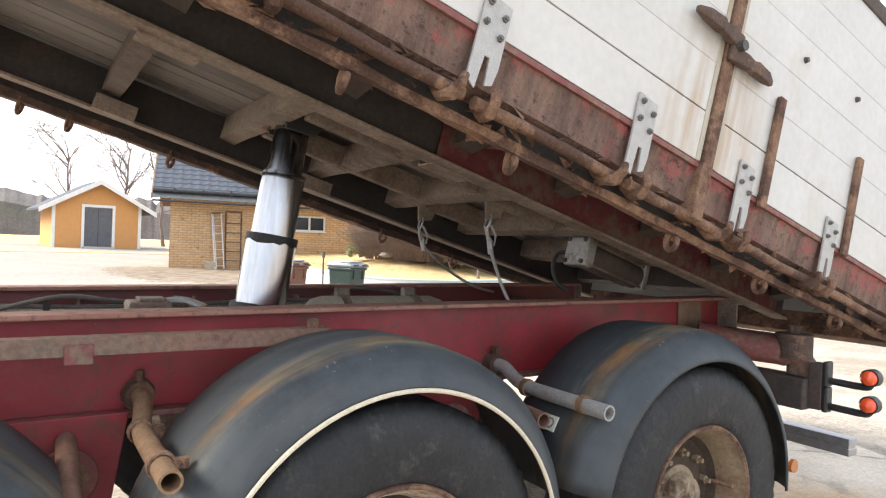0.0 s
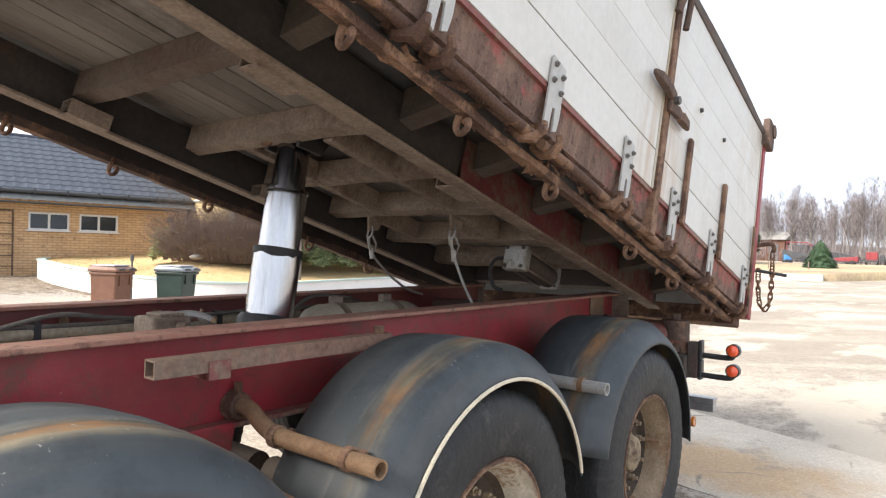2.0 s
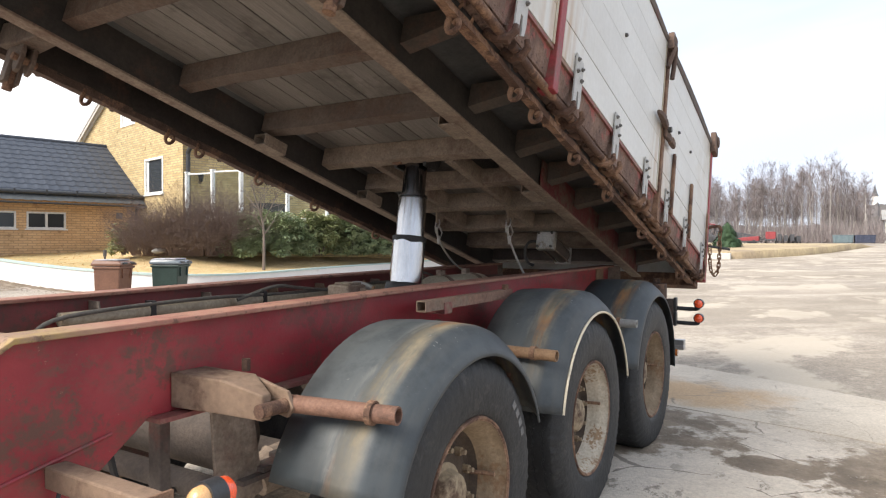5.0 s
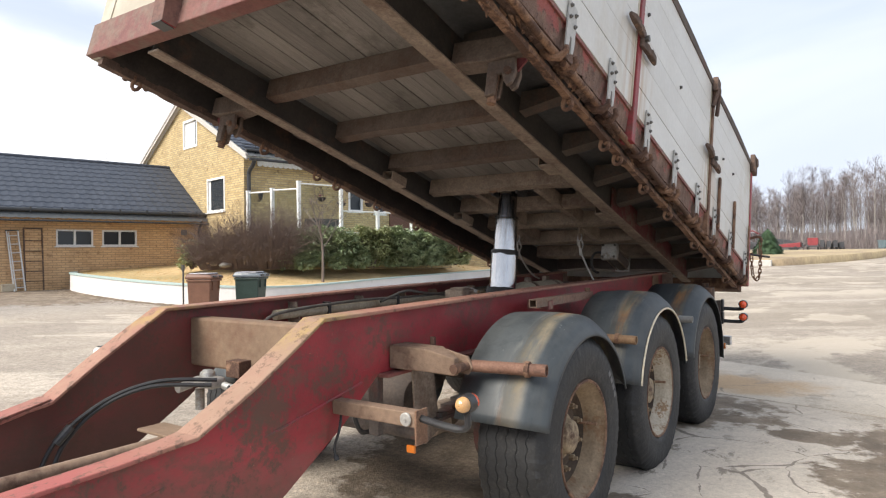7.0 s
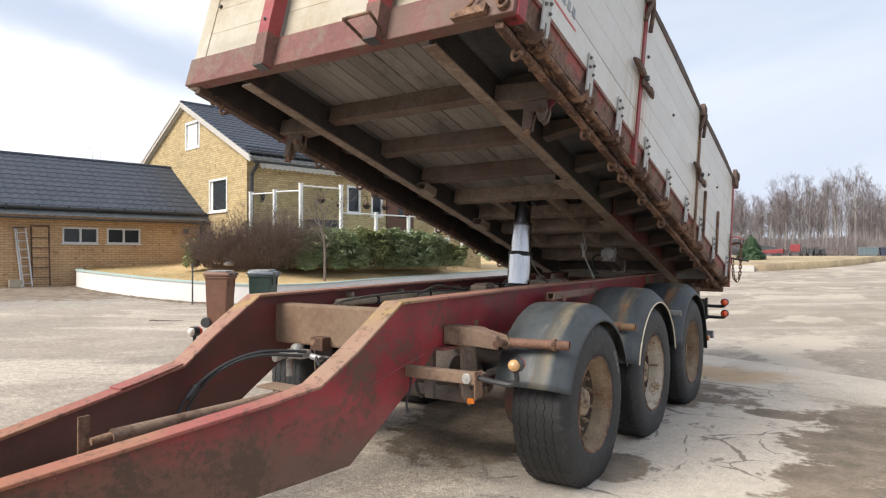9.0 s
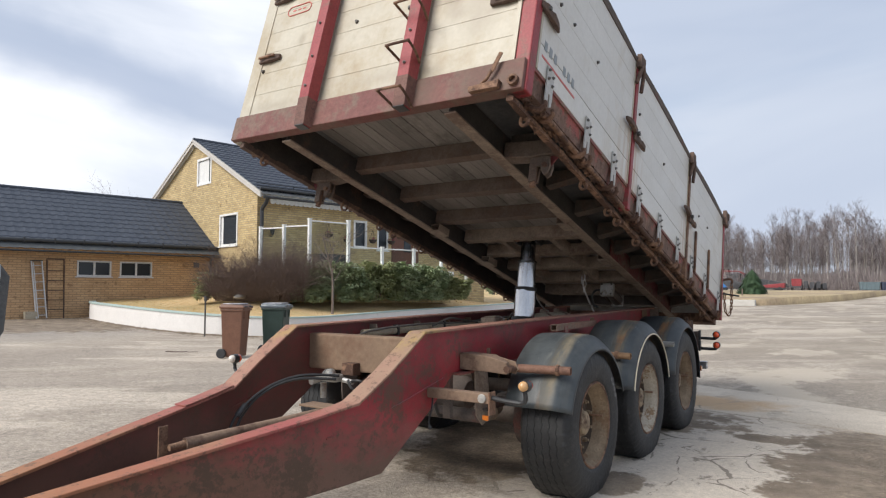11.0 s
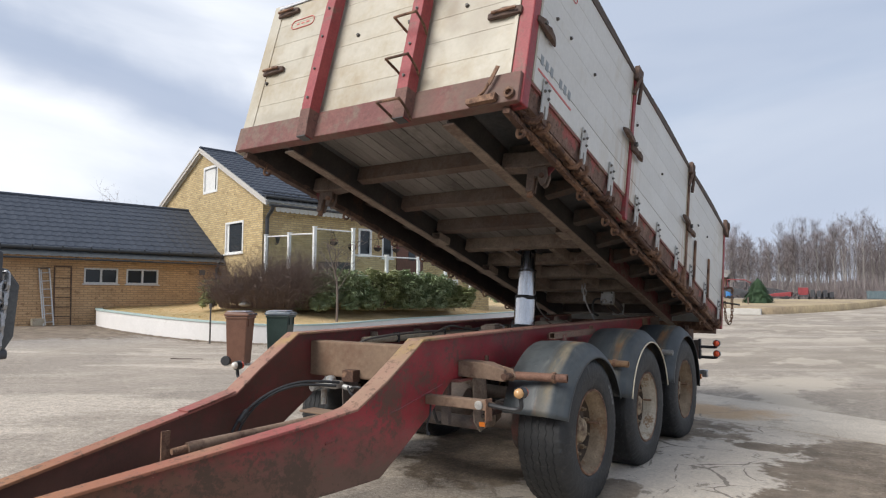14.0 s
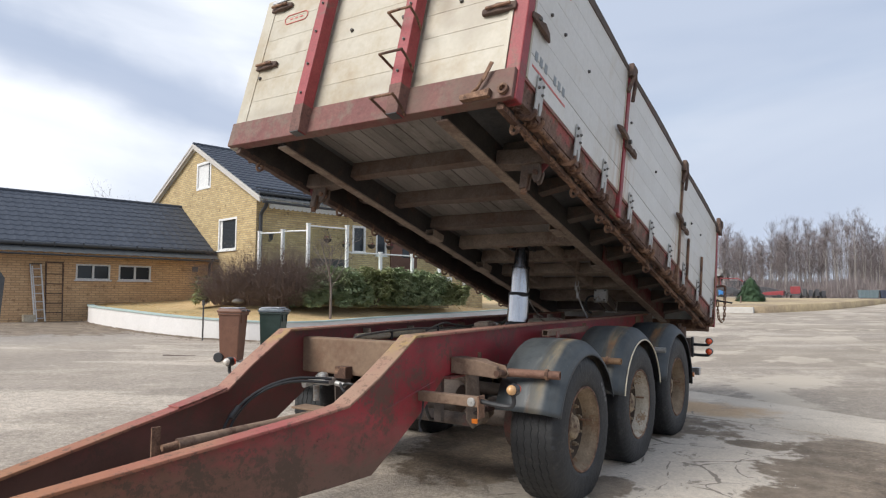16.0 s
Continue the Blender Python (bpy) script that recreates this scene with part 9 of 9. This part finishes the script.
# ---- orange shed beyond the yard ----
def build_shed():
    F = pose(-37.0, 4.1, 0.66, 0, 0, 6)   # local +x faces the yard
    sh = tagged(empty("shed", F), "small orange wooden shed with white trim", "shed")
    W, D, ZE, ZR = 2.1, 4.5, 2.35, 3.55
    wl_ = wall_with_holes("x", 0.0, 0.12, -W, W, 0, ZE, [(-0.68, 0.68, 0.0, 2.2)], [(-W, ZE), (W, ZE), (0, ZR)])
    part("front_wall", wl_, SHED_WALL, sh, "orange boarded gable wall")
    for s in (-1, 1):
        sb = bm_box((-D, s * W - (0.06 if s > 0 else -0.06) - 0.06, 0), (-0.12, s * W - (0.06 if s > 0 else -0.06) + 0.06, ZE))
        part("side_wall", sb, SHED_WALL, sh)
        part("corner_board", bm_box((0.0, s * W - 0.1, 0), (0.03, s * W + 0.06, ZE)), WHITE, sh)
        rb = loft(bmesh.new(), [[(0.45, 0, ZR + 0.12), (-D - 0.3, 0, ZR + 0.12), (-D - 0.3, 0, ZR), (0.45, 0, ZR)], [(0.45, s * (W + 0.7), ZE - 0.3), (-D - 0.3, s * (W + 0.7), ZE - 0.3), (-D - 0.3, s * (W + 0.7), ZE - 0.4), (0.45, s * (W + 0.7), ZE - 0.4)]])
        part("roof_slope", rb, ROOF, sh)
        bb = loft(bmesh.new(), [[(0.46, 0, ZR + 0.14), (0.5, 0, ZR + 0.14), (0.5, 0, ZR - 0.12), (0.46, 0, ZR - 0.12)], [(0.46, s * (W + 0.75), ZE - 0.3), (0.5, s * (W + 0.75), ZE - 0.3), (0.5, s * (W + 0.75), ZE - 0.55), (0.46, s * (W + 0.75), ZE - 0.55)]])
        part("barge_board", bb, WHITE, sh)
    dr = part("double_door", bm_box((-0.10, -0.66, 0.02), (-0.05, 0.66, 2.18)), DOOR_GREY, sh, "dark grey boarded double door")
    part("door_gap", bm_box((-0.05, -0.012, 0.02), (-0.045, 0.012, 2.18)), BLACK_PLASTIC, dr)
    for u0, u1, z0, z1 in ((-0.82, -0.68, 0, 2.34), (0.68, 0.82, 0, 2.34), (-0.68, 0.68, 2.2, 2.34)):
        part("door_trim", bm_box((0, u0, z0), (0.035, u1, z1)), WHITE, sh)
    part("door_step", bm_box((0.0, -0.75, -0.12), (0.5, 0.75, 0.08)), CONCRETE, sh)
    wn_ = part("window", bm_box((-2.6, W, 1.0), (-1.9, W + 0.04, 1.8)), WHITE, sh)
    part("pane", bm_box((-2.53, W + 0.04, 1.07), (-1.97, W + 0.045, 1.73)), GLASS, wn_)


build_shed()
sheet("lawn_far", [(-29.5, -30), (-31, -6), (-31.5, 1), (-32, 5), (-31, 9.5), (-30, 12), (-34, 26), (-70, 50), (-140, 40), (-160, -60), (-70, -60)], LAWN, 0.02, "straw-coloured grass beyond the yard", "grass", 6)


def mound_z(x, y):
    """The verge beyond the yard: banked up behind a low wall, running out flat to the side."""
    east = max(0.0, x + 3.9)
    m = 0.56 * smoothstep((y - 43.4 - 0.75 * east) / (2.0 + 0.55 * east)) * smoothstep((76 - y) / 9) * smoothstep((30 - x) / 22)
    return ground_z(x, y) + m - 0.03


def build_verge():
    """Grass bank whose front edge swings away from the low wall and runs out to a point."""
    xs, n = [-16 + 0.8 * k for k in range(30)], 26
    v = []
    for x in xs:
        front = 44.5 + 1.6 * max(0.0, x + 3.9) ** 1.35
        back = max(front + 0.6, 76 + 0.6 * noise.noise((x, 3, 0)))
        for k in range(n):
            y = front + (back - front) * (k / (n - 1)) ** 1.6
            v.append((x, y, ground_z(x, y) - 0.06 if k in (0, n - 1) else mound_z(x, y) + 0.03 * noise.noise((x * 0.7, y * 0.7, 1))))
    f = [(a * n + b, (a + 1) * n + b, (a + 1) * n + b + 1, a * n + b + 1) for a in range(len(xs) - 1) for b in range(n - 1)]
    tagged(quads("lawn_right", v, f, VERGE, smooth=True), "dry straw-coloured grass bank beside the road", "grass", kind="structure")


build_verge()
kb = part("low_kerb_wall", bm_box((-16, 44.2, 0.15), (-3.9, 44.6, 0.66)), CONCRETE, None, bevel=0.03)
tagged(kb, "low pale concrete wall before the grass bank", "wall", kind="structure")


def build_spruce(c, h, seed):
    rng = np.random.default_rng(seed)
    t = tagged(empty("spruce_tree", Matrix.Translation(c)), "small dense dark green spruce on the verge", "tree")
    part("trunk", rod(bmesh.new(), (0, 0, -0.1), (0, 0, h * 0.8), 0.1, 0.02, seg=8), TWIG, t)
    v, f = [], []
    for _ in range(9000):
        z = 1 - 0.98 * rng.random() ** 0.6
        R = 0.56 * h * (1 - z) ** 0.62 * rng.uniform(0.6, 1.06)
        a = rng.uniform(0, 6.28)
        R *= 1 + 0.3 * noise.noise((3.2 * math.cos(a), 3.2 * math.sin(a), z * 9.0))
        p = Vector((R * math.cos(a), R * math.sin(a), z * h))
        out = Vector((math.cos(a) * 0.7, math.sin(a) * 0.7, -0.85 + 0.5 * rng.random())).normalized()
        side = Vector((-math.sin(a), math.cos(a), 0)) * rng.uniform(0.035, 0.07)
        o = len(v)
        v += [p - out * 0.14 + side, p - out * 0.14 - side, p + out * rng.uniform(0.08, 0.17)]
        f.append((o, o + 1, o + 2))
    quads("needles", v, f, SPRUCE, t)


build_spruce((-5.75, 56, mound_z(-5.75, 56) - 0.05), 2.05, 3)


def build_woods():
    """Far birch wood: thin pale stems, a haze of fine bare twigs, brown thicket at its foot."""
    sv, sf, tv, tf = [], [], [], []
    rng = np.random.default_rng(11)

    def blade(q, e, w, a):
        o = len(tv)
        sd = Vector((-math.sin(a), math.cos(a), 0)) * w
        tv.extend((q + sd, q - sd, e))
        tf.append((o, o + 1, o + 2))

    for n_tree in range(430):
        az = radians(rng.uniform(-1.35, 34))
        dist = rng.uniform(104, 150)
        x, y = 2.9 - dist * math.sin(az), -4.6 + dist * math.cos(az)
        h = rng.uniform(8.2, 12.4) * (0.93 + 0.1 * math.sin(az * 31) + 0.06 * math.sin(az * 83))
        base = Vector((x, y, ground_z(x, y) - 0.2))
        lean = Vector((rng.normal() * 0.03, rng.normal() * 0.03, 1))
        bow = Vector((rng.normal() * 0.25, rng.normal() * 0.25, 0))
        prev = None
        thick = rng.uniform(0.5, 0.95)
        for t, r in ((0, 0.12), (0.33, 0.09), (0.66, 0.055), (1, 0.01)):
            q = base + lean * h * t + bow * math.sin(t * 3.14)
            cur = []
            for k in range(4):
                cur.append(len(sv))
                sv.append((q.x + r * thick * math.cos(k * 1.5708), q.y + r * thick * math.sin(k * 1.5708), q.z))
            if prev:
                for k in range(4):
                    sf.append((prev[k], prev[(k + 1) % 4], cur[(k + 1) % 4], cur[k]))
            prev = cur
        for _k in range(135):
            t = 1 - 0.66 * rng.random() ** 1.2
            q = base + lean * h * t + bow * math.sin(t * 3.14)
            a = rng.uniform(0, 6.28)
            ln = h * 0.22 * (1.12 - t) + rng.uniform(0.3, 0.9)
            e = q + Vector((math.cos(a) * ln * 0.8, math.sin(a) * ln * 0.8, ln * rng.uniform(0.4, 1.1)))
            blade(q, e, 0.017, a)
            for _j in range(5):
                m_ = q.lerp(e, rng.uniform(0.25, 0.95))
                blade(m_, m_ + Vector((rng.normal() * 0.32, rng.normal() * 0.32, rng.uniform(0.05, 0.75))), 0.012, a + 1.0)
    # thicket
    for _ in range(2300):
        az = radians(rng.uniform(-3.5, 34))
        dist = rng.uniform(98, 150)
        x, y = 2.9 - dist * math.sin(az), -4.6 + dist * math.cos(az)
        base = Vector((x, y, ground_z(x, y) - 0.1))
        hh = rng.uniform(1.0, 4.4)
        for _k in range(22):
            a = rng.uniform(0, 6.28)
            q = base + Vector((rng.normal() * 0.5, rng.normal() * 0.5, rng.uniform(0, 0.6) * hh))
            blade(q, q + Vector((rng.normal() * 0.3, rng.normal() * 0.3, rng.uniform(0.4, 1.0) * hh * 0.6)), 0.03, a)
    tagged(quads("birch_wood", sv, sf, BIRCH), "distant bare birch wood with pale stems", "woods", kind="stuff")
    tagged(quads("birch_brush", tv, tf, WOOD_TWIG), "fine brown twigs and thicket of the distant wood", "woods", kind="stuff")


build_woods()


def far_ridge(name, az0, az1, dist, h0, h1, seed, label):
    """A long wooded rise on the horizon with a ragged top."""
    n = 160
    v, f = [], []
    for i in range(n + 1):
        a = radians(az0 + (az1 - az0) * i / n)
        x, y = 2.9 - dist * math.sin(a), -4.6 + dist * math.cos(a)
        h = h0 + (h1 - h0) * (0.5 + 0.5 * noise.noise((i * 0.06, seed, 0))) + 0.9 * noise.noise((i * 1.7, seed, 2)) + 0.7 * noise.noise((i * 4.3, seed, 5))
        for k, (d, z) in enumerate(((0, -1), (0.02, h * 0.7), (0.06, h), (0.2, h * 0.9))):
            s_ = 1 + d
            v.append((2.9 + (x - 2.9) * s_, -4.6 + (y + 4.6) * s_, z))
    for i in range(n):
        for k in range(3):
            o = i * 4 + k
            f.append((o, o + 4, o + 5, o + 1))
    tagged(quads(name, v, f, WOODLAND), label, "woodland", kind="stuff")


far_ridge("wooded_ridge", -14, 40, 210, 4, 8, 1.0, "hazy wooded rise behind the birches")
far_ridge("wooded_ridge", -16, 1.5, 175, 8.6, 11.2, 2.0, "dark bare wood on a rise below the church")
far_ridge("wooded_ridge", 60, 112, 150, 7, 11, 4.0, "hazy line of bare woods beyond the shed")


leaf_bush("evergreen_bush", (-12.6, 60, mound_z(-12.6, 60)), (1.7, 1.7, 3.5), 7000, LEAF_DARK, 44, "large dark green evergreen bush on the grass bank", 0.26)
bare_tree("sapling", (-8.1, 50, mound_z(-8.1, 50)), 2.7, 0.03, 12, "thin bare sapling on the grass bank", depth=2, spread=0.3)
stk = part("stake", rod(bmesh.new(), (-5.9, 52, mound_z(-5.9, 52) - 0.1), (-5.9, 52, mound_z(-5.9, 52) + 0.55), 0.05, seg=8), TWIG, None)
tagged(stk, "short weathered wooden stake on the grass bank", "stake")


# ---- machines and containers parked far off ----
def far_machine(c, turn, size, body, label, boom=False):
    m = tagged(empty("parked_machine", pose(*c, 0, 0, turn)), label, "machine", "machines parked at the far side")
    L, W, H = size
    z = H * 0.3
    part("chassis", bm_box((-L / 2, -W / 2, z * 0.8), (L / 2, W / 2, z * 1.2)), MACHINE_DARK, m, bevel=0.03)
    bm = loft(bmesh.new(), [[(-L * 0.45, -W / 2, z * 1.2), (-L * 0.45, W / 2, z * 1.2), (-L * 0.45, W / 2, H), (-L * 0.45, -W / 2, H)], [(L * 0.1, -W / 2, z * 1.2), (L * 0.1, W / 2, z * 1.2), (L * 0.1, W / 2, H * 0.8), (L * 0.1, -W / 2, H * 0.8)],
                             [(L * 0.45, -W / 2, z * 1.2), (L * 0.45, W / 2, z * 1.2), (L * 0.45, W / 2, H * 0.5), (L * 0.45, -W / 2, H * 0.5)]])
    part("body", bm, body, m, bevel=0.04)
    for x in (-L * 0.3, L * 0.25):
        for s in (-1, 1):
            part("wheel", rod(bmesh.new(), (x, s * W * 0.42, z * 0.8), (x, s * W * 0.55, z * 0.8), z * 0.8, seg=16), BLACK_PLASTIC, m)
    if boom:
        part("boom", tube(bmesh.new(), [(-L * 0.3, 0, H * 0.7), (-L * 0.35, 0, H + 0.95), (L * 0.3, 0, H + 0.9), (L * 0.5, 0, H + 0.5)], 0.075, 6), MACHINE_RED, m)


def on_ground(x, y):
    return (x, y, ground_z(x, y))


far_machine(on_ground(-13.2, 90), 0, (3.4, 1.4, 1.5), MACHINE_DARK, "dark machine with an orange-red boom before the wood", True)
far_machine(on_ground(-8.3, 90), 180, (3.6, 1.5, 0.95), MACHINE_RED, "low red trailer parked before the wood")
far_machine(on_ground(-9.6, 93.5), 0, (6.0, 1.5, 1.75), MACHINE_DARK, "dark flatbed parked before the wood")
far_machine(on_ground(-5.35, 90), 90, (1.2, 1.15, 1.5), MACHINE_RED, "upright red machine beside dark ploughs")
for k in range(4):
    far_machine(on_ground(-4.35 + 0.62 * k, 90.4), 90 + 8 * k, (1.5, 0.45, (1.2, 1.05, 1.15, 0.95)[k]), MACHINE_DARK, "dark plough in a row before the wood")
far_machine(on_ground(-12.0, 78), 30, (0.7, 0.6, 1.0), MACHINE_BLUE, "small blue machine on the verge")
for x, paint, word in ((2.42, CONTAINER, "pale blue-grey"), (4.62, CONTAINER_DARK, "dark navy")):
    ct = tagged(empty("container", pose(*on_ground(x, 90), 0, 0, 4)), word + " open container before the wood", "container", "containers at the far side")
    part("container_body", loft(bmesh.new(), [[(-0.98, -0.8, 0.08), (0.98, -0.8, 0.08), (0.98, 0.8, 0.08), (-0.98, 0.8, 0.08)], [(-1.05, -0.9, 1.0), (1.05, -0.9, 1.0), (1.05, 0.9, 1.0), (-1.05, 0.9, 1.0)]]), paint, ct, bevel=0.04)
    part("rim", bm_box((-1.08, -0.94, 0.97), (1.08, 0.94, 1.04)), paint, ct, bevel=0.01)
    for k in range(5):
        part("rib", bm_box((-0.9 + k * 0.43, -0.96, 0.15), (-0.83 + k * 0.43, -0.82, 0.98)), paint, ct)
# church and a house on the far rise
ch = tagged(empty("church", pose(23.6, 598, 1.3)), "distant white church tower with a dark pointed spire", "church")
part("tower", bm_box((-1.9, -1.9, 0), (1.9, 1.9, 35.2)), PLASTER, ch)
part("spire", loft(bmesh.new(), [[(-2.5, -2.5, 35.2), (2.5, -2.5, 35.2), (2.5, 2.5, 35.2), (-2.5, 2.5, 35.2)], [(-1.5, -1.5, 37.4), (1.5, -1.5, 37.4), (1.5, 1.5, 37.4), (-1.5, 1.5, 37.4)], [(-0.05, -0.05, 44.6), (0.05, -0.05, 44.6), (0.05, 0.05, 44.6), (-0.05, 0.05, 44.6)]]), MACHINE_DARK, ch)
part("nave", bm_box((1.9, -4, 0), (24, 4, 22)), PLASTER, ch)
fh = tagged(empty("far_house", pose(11.2, 118, 1.3)), "distant white house with a grey roof", "house")
part("wall", bm_box((-3.4, -3, 0), (3.4, 3, 3.5)), PLASTER, fh)
part("roof", loft(bmesh.new(), [[(-3.8, -3.5, 3.4), (-3.8, 3.5, 3.4), (-3.8, 0, 5.0)], [(3.8, -3.5, 3.4), (3.8, 3.5, 3.4), (3.8, 0, 5.0)]]), PIPE_GREY, fh)
part("window", bm_box((-1.4, -3.05, 1.0), (-0.4, -2.99, 2.2)), GLASS, fh)
part("door", bm_box((0.8, -3.05, 0.05), (1.7, -2.99, 2.1)), DOOR_GREY, fh)
c = on_ground(-18.6, 102)
fs = tagged(empty("far_barn", pose(*c, 0, 0, -10)), "small weathered brown barn at the wood's edge", "barn")
part("wall", bm_box((-2.7, -2.2, 0), (2.7, 2.2, 3.1)), DOOR_BROWN, fs)
part("door", bm_box((0.6, -2.26, 0.1), (1.9, -2.2, 2.4)), DOOR_GREY, fs)
part("lean_to", bm_box((2.7, -1.8, 0), (5.2, 1.8, 2.3)), MACHINE_DARK, fs)
part("roof", loft(bmesh.new(), [[(-3.1, -2.6, 3.0), (-3.1, 2.6, 3.0), (-3.1, 0, 4.2)], [(3.0, -2.6, 3.0), (3.0, 2.6, 3.0), (3.0, 0, 4.2)]]), PIPE_GREY, fs)

# ---- rear corner of the towing lorry, just beside the camera's last stand ----
lorry = tagged(empty("lorry_tail", pose(0, 0, 0)), "dark rear corner of the towing lorry with a hanging chain", "lorry")
part("corner_post", bm_box((1.12, -4.22, 0.80), (1.25, -4.08, 2.28)), MACHINE_DARK, lorry, bevel=0.01)
part("rear_beam", bm_box((-1.2, -4.22, 0.80), (1.12, -4.08, 0.98)), MACHINE_DARK, lorry, bevel=0.01)
for s in (1, -1):
    part("chassis_rail", bm_box((s * 0.42 - 0.04, -6.2, 0.72), (s * 0.42 + 0.04, -4.22, 0.96)), MACHINE_DARK, lorry, bevel=0.006)
    part("wheel", rod(bmesh.new(), (s * 0.85, -5.5, 0.5), (s * 1.22, -5.5, 0.5), 0.5, seg=40), TYRE, lorry, bevel=0.03)
part("wheel_axle", rod(bmesh.new(), (-0.9, -5.5, 0.5), (0.9, -5.5, 0.5), 0.08, seg=16), MACHINE_DARK, lorry)
part("axle_block", bm_box((-0.5, -5.6, 0.5), (0.5, -5.4, 0.74)), MACHINE_DARK, lorry)
part("lock_plate", plate(bmesh.new(), [(-4.10, 1.51), (-3.90, 1.51), (-3.882, 1.505), (-3.856, 1.468), (-3.864, 1.343), (-3.885, 1.307), (-3.905, 1.298), (-4.10, 1.296)], "x", 1.205, 1.225), LOCK_GREY, lorry, "dark worn lock plate", bevel=0.006)
part("lock_box", bm_box((1.225, -4.10, 1.475), (1.265, -3.91, 1.548)), MACHINE_DARK, lorry, bevel=0.008)
part("top_hinge", plate(bmesh.new(), [(-4.10, 2.25), (-4.02, 2.25), (-3.935, 2.20), (-4.02, 2.175), (-4.10, 2.17)], "x", 1.20, 1.24), MACHINE_DARK, lorry, bevel=0.004)
part("red_reflector", bm_box((1.225, -3.95, 1.44), (1.232, -3.92, 1.475)), RED_SHADE_GRIME, lorry)
part("foot_bar", rod(bmesh.new(), (1.232, -4.09, 1.308), (1.232, -3.885, 1.303), 0.012, seg=10), MACHINE_DARK, lorry, smooth=True)
CH = bmesh.new()
tube(CH, [(0.010 * math.cos(a), 0, 0.010 * math.sin(a) + (0.011 if math.sin(a) > 0 else -0.011)) for a in [k * math.tau / 12 for k in range(13)]], 0.0045, 6)
CH = mesh_of("chain_link", CH, STEEL, True)
for k in range(9):
    part("chain_link", CH, None, lorry, "", Matrix.Translation((1.234, -3.893 - 0.002 * k, 1.478 - k * 0.024)) @ pose(0, 0, 0, 0, 0, 90 * (k % 2) + 20))
